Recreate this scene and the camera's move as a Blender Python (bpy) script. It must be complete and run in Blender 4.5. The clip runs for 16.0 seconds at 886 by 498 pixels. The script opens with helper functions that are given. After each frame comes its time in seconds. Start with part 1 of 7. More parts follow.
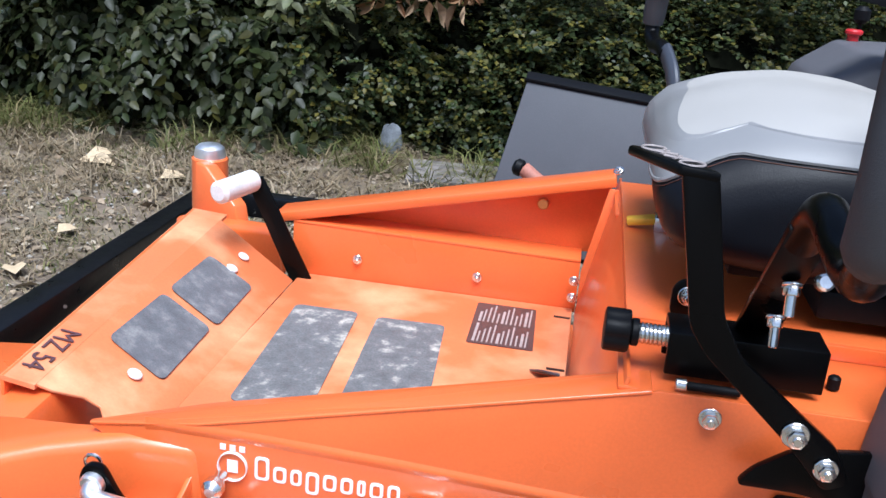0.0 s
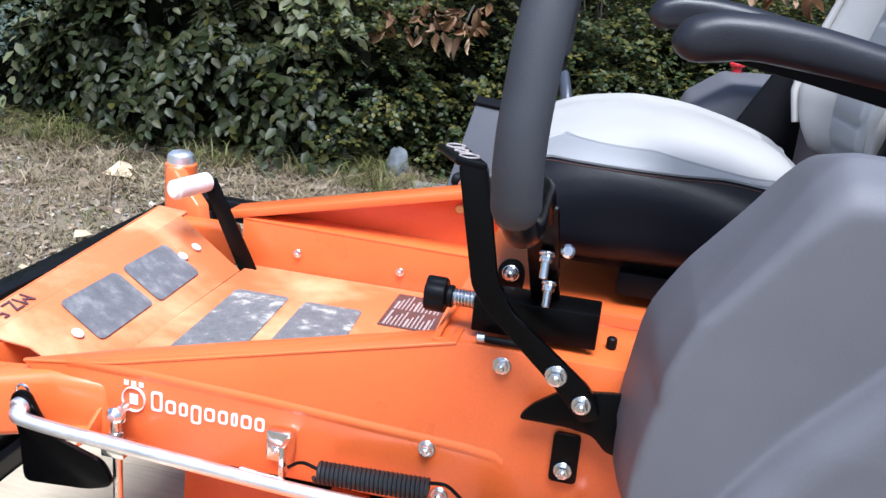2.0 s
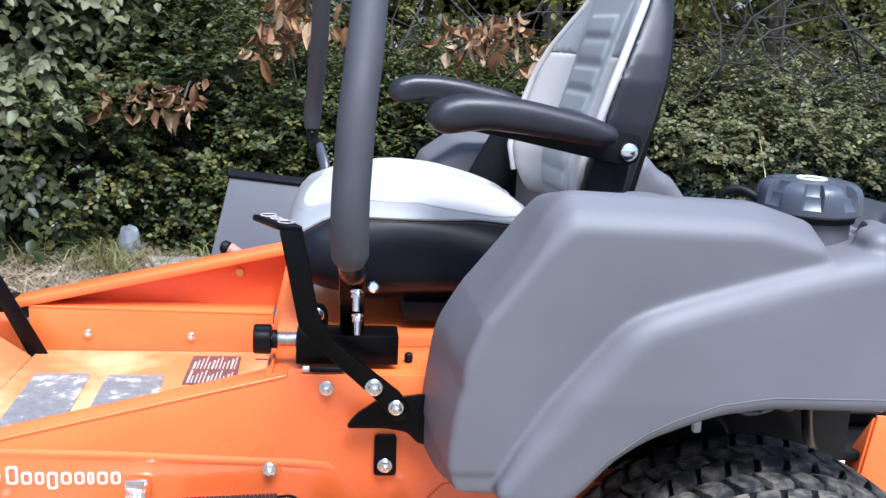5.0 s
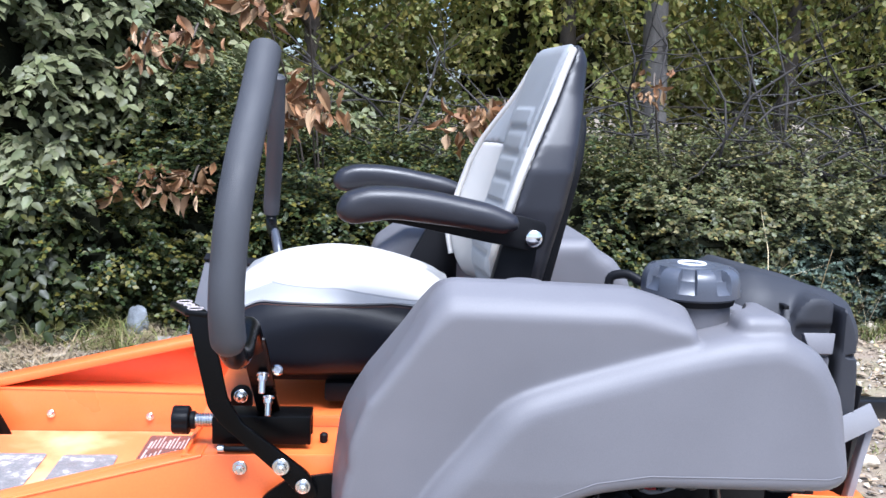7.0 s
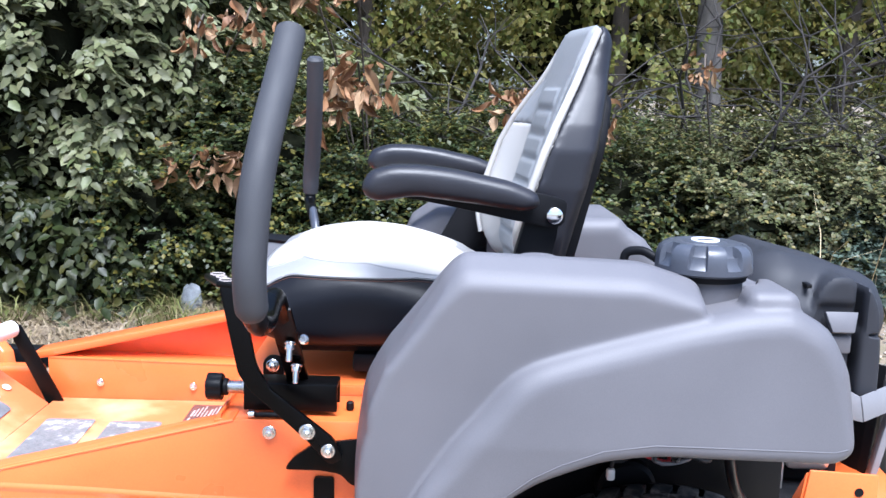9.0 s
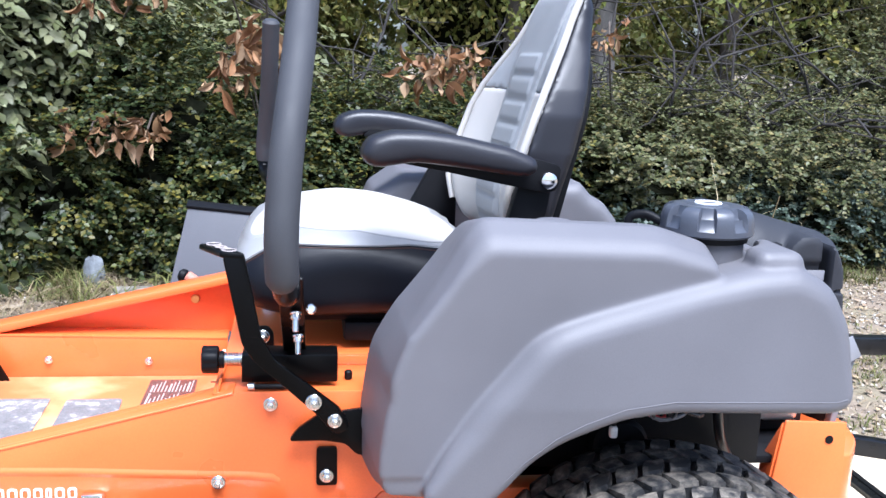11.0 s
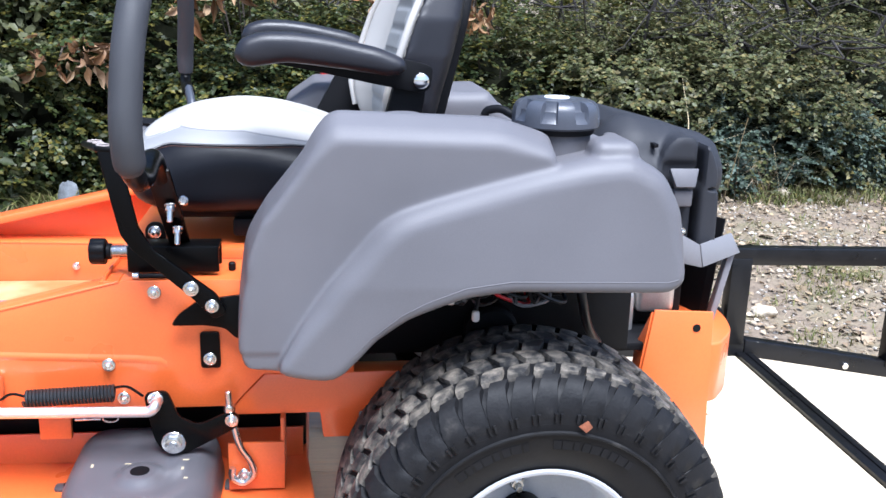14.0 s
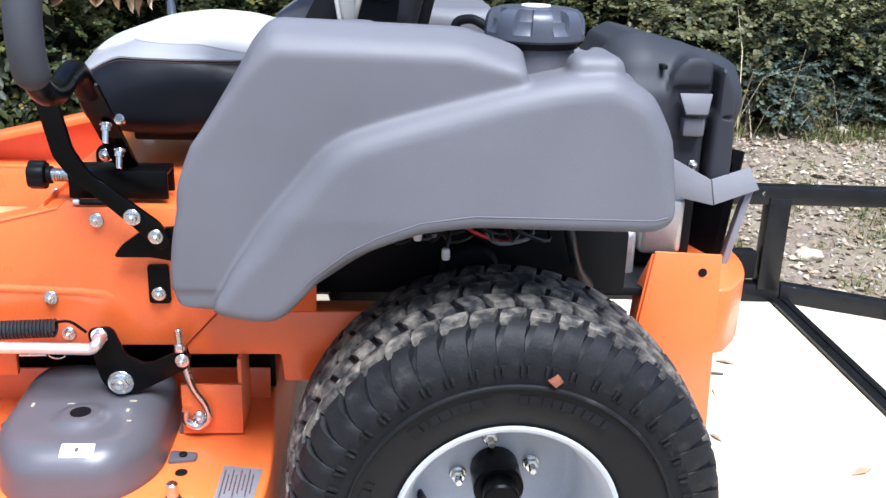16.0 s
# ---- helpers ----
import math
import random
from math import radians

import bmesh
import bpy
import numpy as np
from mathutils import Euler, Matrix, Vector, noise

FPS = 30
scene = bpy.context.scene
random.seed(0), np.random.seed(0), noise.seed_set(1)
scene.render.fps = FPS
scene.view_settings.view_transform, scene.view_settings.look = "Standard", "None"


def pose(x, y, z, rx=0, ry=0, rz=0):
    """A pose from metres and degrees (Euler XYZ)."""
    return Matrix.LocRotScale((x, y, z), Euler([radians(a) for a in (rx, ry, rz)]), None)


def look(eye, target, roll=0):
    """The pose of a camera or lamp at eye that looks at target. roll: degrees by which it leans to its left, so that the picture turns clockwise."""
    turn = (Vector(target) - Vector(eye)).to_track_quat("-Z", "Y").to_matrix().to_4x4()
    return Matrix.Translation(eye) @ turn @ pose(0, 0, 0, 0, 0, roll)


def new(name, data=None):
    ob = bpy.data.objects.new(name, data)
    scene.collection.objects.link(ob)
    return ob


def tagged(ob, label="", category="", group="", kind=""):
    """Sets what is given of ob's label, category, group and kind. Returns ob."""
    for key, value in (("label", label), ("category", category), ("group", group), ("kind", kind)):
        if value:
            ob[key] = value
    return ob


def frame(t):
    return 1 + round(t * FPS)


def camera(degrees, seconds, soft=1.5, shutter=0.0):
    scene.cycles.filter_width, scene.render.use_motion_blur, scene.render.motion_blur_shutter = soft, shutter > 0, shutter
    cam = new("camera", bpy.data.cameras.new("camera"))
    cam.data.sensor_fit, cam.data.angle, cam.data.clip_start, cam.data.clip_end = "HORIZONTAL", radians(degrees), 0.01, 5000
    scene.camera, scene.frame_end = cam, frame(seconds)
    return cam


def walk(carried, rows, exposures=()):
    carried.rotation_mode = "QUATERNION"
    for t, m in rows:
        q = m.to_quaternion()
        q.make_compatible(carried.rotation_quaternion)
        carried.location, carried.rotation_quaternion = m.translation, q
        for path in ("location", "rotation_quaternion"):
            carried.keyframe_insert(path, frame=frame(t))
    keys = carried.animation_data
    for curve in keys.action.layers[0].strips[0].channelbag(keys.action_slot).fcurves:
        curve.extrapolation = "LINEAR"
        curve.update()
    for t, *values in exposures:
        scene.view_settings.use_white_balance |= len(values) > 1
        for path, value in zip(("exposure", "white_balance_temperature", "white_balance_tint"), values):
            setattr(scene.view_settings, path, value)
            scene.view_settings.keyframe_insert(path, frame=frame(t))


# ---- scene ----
cam = camera(50.4, 16.0)
PATH = [
    (0, (-0.71, -1.118, 1.043), (-0.975, 0.751, 0.382), 4.6),
    (0.5, (-0.676, -1.132, 1.045), (-0.931, 0.742, 0.394), 4.0),
    (1, (-0.595, -1.18, 1.056), (-0.924, 0.691, 0.429), 4.8),
    (1.5, (-0.517, -1.238, 1.063), (-0.904, 0.63, 0.461), 5.5),
    (2, (-0.466, -1.292, 1.073), (-0.824, 0.58, 0.466), 5.5),
    (2.5, (-0.472, -1.336, 1.081), (-0.689, 0.568, 0.508), 5.2),
    (3, (-0.513, -1.397, 1.087), (-0.589, 0.521, 0.526), 3.9),
    (3.5, (-0.544, -1.46, 1.09), (-0.536, 0.467, 0.554), 3.8),
    (4, (-0.557, -1.508, 1.098), (-0.452, 0.427, 0.603), 3.5),
    (4.5, (-0.559, -1.53, 1.107), (-0.404, 0.409, 0.642), 3.1),
    (5, (-0.555, -1.549, 1.117), (-0.338, 0.389, 0.671), 2.8),
    (7.5, (-0.324, -1.655, 1.151), (-0.251, 0.325, 0.873), 1.3),
    (8, (-0.284, -1.679, 1.148), (-0.31, 0.298, 0.851), 1.7),
    (10.5, (-0.486, -1.659, 1.146), (-0.276, 0.296, 0.78), 2.1),
    (11, (-0.512, -1.658, 1.14), (-0.236, 0.284, 0.749), 2.2),
    (11.5, (-0.519, -1.671, 1.129), (-0.19, 0.257, 0.708), 2.0),
    (12, (-0.522, -1.675, 1.123), (-0.178, 0.244, 0.678), 1.7),
    (12.5, (-0.526, -1.674, 1.109), (-0.146, 0.221, 0.593), 2.3),
    (13, (-0.508, -1.672, 1.109), (-0.113, 0.218, 0.586), 2.1),
    (13.5, (-0.43, -1.704, 1.11), (-0.087, 0.196, 0.589), 1.4),
    (14, (-0.317, -1.777, 1.106), (-0.054, 0.134, 0.578), 1.8),
    (14.5, (-0.226, -1.84, 1.094), (-0.031, 0.072, 0.54), 1.9),
    (15, (-0.195, -1.843, 1.089), (-0.022, 0.064, 0.512), 1.7),
    (15.5, (-0.188, -1.741, 1.072), (-0.058, 0.154, 0.446), 3.2),
    (16, (-0.173, -1.649, 1.063), (-0.03, 0.232, 0.401), 1.9),
]
walk(cam, [(t, look(eye, target, roll)) for t, eye, target, roll in PATH], [(0.0, 0.72, 5400, 9), (0.5, 0.76, 5400, 9), (2.0, 1.06, 5400, 10), (3.5, 1.21, 5400, 10), (8.0, 1.69, 5400, 12), (11.5, 1.64, 5400, 12), (16.0, 1.42, 5500, 10)])

SKY_STRENGTH, SUN_STRENGTH = 0.085, 3.6

# ---- world and sun: bright hazy daylight, high behind the viewer ----
world = bpy.data.worlds.new("sky")
scene.world = world
world.use_nodes = True
wn = world.node_tree
wn.nodes.clear()
sky = wn.nodes.new("ShaderNodeTexSky")
sky.sky_type, sky.sun_disc = "NISHITA", False
sky.sun_elevation, sky.sun_rotation = radians(65), radians(167)
sky.air_density, sky.dust_density, sky.ozone_density = 1.0, 3.0, 1.0
bg = wn.nodes.new("ShaderNodeBackground")
bg.inputs["Strength"].default_value = SKY_STRENGTH
wo = wn.nodes.new("ShaderNodeOutputWorld")
wn.links.new(sky.outputs[0], bg.inputs[0])
wn.links.new(bg.outputs[0], wo.inputs[0])
sun = new("sun", bpy.data.lights.new("sun", "SUN"))
sun.data.energy, sun.data.angle, sun.data.color = SUN_STRENGTH, radians(32), (1.0, 0.97, 0.92)
sun.matrix_world = look((0.95, -4.13, 9.1), (0, 0, 0))


# ---- materials ----
def material(name, base, rough=0.5, metal=0.0, spread=0.12, scale=8.0, fine=120.0, bump=0.15, bump_fine=0.3,
             coat=0.0, spec=0.5, object_random=0.0, island_random=0.0, second=None, second_at=(0.5, 0.7), stretch=(1, 1, 1), tone=None):
    """A surface with variation at two scales; second: another colour in patches; random per object or per island."""
    m = bpy.data.materials.new(name)
    m.use_nodes = True
    nt = m.node_tree
    b = nt.nodes["Principled BSDF"]
    L = nt.links.new
    co = nt.nodes.new("ShaderNodeTexCoord")
    mp = nt.nodes.new("ShaderNodeMapping")
    mp.inputs["Scale"].default_value = stretch
    if object_random:
        # every piece shows another stretch of the same grain
        add = nt.nodes.new("ShaderNodeVectorMath")
        far = nt.nodes.new("ShaderNodeMath")
        far.operation = "MULTIPLY"
        far.inputs[1].default_value = 31.0
        L(nt.nodes.new("ShaderNodeObjectInfo").outputs["Random"], far.inputs[0])
        L(co.outputs["Object"], add.inputs[0])
        L(far.outputs[0], add.inputs[1])
        L(add.outputs[0], mp.inputs["Vector"])
    else:
        L(co.outputs["Object"], mp.inputs["Vector"])

    def tex(sc, detail=4.0, r=0.6):
        n = nt.nodes.new("ShaderNodeTexNoise")
        n.inputs["Scale"].default_value, n.inputs["Detail"].default_value, n.inputs["Roughness"].default_value = sc, detail, r
        L(mp.outputs[0], n.inputs["Vector"])
        return n

    big, small = tex(scale), tex(fine, 3.0)

    def ranged(src, lo, hi, a=0.3, z=0.7):
        r = nt.nodes.new("ShaderNodeMapRange")
        r.inputs["From Min"].default_value, r.inputs["From Max"].default_value = a, z
        r.inputs["To Min"].default_value, r.inputs["To Max"].default_value = lo, hi
        L(src, r.inputs["Value"])
        return r.outputs[0]

    colour = nt.nodes.new("ShaderNodeRGB")
    colour.outputs[0].default_value = (*base, 1)
    out = colour.outputs[0]
    if second:
        mx = nt.nodes.new("ShaderNodeMix")
        mx.data_type = "RGBA"
        L(ranged(big.outputs[0], 0, 1, *second_at), mx.inputs["Factor"])
        L(out, mx.inputs["A"])
        mx.inputs["B"].default_value = (*second, 1)
        out = mx.outputs["Result"]
    value = ranged(big.outputs[0], 1 - spread, 1 + spread)
    v2 = ranged(small.outputs[0], 1 - spread * 0.7, 1 + spread * 0.7)
    mul = nt.nodes.new("ShaderNodeMath")
    mul.operation = "MULTIPLY"
    L(value, mul.inputs[0]), L(v2, mul.inputs[1])
    v = mul.outputs[0]
    hsv = nt.nodes.new("ShaderNodeHueSaturation")
    rnd = None
    if object_random:
        rnd = nt.nodes.new("ShaderNodeObjectInfo").outputs["Random"]
    if island_random:
        rnd = nt.nodes.new("ShaderNodeNewGeometry").outputs["Random Per Island"]
    if rnd is not None:
        amount = object_random or island_random
        m2 = nt.nodes.new("ShaderNodeMath")
        m2.operation = "MULTIPLY"
        L(v, m2.inputs[0]), L(ranged(rnd, 1 - amount, 1 + amount, 0, 1), m2.inputs[1])
        v = m2.outputs[0]
        if tone:
            ramp = nt.nodes.new("ShaderNodeValToRGB")
            e = ramp.color_ramp.elements
            while len(e) < len(tone):
                e.new(0.5)
            for i, c in enumerate(tone):
                e[i].position, e[i].color = i / (len(tone) - 1), (*c, 1)
            wh = nt.nodes.new("ShaderNodeTexWhiteNoise")
            wh.noise_dimensions = "1D"
            L(rnd, wh.inputs["W"])
            L(wh.outputs["Value"], ramp.inputs[0])
            out = ramp.outputs[0]
    L(v, hsv.inputs["Value"])
    L(out, hsv.inputs["Color"])
    L(hsv.outputs[0], b.inputs["Base Color"])
    L(ranged(big.outputs[0], max(rough - 0.08, 0.02), min(rough + 0.08, 1)), b.inputs["Roughness"])
    b.inputs["Metallic"].default_value = metal
    b.inputs["Coat Weight"].default_value = coat
    b.inputs["Coat Roughness"].default_value = 0.2
    b.inputs["Specular IOR Level"].default_value = spec
    if bump or bump_fine:
        bp = nt.nodes.new("ShaderNodeBump")
        bp.inputs["Strength"].default_value, bp.inputs["Distance"].default_value = bump_fine, 0.001
        L(small.outputs[0], bp.inputs["Height"])
        bq = nt.nodes.new("ShaderNodeBump")
        bq.inputs["Strength"].default_value, bq.inputs["Distance"].default_value = bump, 0.004
        L(big.outputs[0], bq.inputs["Height"])
        L(bp.outputs[0], bq.inputs["Normal"])
        L(bq.outputs[0], b.inputs["Normal"])
    return m


def leaf_material(name, tones, amount=0.35, rough=0.45, through_light=0.25):
    """Thin leaves: a colour per leaf, a little light shining through."""
    m = material(name, tones[0], rough, spread=0.1, scale=30, fine=300, bump=0.0, bump_fine=0.0, island_random=amount, tone=tones, spec=0.22)
    nt = m.node_tree
    b = nt.nodes["Principled BSDF"]
    out = nt.nodes["Material Output"]
    tr = nt.nodes.new("ShaderNodeBsdfTranslucent")
    mx = nt.nodes.new("ShaderNodeMixShader")
    mx.inputs[0].default_value = through_light
    src = b.inputs["Base Color"].links[0].from_socket
    nt.links.new(src, tr.inputs["Color"])
    nt.links.new(b.outputs[0], mx.inputs[1])
    nt.links.new(tr.outputs[0], mx.inputs[2])
    nt.links.new(mx.outputs[0], out.inputs["Surface"])
    return m


ORANGE = material("orange_paint", (0.77, 0.148, 0.032), 0.34, spread=0.06, scale=5, fine=300, bump=0.05, bump_fine=0.03, coat=0.5)
ORANGE_DUSTY = material("dusty_orange_paint", (0.74, 0.19, 0.065), 0.45, spread=0.08, scale=6, fine=260, bump=0.05, bump_fine=0.05, coat=0.25, second=(0.76, 0.40, 0.21), second_at=(0.46, 0.74))
GREY = material("grey_moulded_plastic", (0.110, 0.107, 0.1165), 0.56, spread=0.08, scale=4, fine=700, bump=0.04, bump_fine=0.12, spec=0.4)
COVER_GREY = material("charcoal_plastic", (0.082, 0.078, 0.086), 0.36, spread=0.1, scale=5, fine=600, bump=0.05, bump_fine=0.15)
CHARCOAL = material("dark_engine_plastic", (0.022, 0.023, 0.028), 0.6, spread=0.1, scale=6, fine=500, bump=0.05, bump_fine=0.12, spec=0.3)
BLACK = material("black_paint", (0.002, 0.002, 0.0022), 0.30, spread=0.1, scale=6, fine=250, bump=0.05, bump_fine=0.06, spec=0.12)
BLACK_MATT = material("black_plastic", (0.005, 0.005, 0.006), 0.5, spread=0.15, scale=10, fine=300, bump_fine=0.15, spec=0.14)
RAIL_BLACK = material("scuffed_black_rail_paint", (0.005, 0.005, 0.006), 0.34, spread=0.2, scale=26, fine=90, bump=0.05, bump_fine=0.12,
                      second=(0.34, 0.32, 0.28), second_at=(0.70, 0.73), spec=0.3)
FOAM = material("black_foam_grip", (0.031, 0.032, 0.037), 0.7, spread=0.1, scale=20, fine=900, bump=0.1, bump_fine=0.35)
VINYL_BAND = material("grey_vinyl_band", (0.235, 0.232, 0.232), 0.42, spread=0.04, scale=6, fine=800, bump=0.12, bump_fine=0.12)
VINYL_LIGHT = material("light_grey_vinyl", (0.385, 0.366, 0.340), 0.45, spread=0.04, scale=6, fine=800, bump=0.12, bump_fine=0.12)
VINYL_GREY = material("mid_grey_vinyl", (0.235, 0.24, 0.245), 0.45, spread=0.08, scale=8, fine=700, bump=0.1, bump_fine=0.2)
VINYL_BLACK = material("black_vinyl", (0.005, 0.0055, 0.008), 0.40, spread=0.12, scale=8, fine=600, bump=0.15, bump_fine=0.2, spec=0.16)
ARM_VINYL = material("soft_black_armrest_vinyl", (0.013, 0.013, 0.017), 0.42, spread=0.12, scale=8, fine=600, bump=0.1, bump_fine=0.2, spec=0.4)
CHUTE = material("matt_black_chute_plastic", (0.085, 0.086, 0.096), 0.55, spread=0.12, scale=4, fine=500, bump=0.08, bump_fine=0.2, spec=0.3)
CAP_GREY = material("blue_grey_cap_plastic", (0.052, 0.057, 0.072), 0.36, spread=0.1, scale=9, fine=500, bump=0.05, bump_fine=0.1)
STITCH = material("orange_thread", (0.10, 0.035, 0.02), 0.7, spread=0.1, scale=60, fine=400, bump_fine=0.1)
LUG = material("shoulder_rubber", (0.007, 0.007, 0.008), 0.62, spread=0.25, scale=30, fine=260, bump=0.3, bump_fine=0.5, spec=0.25, second=(0.030, 0.028, 0.026), second_at=(0.6, 0.8), object_random=0.1)
PAINTED = material("pale_grey_paint", (0.17, 0.168, 0.18), 0.45, spread=0.06, scale=8, fine=300, bump=0.05, bump_fine=0.06)
ZINC = material("zinc_plated_steel", (0.72, 0.72, 0.70), 0.22, metal=1.0, spread=0.08, scale=40, fine=300, bump_fine=0.05)
SATIN = material("satin_zinc_rod", (0.88, 0.88, 0.87), 0.42, metal=1.0, spread=0.06, scale=30, fine=300, bump_fine=0.05)
CHROME = material("bright_steel", (0.85, 0.85, 0.85), 0.16, metal=1.0, spread=0.05, scale=20, fine=200, bump_fine=0.04)
BRASS = material("yellow_zinc_steel", (0.62, 0.50, 0.24), 0.3, metal=1.0, spread=0.1, scale=30, fine=200)
ALUMINIUM = material("cast_aluminium", (0.62, 0.60, 0.58), 0.38, metal=0.9, spread=0.1, scale=14, fine=300, bump=0.2, bump_fine=0.25)
RIM_GREY = material("pale_grey_wheel_paint", (0.42, 0.43, 0.45), 0.35, spread=0.06, scale=8, fine=200, bump=0.05, bump_fine=0.05)
RUBBER = material("tyre_rubber", (0.006, 0.006, 0.007), 0.6, spread=0.2, scale=14, fine=220, bump=0.2, bump_fine=0.3, spec=0.22)
TREAD = material("dusty_tread_rubber", (0.014, 0.014, 0.015), 0.75, spread=0.25, scale=40, fine=260, bump=0.3, bump_fine=0.5,
                 second=(0.150, 0.130, 0.104), second_at=(0.42, 0.68), object_random=0.25)
PAD = material("grip_tape", (0.135, 0.134, 0.142), 0.8, spread=0.22, scale=38, fine=420, bump=0.1, bump_fine=0.7,
               second=(0.20, 0.195, 0.19), second_at=(0.5, 0.72))
PAD_DUSTY = material("dusty_grip_tape", (0.150, 0.146, 0.146), 0.85, spread=0.28, scale=34, fine=300, bump=0.1, bump_fine=0.8,
                     second=(0.40, 0.37, 0.32), second_at=(0.54, 0.72))
DECAL_DARK = material("dark_brown_decal", (0.075, 0.048, 0.044), 0.4, spread=0.1, scale=20, fine=300, bump_fine=0.02)
DECAL_WHITE = material("white_decal", (0.80, 0.80, 0.80), 0.4, spread=0.03, scale=20, fine=300, bump_fine=0.02)
DECAL_GREY = material("worn_white_print", (0.36, 0.31, 0.29), 0.5, spread=0.1, scale=60, fine=300, bump_fine=0.02)
DECAL_BLACK = material("black_print", (0.10, 0.045, 0.05), 0.5, spread=0.1, scale=60, fine=300, bump_fine=0.02)
RED = material("red_plastic", (0.55, 0.02, 0.025), 0.35, spread=0.06, scale=20, fine=300, bump_fine=0.05)
YELLOW = material("yellow_plastic", (0.85, 0.45, 0.03), 0.4, spread=0.06, scale=20, fine=300, bump_fine=0.05)
WHITE_RUBBER = material("worn_white_sleeve", (0.70, 0.68, 0.66), 0.4, spread=0.1, scale=30, fine=300, bump_fine=0.1)
PINE = material("pale_pine_boards", (0.64, 0.545, 0.40), 0.6, spread=0.12, scale=5, fine=60, bump=0.15, bump_fine=0.3,
                object_random=0.08, stretch=(1, 14, 14), second=(0.58, 0.45, 0.29), second_at=(0.56, 0.75))
OLD_WOOD = material("weathered_grey_wood", (0.20, 0.178, 0.160), 0.8, spread=0.3, scale=6, fine=90, bump=0.4, bump_fine=0.5, stretch=(1, 12, 12))
STONE = material("grey_stone", (0.20, 0.215, 0.23), 0.8, spread=0.25, scale=14, fine=120, bump=0.5, bump_fine=0.6)
PALE_STONE = material("pale_stone", (0.48, 0.41, 0.31), 0.8, spread=0.2, scale=14, fine=120, bump=0.5, bump_fine=0.6)
BARK = material("bark", (0.075, 0.060, 0.047), 0.85, spread=0.3, scale=20, fine=140, bump=0.5, bump_fine=0.7, stretch=(1, 1, 0.3))
WIRE_BLACK = material("black_cable_sheath", (0.012, 0.012, 0.013), 0.4, spread=0.1, bump_fine=0.1)


# ---- shape helpers ----
def part(name, data, mat, parent, label="", smooth=True, at=None):
    """One mesh object under a thing or a part. data: a bmesh or a mesh."""
    if isinstance(data, bmesh.types.BMesh):
        me = bpy.data.meshes.new(name)
        data.to_mesh(me)
        data.free()
    else:
        me = data
    if mat and not me.materials:
        me.materials.append(mat)
    if smooth and not me.get("done"):
        me.shade_smooth()
        me.set_sharp_from_angle(angle=radians(38))
        me["done"] = 1
    ob = new(name, me)
    ob.parent = parent
    if at is not None:
        ob.matrix_basis = at
    if label:
        ob["label"] = label
    return ob


def thing(name, label, category, at=None, group="", kind=""):
    ob = new(name)
    ob.empty_display_size = 0.1
    if at is not None:
        ob.matrix_basis = at
    return tagged(ob, label, category, group, kind)


def as_mesh(verts, faces, name="mesh"):
    me = bpy.data.meshes.new(name)
    me.from_pydata([tuple(map(float, v)) for v in verts], [], [tuple(map(int, f)) for f in faces])
    me.update()
    return me


def bm_of(verts, faces):
    bm = bmesh.new()
    vs = [bm.verts.new(v) for v in verts]
    for f in faces:
        bm.faces.new([vs[i] for i in f])
    return bm


def bevelled(bm, w, seg=2, angle=25):
    if w > 0:
        bm.normal_update()
        edges = [e for e in bm.edges if len(e.link_faces) == 2 and e.calc_face_angle(0) > radians(angle)]
        bmesh.ops.bevel(bm, geom=edges, offset=w, segments=seg, profile=0.5, affect="EDGES", clamp_overlap=True)
    return bm


def box(x0, x1, y0, y1, z0, z1, w=0.002, seg=2):
    v = [(x, y, z) for x in (x0, x1) for y in (y0, y1) for z in (z0, z1)]
    return bevelled(bm_of(v, [(0, 1, 3, 2), (4, 6, 7, 5), (0, 4, 5, 1), (2, 3, 7, 6), (0, 2, 6, 4), (1, 5, 7, 3)]), w, seg)


def slab(corners, thick, w=0.001, seg=2, flip=1):
    """A plate from a flat outline of 3D corners, thickened against its normal."""
    c = [Vector(p) for p in corners]
    n = Vector((0, 0, 0))
    for i in range(len(c)):
        n += (c[i] - c[0]).cross(c[(i + 1) % len(c)] - c[0])
    n.normalize()
    off = n * (-thick * flip)
    k = len(c)
    faces = [tuple(range(k)), tuple(range(2 * k - 1, k - 1, -1))]
    faces += [((i + 1) % k, i, i + k, (i + 1) % k + k) for i in range(k)]
    bm = bm_of(c + [p + off for p in c], faces)
    bmesh.ops.recalc_face_normals(bm, faces=bm.faces)
    return bevelled(bm, w, seg)


def plate_y(outline, y0, y1, w=0.001, seg=2):
    """An outline in x and z, from y0 to y1."""
    return slab([(x, y0, z) for x, z in outline], abs(y1 - y0), w, seg, _side(outline, y0, y1))


def _side(outline, y0, y1):
    a = sum(outline[i][0] * outline[(i + 1) % len(outline)][1] - outline[(i + 1) % len(outline)][0] * outline[i][1] for i in range(len(outline)))
    # the normal of an anticlockwise outline in x, z points to -y
    return (1 if a > 0 else -1) * (1 if y1 > y0 else -1)


def plate_z(outline, z0, z1, w=0.001, seg=2):
    a = sum(outline[i][0] * outline[(i + 1) % len(outline)][1] - outline[(i + 1) % len(outline)][0] * outline[i][1] for i in range(len(outline)))
    return slab([(x, y, z1) for x, y in outline], abs(z1 - z0), w, seg, 1 if a > 0 else -1)


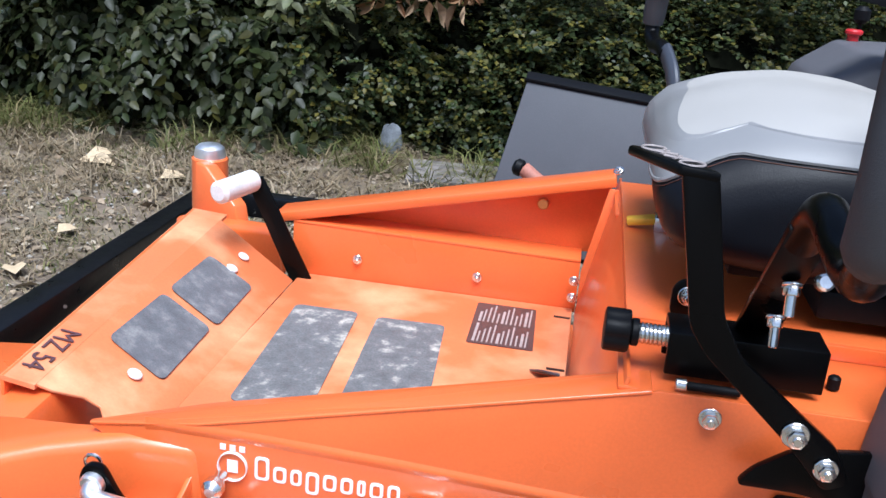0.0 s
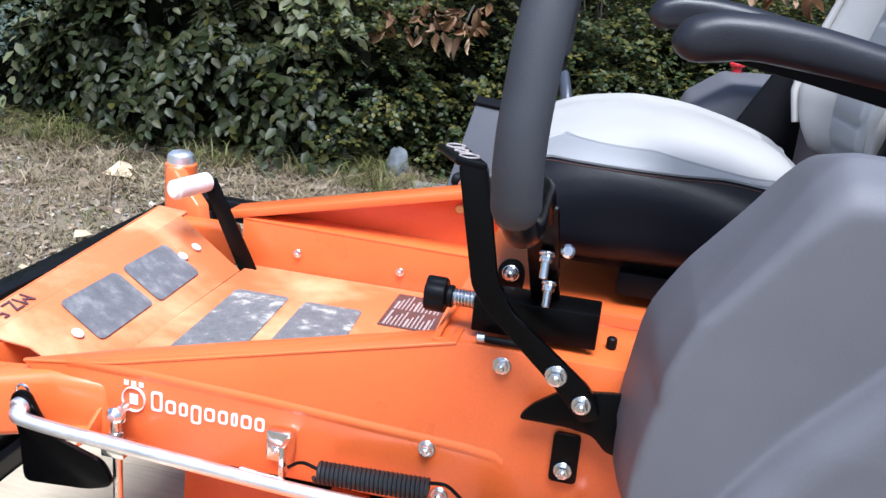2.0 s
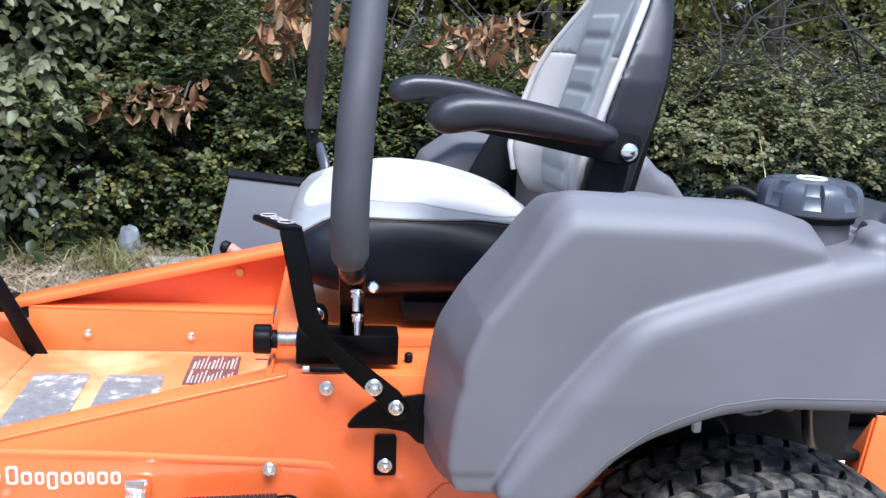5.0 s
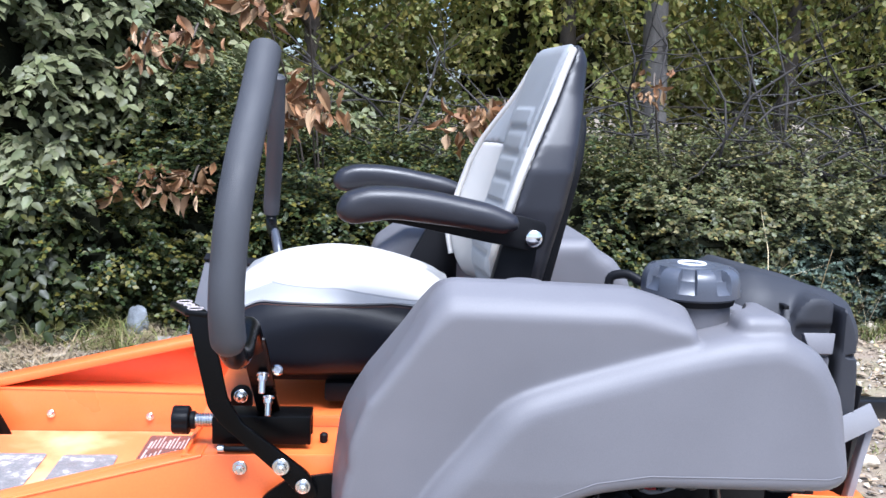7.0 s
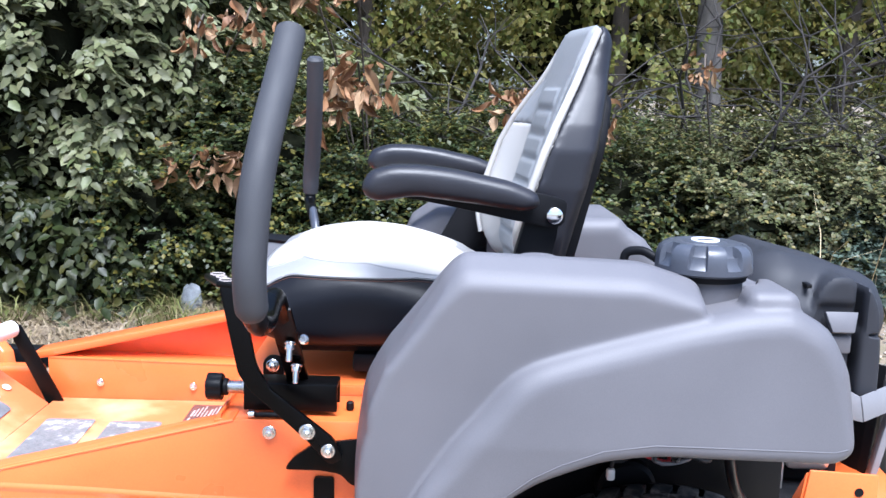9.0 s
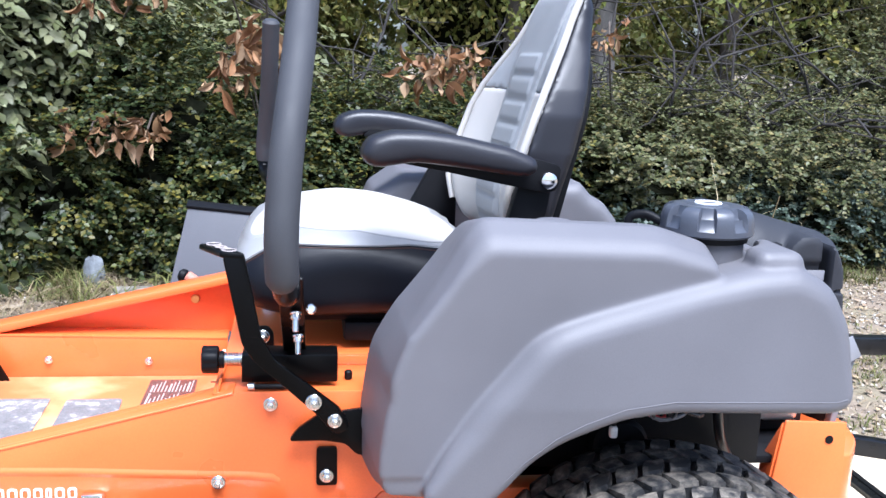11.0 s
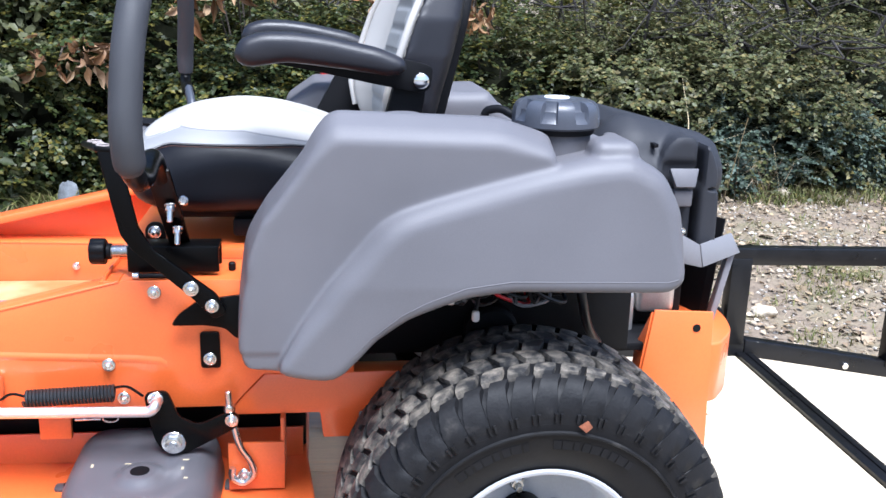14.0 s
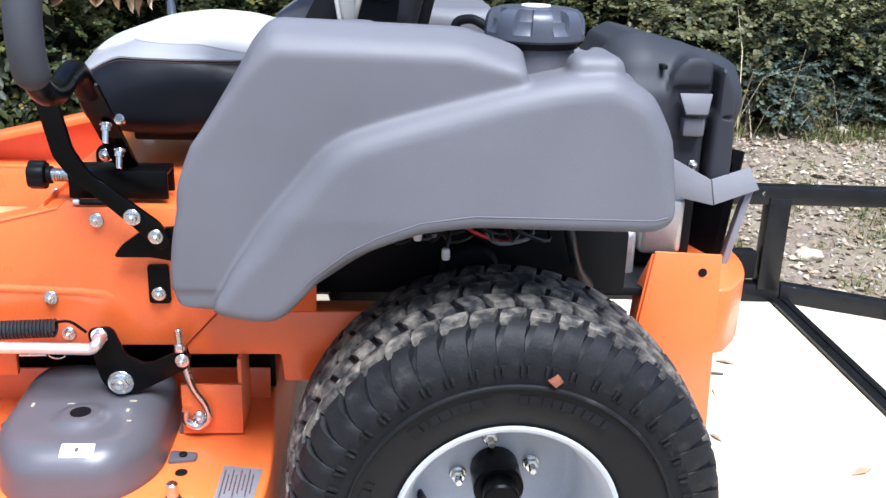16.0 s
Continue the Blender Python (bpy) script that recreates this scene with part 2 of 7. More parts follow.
def rounded(outline, r, seg=5):
    """Rounds the corners of a 2D outline."""
    out, k = [], len(outline)
    for i in range(k):
        p, a, b = Vector(outline[i]), Vector(outline[i - 1]), Vector(outline[(i + 1) % k])
        u, v = (a - p), (b - p)
        d = min(r, u.length * 0.45, v.length * 0.45)
        s, e = p + u.normalized() * d, p + v.normalized() * d
        for j in range(seg + 1):
            t = j / seg
            out.append(tuple((1 - t) ** 2 * s + 2 * t * (1 - t) * p + t * t * e))
    return out


def smooth_path(points, r=0.03, seg=6):
    """Rounds the inner corners of a 3D polyline."""
    pts = [Vector(p) for p in points]
    out = [pts[0]]
    for i in range(1, len(pts) - 1):
        p, u, v = pts[i], pts[i - 1] - pts[i], pts[i + 1] - pts[i]
        d = min(r, u.length * 0.48, v.length * 0.48)
        s, e = p + u.normalized() * d, p + v.normalized() * d
        out += [(1 - t) ** 2 * s + 2 * t * (1 - t) * p + t * t * e for t in (j / seg for j in range(seg + 1))]
    return out + [pts[-1]]


def tube(points, r, seg=14, cap=True, flat=1.0):
    """A swept round bar; r a radius or a radius for each point. flat squashes it across."""
    pts = [Vector(p) for p in points]
    rs = list(r) if isinstance(r, (list, tuple)) else [r] * len(pts)
    t0 = (pts[1] - pts[0]).normalized()
    up = Vector((0, 0, 1)) if abs(t0.z) < 0.9 else Vector((0, 1, 0))
    a = t0.cross(up).normalized()
    verts, faces = [], []
    for i, p in enumerate(pts):
        t = (pts[min(i + 1, len(pts) - 1)] - pts[max(i - 1, 0)]).normalized()
        a = (a - t * a.dot(t)).normalized()
        b = t.cross(a)
        for j in range(seg):
            w = 2 * math.pi * j / seg
            verts.append(p + (a * math.cos(w) * flat + b * math.sin(w)) * rs[i])
    for i in range(len(pts) - 1):
        for j in range(seg):
            k = (j + 1) % seg
            faces.append((i * seg + j, i * seg + k, (i + 1) * seg + k, (i + 1) * seg + j))
    if cap:
        faces.append(tuple(range(seg - 1, -1, -1)))
        faces.append(tuple((len(pts) - 1) * seg + j for j in range(seg)))
    bm = bm_of(verts, faces)
    bmesh.ops.recalc_face_normals(bm, faces=bm.faces)
    return bm


def rod(p0, p1, r, w=0.0015, seg=20, r1=None):
    """A cylinder (or cone) with softened rims."""
    p0, p1 = Vector(p0), Vector(p1)
    d = (p1 - p0).normalized()
    r1 = r if r1 is None else r1
    w = min(w, (p1 - p0).length * 0.3, r * 0.5)
    return tube([p0, p0 + d * w, p1 - d * w, p1], [r - w, r, r1, r1 - w], seg) if w > 0 else tube([p0, p1], [r, r1], seg)


def revolve(profile, seg=64, axis="y"):
    """Spins (radius, along) pairs round an axis; an open profile."""
    verts, faces, k = [], [], len(profile)
    for i in range(seg):
        c, s = math.cos(2 * math.pi * i / seg), math.sin(2 * math.pi * i / seg)
        for r, a in profile:
            verts.append((r * c, a, r * s) if axis == "y" else (r * c, r * s, a))
    for i in range(seg):
        n = (i + 1) % seg
        for j in range(k - 1):
            faces.append((i * k + j, i * k + j + 1, n * k + j + 1, n * k + j))
    bm = bm_of(verts, faces)
    bmesh.ops.remove_doubles(bm, verts=bm.verts, dist=1e-6)
    bmesh.ops.recalc_face_normals(bm, faces=bm.faces)
    return bm


def joined(*bms):
    out = bmesh.new()
    for b in bms:
        me = bpy.data.meshes.new("tmp")
        b.to_mesh(me)
        b.free()
        out.from_mesh(me)
        bpy.data.meshes.remove(me)
    return out


# ---- moulded shapes from distance fields ----
def f_poly(x, z, outline):
    """Signed distance to a 2D outline."""
    p = np.array(outline, float)
    d = np.full(x.shape, 1e9)
    s = np.ones(x.shape)
    for i in range(len(p)):
        a, b = p[i], p[i - 1]
        e = b - a
        wx, wz = x - a[0], z - a[1]
        t = np.clip((wx * e[0] + wz * e[1]) / (e @ e), 0, 1)
        d = np.minimum(d, (wx - e[0] * t) ** 2 + (wz - e[1] * t) ** 2)
        c1, c2, c3 = z >= a[1], z < b[1], e[0] * wz > e[1] * wx
        s = np.where((c1 & c2 & c3) | (~c1 & ~c2 & ~c3), -s, s)
    return s * np.sqrt(d)


def f_prism(d2, h, r):
    """An outline's field, carried through |h| <= 0, with edges rounded by r."""
    a, b = d2 + r, h + r
    return np.minimum(np.maximum(a, b), 0) + np.hypot(np.maximum(a, 0), np.maximum(b, 0)) - r


def f_box(x, y, z, c, half, r):
    q = [np.abs(v - m) - (k - r) for v, m, k in zip((x, y, z), c, half)]
    return np.sqrt(sum(np.maximum(v, 0) ** 2 for v in q)) + np.minimum(np.maximum(np.maximum(q[0], q[1]), q[2]), 0) - r


def f_rod(x, y, z, a, b, r):
    a, b = np.array(a, float), np.array(b, float)
    e = b - a
    t = np.clip(((x - a[0]) * e[0] + (y - a[1]) * e[1] + (z - a[2]) * e[2]) / (e @ e), 0, 1)
    return np.sqrt((x - a[0] - e[0] * t) ** 2 + (y - a[1] - e[1] * t) ** 2 + (z - a[2] - e[2] * t) ** 2) - r


def s_min(a, b, k):
    h = np.maximum(k - np.abs(a - b), 0) / k
    return np.minimum(a, b) - h * h * k / 4


def s_max(a, b, k):
    return -s_min(-a, -b, k)


def moulded(field, lo, hi, step):
    """A closed surface where the field is 0 (surface nets), as a mesh."""
    n = [int(math.ceil((h - l) / step)) + 1 for l, h in zip(lo, hi)]
    gx, gy, gz = np.meshgrid(*[l + step * np.arange(k) for l, k in zip(lo, n)], indexing="ij")
    f = field(gx, gy, gz)
    ins = f < 0
    nx, ny, nz = (k - 1 for k in n)
    tot, cnt = np.zeros((nx, ny, nz, 3)), np.zeros((nx, ny, nz))
    for ax in range(3):
        for u in (0, 1):
            for v in (0, 1):
                o = [0, 0, 0]
                oth = [k for k in range(3) if k != ax]
                o[oth[0]], o[oth[1]] = u, v
                sl0 = tuple(slice(o[k], o[k] + (nx, ny, nz)[k]) for k in range(3))
                o1 = list(o)
                o1[ax] = 1
                sl1 = tuple(slice(o1[k], o1[k] + (nx, ny, nz)[k]) for k in range(3))
                a, b = f[sl0], f[sl1]
                cross = (a < 0) != (b < 0)
                t = np.where(cross, a / np.where(cross, a - b, 1), 0)
                p = np.zeros((nx, ny, nz, 3))
                p[..., oth[0]], p[..., oth[1]], p[..., ax] = u, v, t
                tot += p * cross[..., None]
                cnt += cross
    has = cnt > 0
    ids = np.full((nx, ny, nz), -1)
    ids[has] = np.arange(has.sum())
    cell = np.argwhere(has)
    verts = np.array(lo) + step * (cell + tot[has] / cnt[has][:, None])
    faces = []
    for ax in range(3):
        b1, b2 = [k for k in range(3) if k != ax]
        a = ins
        sh = [slice(None)] * 3
        sh0, sh1 = list(sh), list(sh)
        sh0[ax], sh1[ax] = slice(0, -1), slice(1, None)
        flip = np.argwhere(a[tuple(sh0)] != a[tuple(sh1)])
        for e in flip:
            if not (0 < e[b1] < n[b1] - 1 and 0 < e[b2] < n[b2] - 1):
                continue
            q = []
            for du, dv in ((-1, -1), (0, -1), (0, 0), (-1, 0)):
                c = e.copy()
                c[b1] += du
                c[b2] += dv
                q.append(ids[tuple(c)])
            inside_low = a[tuple(e)]
            even = ax != 1
            faces.append(q if inside_low == even else q[::-1])
    return as_mesh(verts, faces)


def hexagon(r, h, flange=True):
    """A flanged hex bolt head along +y from 0 outwards to -y."""
    bms = []
    if flange:
        bms.append(rod((0, 0, 0), (0, -0.003, 0), r * 1.0, 0.0008, 20))
    bms.append(bevelled(tube([(0, -0.002, 0), (0, -h, 0)], r * 0.72, 6), 0.0009, 2))
    bms.append(rod((0, -h * 0.9, 0), (0, -h - 0.0025, 0), r * 0.38, 0.0008, 12))
    me = bpy.data.meshes.new("bolt")
    bm = joined(*bms)
    bm.to_mesh(me)
    bm.free()
    me.materials.append(ZINC)
    return me


BOLT = hexagon(0.0105, 0.010)
BOLT_SMALL = hexagon(0.0085, 0.007)
BOLT_BIG = hexagon(0.019, 0.011)


def bolt(parent, at, mesh=None, axis=(0, -1, 0), name="bolt", turn=0.0):
    """A bolt head at a place, its head along axis."""
    q = Vector((0, -1, 0)).rotation_difference(Vector(axis))
    m = Matrix.Translation(at) @ q.to_matrix().to_4x4() @ Matrix.Rotation(turn, 4, "Y")
    return part(name, mesh or BOLT, None, parent, at=m)


def letters(text, size, mat, parent, m, name="lettering", depth=0.0004):
    """Flat lettering from the built-in font, as a mesh."""
    cu = bpy.data.curves.new("text", "FONT")
    cu.body, cu.size, cu.extrude, cu.resolution_u = text, size, depth, 3
    tmp = bpy.data.objects.new("text", cu)
    me = bpy.data.meshes.new_from_object(tmp)
    bpy.data.objects.remove(tmp)
    me.materials.clear()
    return part(name, me, mat, parent, smooth=False, at=m)


# ---- ground: one sheet, nearly level, rising a little to the hedge ----
def ground_z(x, y):
    n = noise.noise((x * 0.7, y * 0.7, 0)) * 0.03 + noise.noise((x * 2.9, y * 2.9, 3)) * 0.012
    return -0.30 + 0.042 * max(min(y, 6.0), -2.0) + n


def build_ground():
    def axis(lo, hi, fine):
        near = list(np.arange(lo, hi + 1e-6, fine))
        out = [lo - d for d in (400, 150, 60, 25, 10, 4, 1.5)], [hi + d for d in (1.5, 4, 10, 25, 60, 150, 400)]
        return out[0] + near + out[1]
    xs, ys = axis(-5.5, 5.5, 0.09), axis(-2.5, 6.0, 0.09)
    verts = [(x, y, ground_z(x, y)) for x in xs for y in ys]
    k = len(ys)
    faces = [(i * k + j, (i + 1) * k + j, (i + 1) * k + j + 1, i * k + j + 1) for i in range(len(xs) - 1) for j in range(k - 1)]
    me = as_mesh(verts, faces, "ground")
    m = material("litter_soil", (0.185, 0.142, 0.102), 0.9, spread=0.35, scale=3.0, fine=70, bump=0.6, bump_fine=0.9,
                 second=(0.125, 0.108, 0.066), second_at=(0.46, 0.66))
    return tagged(part("ground", me, m, None), "leaf-strewn soil with thin grass and gravel", "ground", kind="structure")


ground = build_ground()

# ---- trailer: black frame, side rails, pale boards, a sloping rear end ----
DECK_FRONT, DECK_BREAK, DECK_REAR, RAIL_Y = -1.555, 1.06, 1.95, 0.95
PITCH = 0.014


def deck_z(x):
    return -PITCH * x if x < DECK_BREAK else -PITCH * DECK_BREAK - (x - DECK_BREAK) * 0.17


trailer = thing("utility_trailer", "black steel utility trailer with pale pine boards and side rails", "trailer")


def rail(x0, z0, x1, z1, y, h, w=0.05, name="rail"):
    return part(name, slab([(x0, y - w / 2, z0), (x1, y - w / 2, z1), (x1, y - w / 2, z1 - h), (x0, y - w / 2, z0 - h)], w, 0.004, 2, -1), RAIL_BLACK, trailer)


rail(DECK_FRONT - 0.03, 0.386, 2.0, 0.334, RAIL_Y + 0.025, 0.055, name="top_rail")
rail(DECK_FRONT, deck_z(DECK_FRONT) + 0.055, DECK_BREAK, deck_z(DECK_BREAK) + 0.055, RAIL_Y + 0.025, 0.11, name="side_beam")
rail(DECK_BREAK + 0.002, deck_z(DECK_BREAK) + 0.055, DECK_REAR, deck_z(DECK_REAR) + 0.055, RAIL_Y + 0.025, 0.10, name="tail_beam")
for px in (-1.56, -0.3, 1.02, 1.60):
    part("post", box(px - 0.034, px + 0.034, RAIL_Y - 0.005, RAIL_Y + 0.045, deck_z(px) + 0.04, 0.36 - 0.014 * px - 0.03, 0.004), RAIL_BLACK, trailer)
part("front_rail", box(DECK_FRONT - 0.052, DECK_FRONT, -0.95, RAIL_Y - 0.002, 0.335, 0.394, 0.005), RAIL_BLACK, trailer, "scuffed black steel rail")
# plain black panel from the front beam up to the rail
part("front_panel", box(DECK_FRONT - 0.030, DECK_FRONT - 0.022, -0.94, RAIL_Y - 0.01, 0.055, 0.337, 0.002), BLACK, trailer, "black panel filling the front below the rail")
for py in (-0.9, 0.0, 0.93):
    part("front_post", box(DECK_FRONT - 0.055, DECK_FRONT - 0.005, py - 0.03, py + 0.03, -0.05, 0.328, 0.004), RAIL_BLACK, trailer)
part("front_beam", box(DECK_FRONT - 0.06, DECK_FRONT, -0.95, RAIL_Y, -0.09, 0.06, 0.005), RAIL_BLACK, trailer)
part("hinge_bar", slab([(DECK_BREAK - 0.025, -0.93, deck_z(DECK_BREAK) + 0.012), (DECK_BREAK + 0.003, -0.93, deck_z(DECK_BREAK) + 0.012),
                        (DECK_BREAK + 0.003, RAIL_Y, deck_z(DECK_BREAK) + 0.012), (DECK_BREAK - 0.025, RAIL_Y, deck_z(DECK_BREAK) + 0.012)], 0.02, 0.002), RAIL_BLACK, trailer, "scuffed black steel strip across the deck")
part("hinge_bar", slab([(DECK_BREAK + 0.009, -0.93, deck_z(DECK_BREAK) + 0.012), (DECK_BREAK + 0.037, -0.93, deck_z(DECK_BREAK) + 0.006),
                        (DECK_BREAK + 0.037, RAIL_Y, deck_z(DECK_BREAK) + 0.006), (DECK_BREAK + 0.009, RAIL_Y, deck_z(DECK_BREAK) + 0.012)], 0.02, 0.002), RAIL_BLACK, trailer)
part("light_box", box(0.90, 0.975, RAIL_Y + 0.0, RAIL_Y + 0.05, 0.06, 0.145, 0.004), BLACK_MATT, trailer, "small black lamp box by the post")
part("rail_bolt", rod((1.42, RAIL_Y - 0.012, deck_z(1.42) + 0.02), (1.42, RAIL_Y + 0.002, deck_z(1.42) + 0.02), 0.011), ZINC, trailer)
plank_y = -0.93
while plank_y < RAIL_Y - 0.02:
    w = min(0.235, RAIL_Y - plank_y)
    for a, b in ((DECK_FRONT + 0.004, DECK_BREAK - 0.028), (DECK_BREAK + 0.04, DECK_REAR)):
        part("plank", slab([(a, plank_y, deck_z(a)), (b, plank_y, deck_z(b)), (b, plank_y + w - 0.0012, deck_z(b)), (a, plank_y + w - 0.0012, deck_z(a))], 0.035, 0.0012), PINE, trailer)
    plank_y += w
part("crossmember", box(-1.6, 1.9, -0.9, 0.9, -0.30, -0.20, 0.004), BLACK, trailer)

# ---- the mower ----
mower = thing("zero_turn_mower", "orange zero-turn riding mower with grey fender tanks parked on the trailer", "lawn mower")
SIDE = 0.344

# side panels with their folded edges
PANEL = [(-1.165, 0.536), (-1.05, 0.553), (-0.622, 0.659), (-0.615, 0.6615), (-0.26, 0.6615), (-0.26, 0.503), (-0.405, 0.503), (-0.455, 0.448), (-1.05, 0.448), (-1.07, 0.47)]
PANEL_RIGHT = [(-0.688, 0.448), (-0.688, 0.52), (-0.66, 0.6615), (-0.26, 0.6615), (-0.26, 0.503), (-0.405, 0.503), (-0.455, 0.448)]
for s in (-1, 1):
    y0, y1 = s * SIDE, s * (SIDE - 0.005)
    panel = part("side_panel", plate_y(PANEL if s < 0 else PANEL_RIGHT, y0, y1, 0.001), ORANGE, mower, "glossy orange steel side panel with white lettering" if s < 0 else "orange steel side panel")
    # folded top flange, front stretch and rear stretch
    if s < 0:
        part("flange", slab([(x, y0 + s * 0.0012 - s * w, z + 0.0030) for x, z, w in ((-1.165, 0.536, 0), (-1.05, 0.553, 0), (-0.622, 0.659, 0), (-0.622, 0.659, 0.045), (-1.05, 0.553, 0.045), (-1.165, 0.536, 0.006))], 0.004, 0.0016, 3), ORANGE, panel)
    if s < 0:
        line = [(-1.105, 0.546, 0.3), (-1.07, 0.548, 1.0), (-0.99, 0.548, 1.0), (-0.85, 0.5445, 1.0), (-0.716, 0.538, 1.0), (-0.60, 0.533, 1.0), (-0.565, 0.529, 0.6), (-0.555, 0.522, 0.2)]
        prof = [(0.0075, -0.0004), (0.0035, 0.0011), (0.001, 0.0021), (-0.002, 0.0018), (-0.008, -0.0004)]
        part("crease", as_mesh([(x, y0 - o * k, z + d) for x, z, k in line for d, o in prof], [(r * 5 + c, r * 5 + c + 1, r * 5 + c + 6, r * 5 + c + 5) for r in range(7) for c in range(4)], "crease"), ORANGE, panel)
    part("frame_rail", plate_y([(-0.404, 0.5015), (0.10, 0.5015), (0.10, 0.43), (-0.25, 0.43), (-0.255, 0.385), (-0.31, 0.385), (-0.315, 0.43), (-0.452, 0.43), (-0.456, 0.4462)], s * (SIDE - 0.004), s * (SIDE - 0.05), 0.003), ORANGE, mower, "orange steel frame rail")
    part("sill", box(-0.652, -0.20, *sorted((s * (SIDE - 0.006), s * (SIDE - 0.13))), 0.6545, 0.6595, 0.0015), ORANGE, mower, "orange steel sill beside the seat")
    part("inner_wall", plate_y([(-1.10, 0.45), (-0.69, 0.45), (-0.69, 0.54), (-1.05, 0.54), (-1.10, 0.50)], s * (SIDE - 0.052), s * (SIDE - 0.046), 0.001) if s < 0 else
         plate_y([(-1.175, 0.445), (-0.69, 0.445), (-0.69, 0.535), (-1.175, 0.543)], s * SIDE - 0.002, s * SIDE + 0.003, 0.001), ORANGE, mower)

# floor pan, toe board, seat riser
part("floor_pan", slab([(-1.164, -0.30, 0.4515), (-0.694, -0.30, 0.452), (-0.694, 0.341, 0.452), (-1.158, 0.341, 0.452)], 0.004, 0.001), ORANGE_DUSTY, mower, "dusty orange steel floor plate with grip pads")
TOE0, TOE1 = Vector((-1.16, 0, 0.452)), Vector((-1.30, 0, 0.533))
toe_dir = (TOE1 - TOE0).normalized()


def on_toe(u, y, lift=0.0):
    """A place on the sloped toe board: u metres up from the floor."""
    n = Vector((toe_dir.z, 0, -toe_dir.x))
    p = TOE0 + toe_dir * u + n * lift
    return (p.x, y, p.z)


TOE_LEN = (TOE1 - TOE0).length
toe = part("toe_board", slab([on_toe(0, -0.30), on_toe(0, 0.30), on_toe(TOE_LEN, 0.33), on_toe(0.135, -0.258), on_toe(0.117, -0.252), on_toe(0.087, -0.231), on_toe(0.066, -0.229), on_toe(0.035, -0.262)], 0.004, 0.001), ORANGE_DUSTY, mower, "sloping orange toe board with two grip pads")
IN_NEAR, IN_FAR, OUT_FAR, OUT_NEAR = (Vector(p) for p in (on_toe(0.135, -0.262), on_toe(TOE_LEN, 0.36), (-1.362, 0.36, 0.537), (-1.318, -0.262, 0.526)))
strip = part("front_strip", slab([IN_NEAR, OUT_NEAR, OUT_FAR, IN_FAR], 0.006, 0.0, 2, -1), ORANGE_DUSTY, mower)
part("front_lip", slab([OUT_NEAR, OUT_FAR, OUT_FAR + Vector((-0.002, 0, -0.066)), OUT_NEAR + Vector((-0.002, 0, -0.056))], 0.004, 0.001), ORANGE, mower)
along = (OUT_NEAR - OUT_FAR).normalized()
inward = (IN_NEAR - OUT_NEAR).normalized()
upward = along.cross(inward).normalized()
inward = upward.cross(along)
start = OUT_FAR + along * 0.497 + inward * 0.010 + upward * 0.0022
letters("MZ 54", 0.038, DECAL_BLACK, strip, Matrix.Translation(start) @ Matrix((along, inward, upward)).transposed().to_4x4())
for y0, y1 in ((-0.128, 0.032), (0.048, 0.198)):
    o = rounded([(0.036, y0), (0.124, y0 + 0.01), (0.124, y1 + 0.005), (0.040, y1)], 0.012)
    part("grip_pad", slab([on_toe(u, y, 0.0022) for u, y in o], 0.0012, 0.0), PAD, toe)
for pts, mt in (([(-1.123, 0.204), (-1.022, 0.204), (-1.003, -0.125), (-1.109, -0.115)], PAD_DUSTY), ([(-0.990, 0.197), (-0.884, 0.200), (-0.862, -0.09), (-0.975, -0.10)], PAD_DUSTY)):
    part("grip_pad", plate_z(rounded(pts, 0.012), 0.4525, 0.4538, 0.0), mt, mower, "dusty grey grip pad")
label = part("warning_label", plate_z(rounded([(-0.845, 0.153), (-0.745, 0.153), (-0.751, 0.312), (-0.847, 0.312)], 0.004), 0.4525, 0.4532, 0.0), DECAL_DARK, mower, "dark rectangular warning label")
for col, (y0, y1) in enumerate(((0.160, 0.228), (0.236, 0.305))):
    for i in range(12):
        x0 = -0.838 + 0.0072 * i
        part("text_bar", box(x0, x0 + (0.0026 if i % 5 else 0.0042), y0, y1 - 0.010 * ((i * 7 + col * 3) % 4), 0.4533, 0.4536, 0), DECAL_GREY, label, smooth=False)
for u, y in ((0.086, 0.262), (0.084, 0.207), (0.066, -0.150)):
    p = Vector(on_toe(u, y, 0.002))
    part("screw_head", rod(p, p + Vector((toe_dir.z, 0, -toe_dir.x)) * 0.004, 0.0095, 0.0015, 20), WHITE_RUBBER, toe, "white round screw head")
SLOT = material("dark_slot", (0.02, 0.006, 0.004), 0.8, spread=0.1, scale=60, fine=300)
for pts in ([(-0.722, 0.300), (-0.696, 0.300), (-0.696, 0.294), (-0.722, 0.294)], [(-0.722, 0.106), (-0.696, 0.106), (-0.696, 0.100), (-0.722, 0.100)], [(-1.148, -0.205), (-1.145, -0.205), (-1.138, -0.160), (-1.141, -0.160)]):
    part("slot", plate_z(pts, 0.4522, 0.4530, 0.0), SLOT, mower, smooth=False)
part("floor_bracket", slab([(-0.745, 0.085, 0.4535), (-0.702, 0.085, 0.4535), (-0.702, 0.030, 0.478), (-0.728, 0.055, 0.470)], 0.003, 0.001), CAP_GREY, mower, "small dark steel bracket on the floor plate")
part("wall_ledge", slab([(-1.175, SIDE - 0.003, 0.546), (-0.69, SIDE - 0.003, 0.538), (-0.69, SIDE + 0.056, 0.540), (-1.175, SIDE + 0.056, 0.548)], 0.006, 0.002, 2, 1), ORANGE, mower)
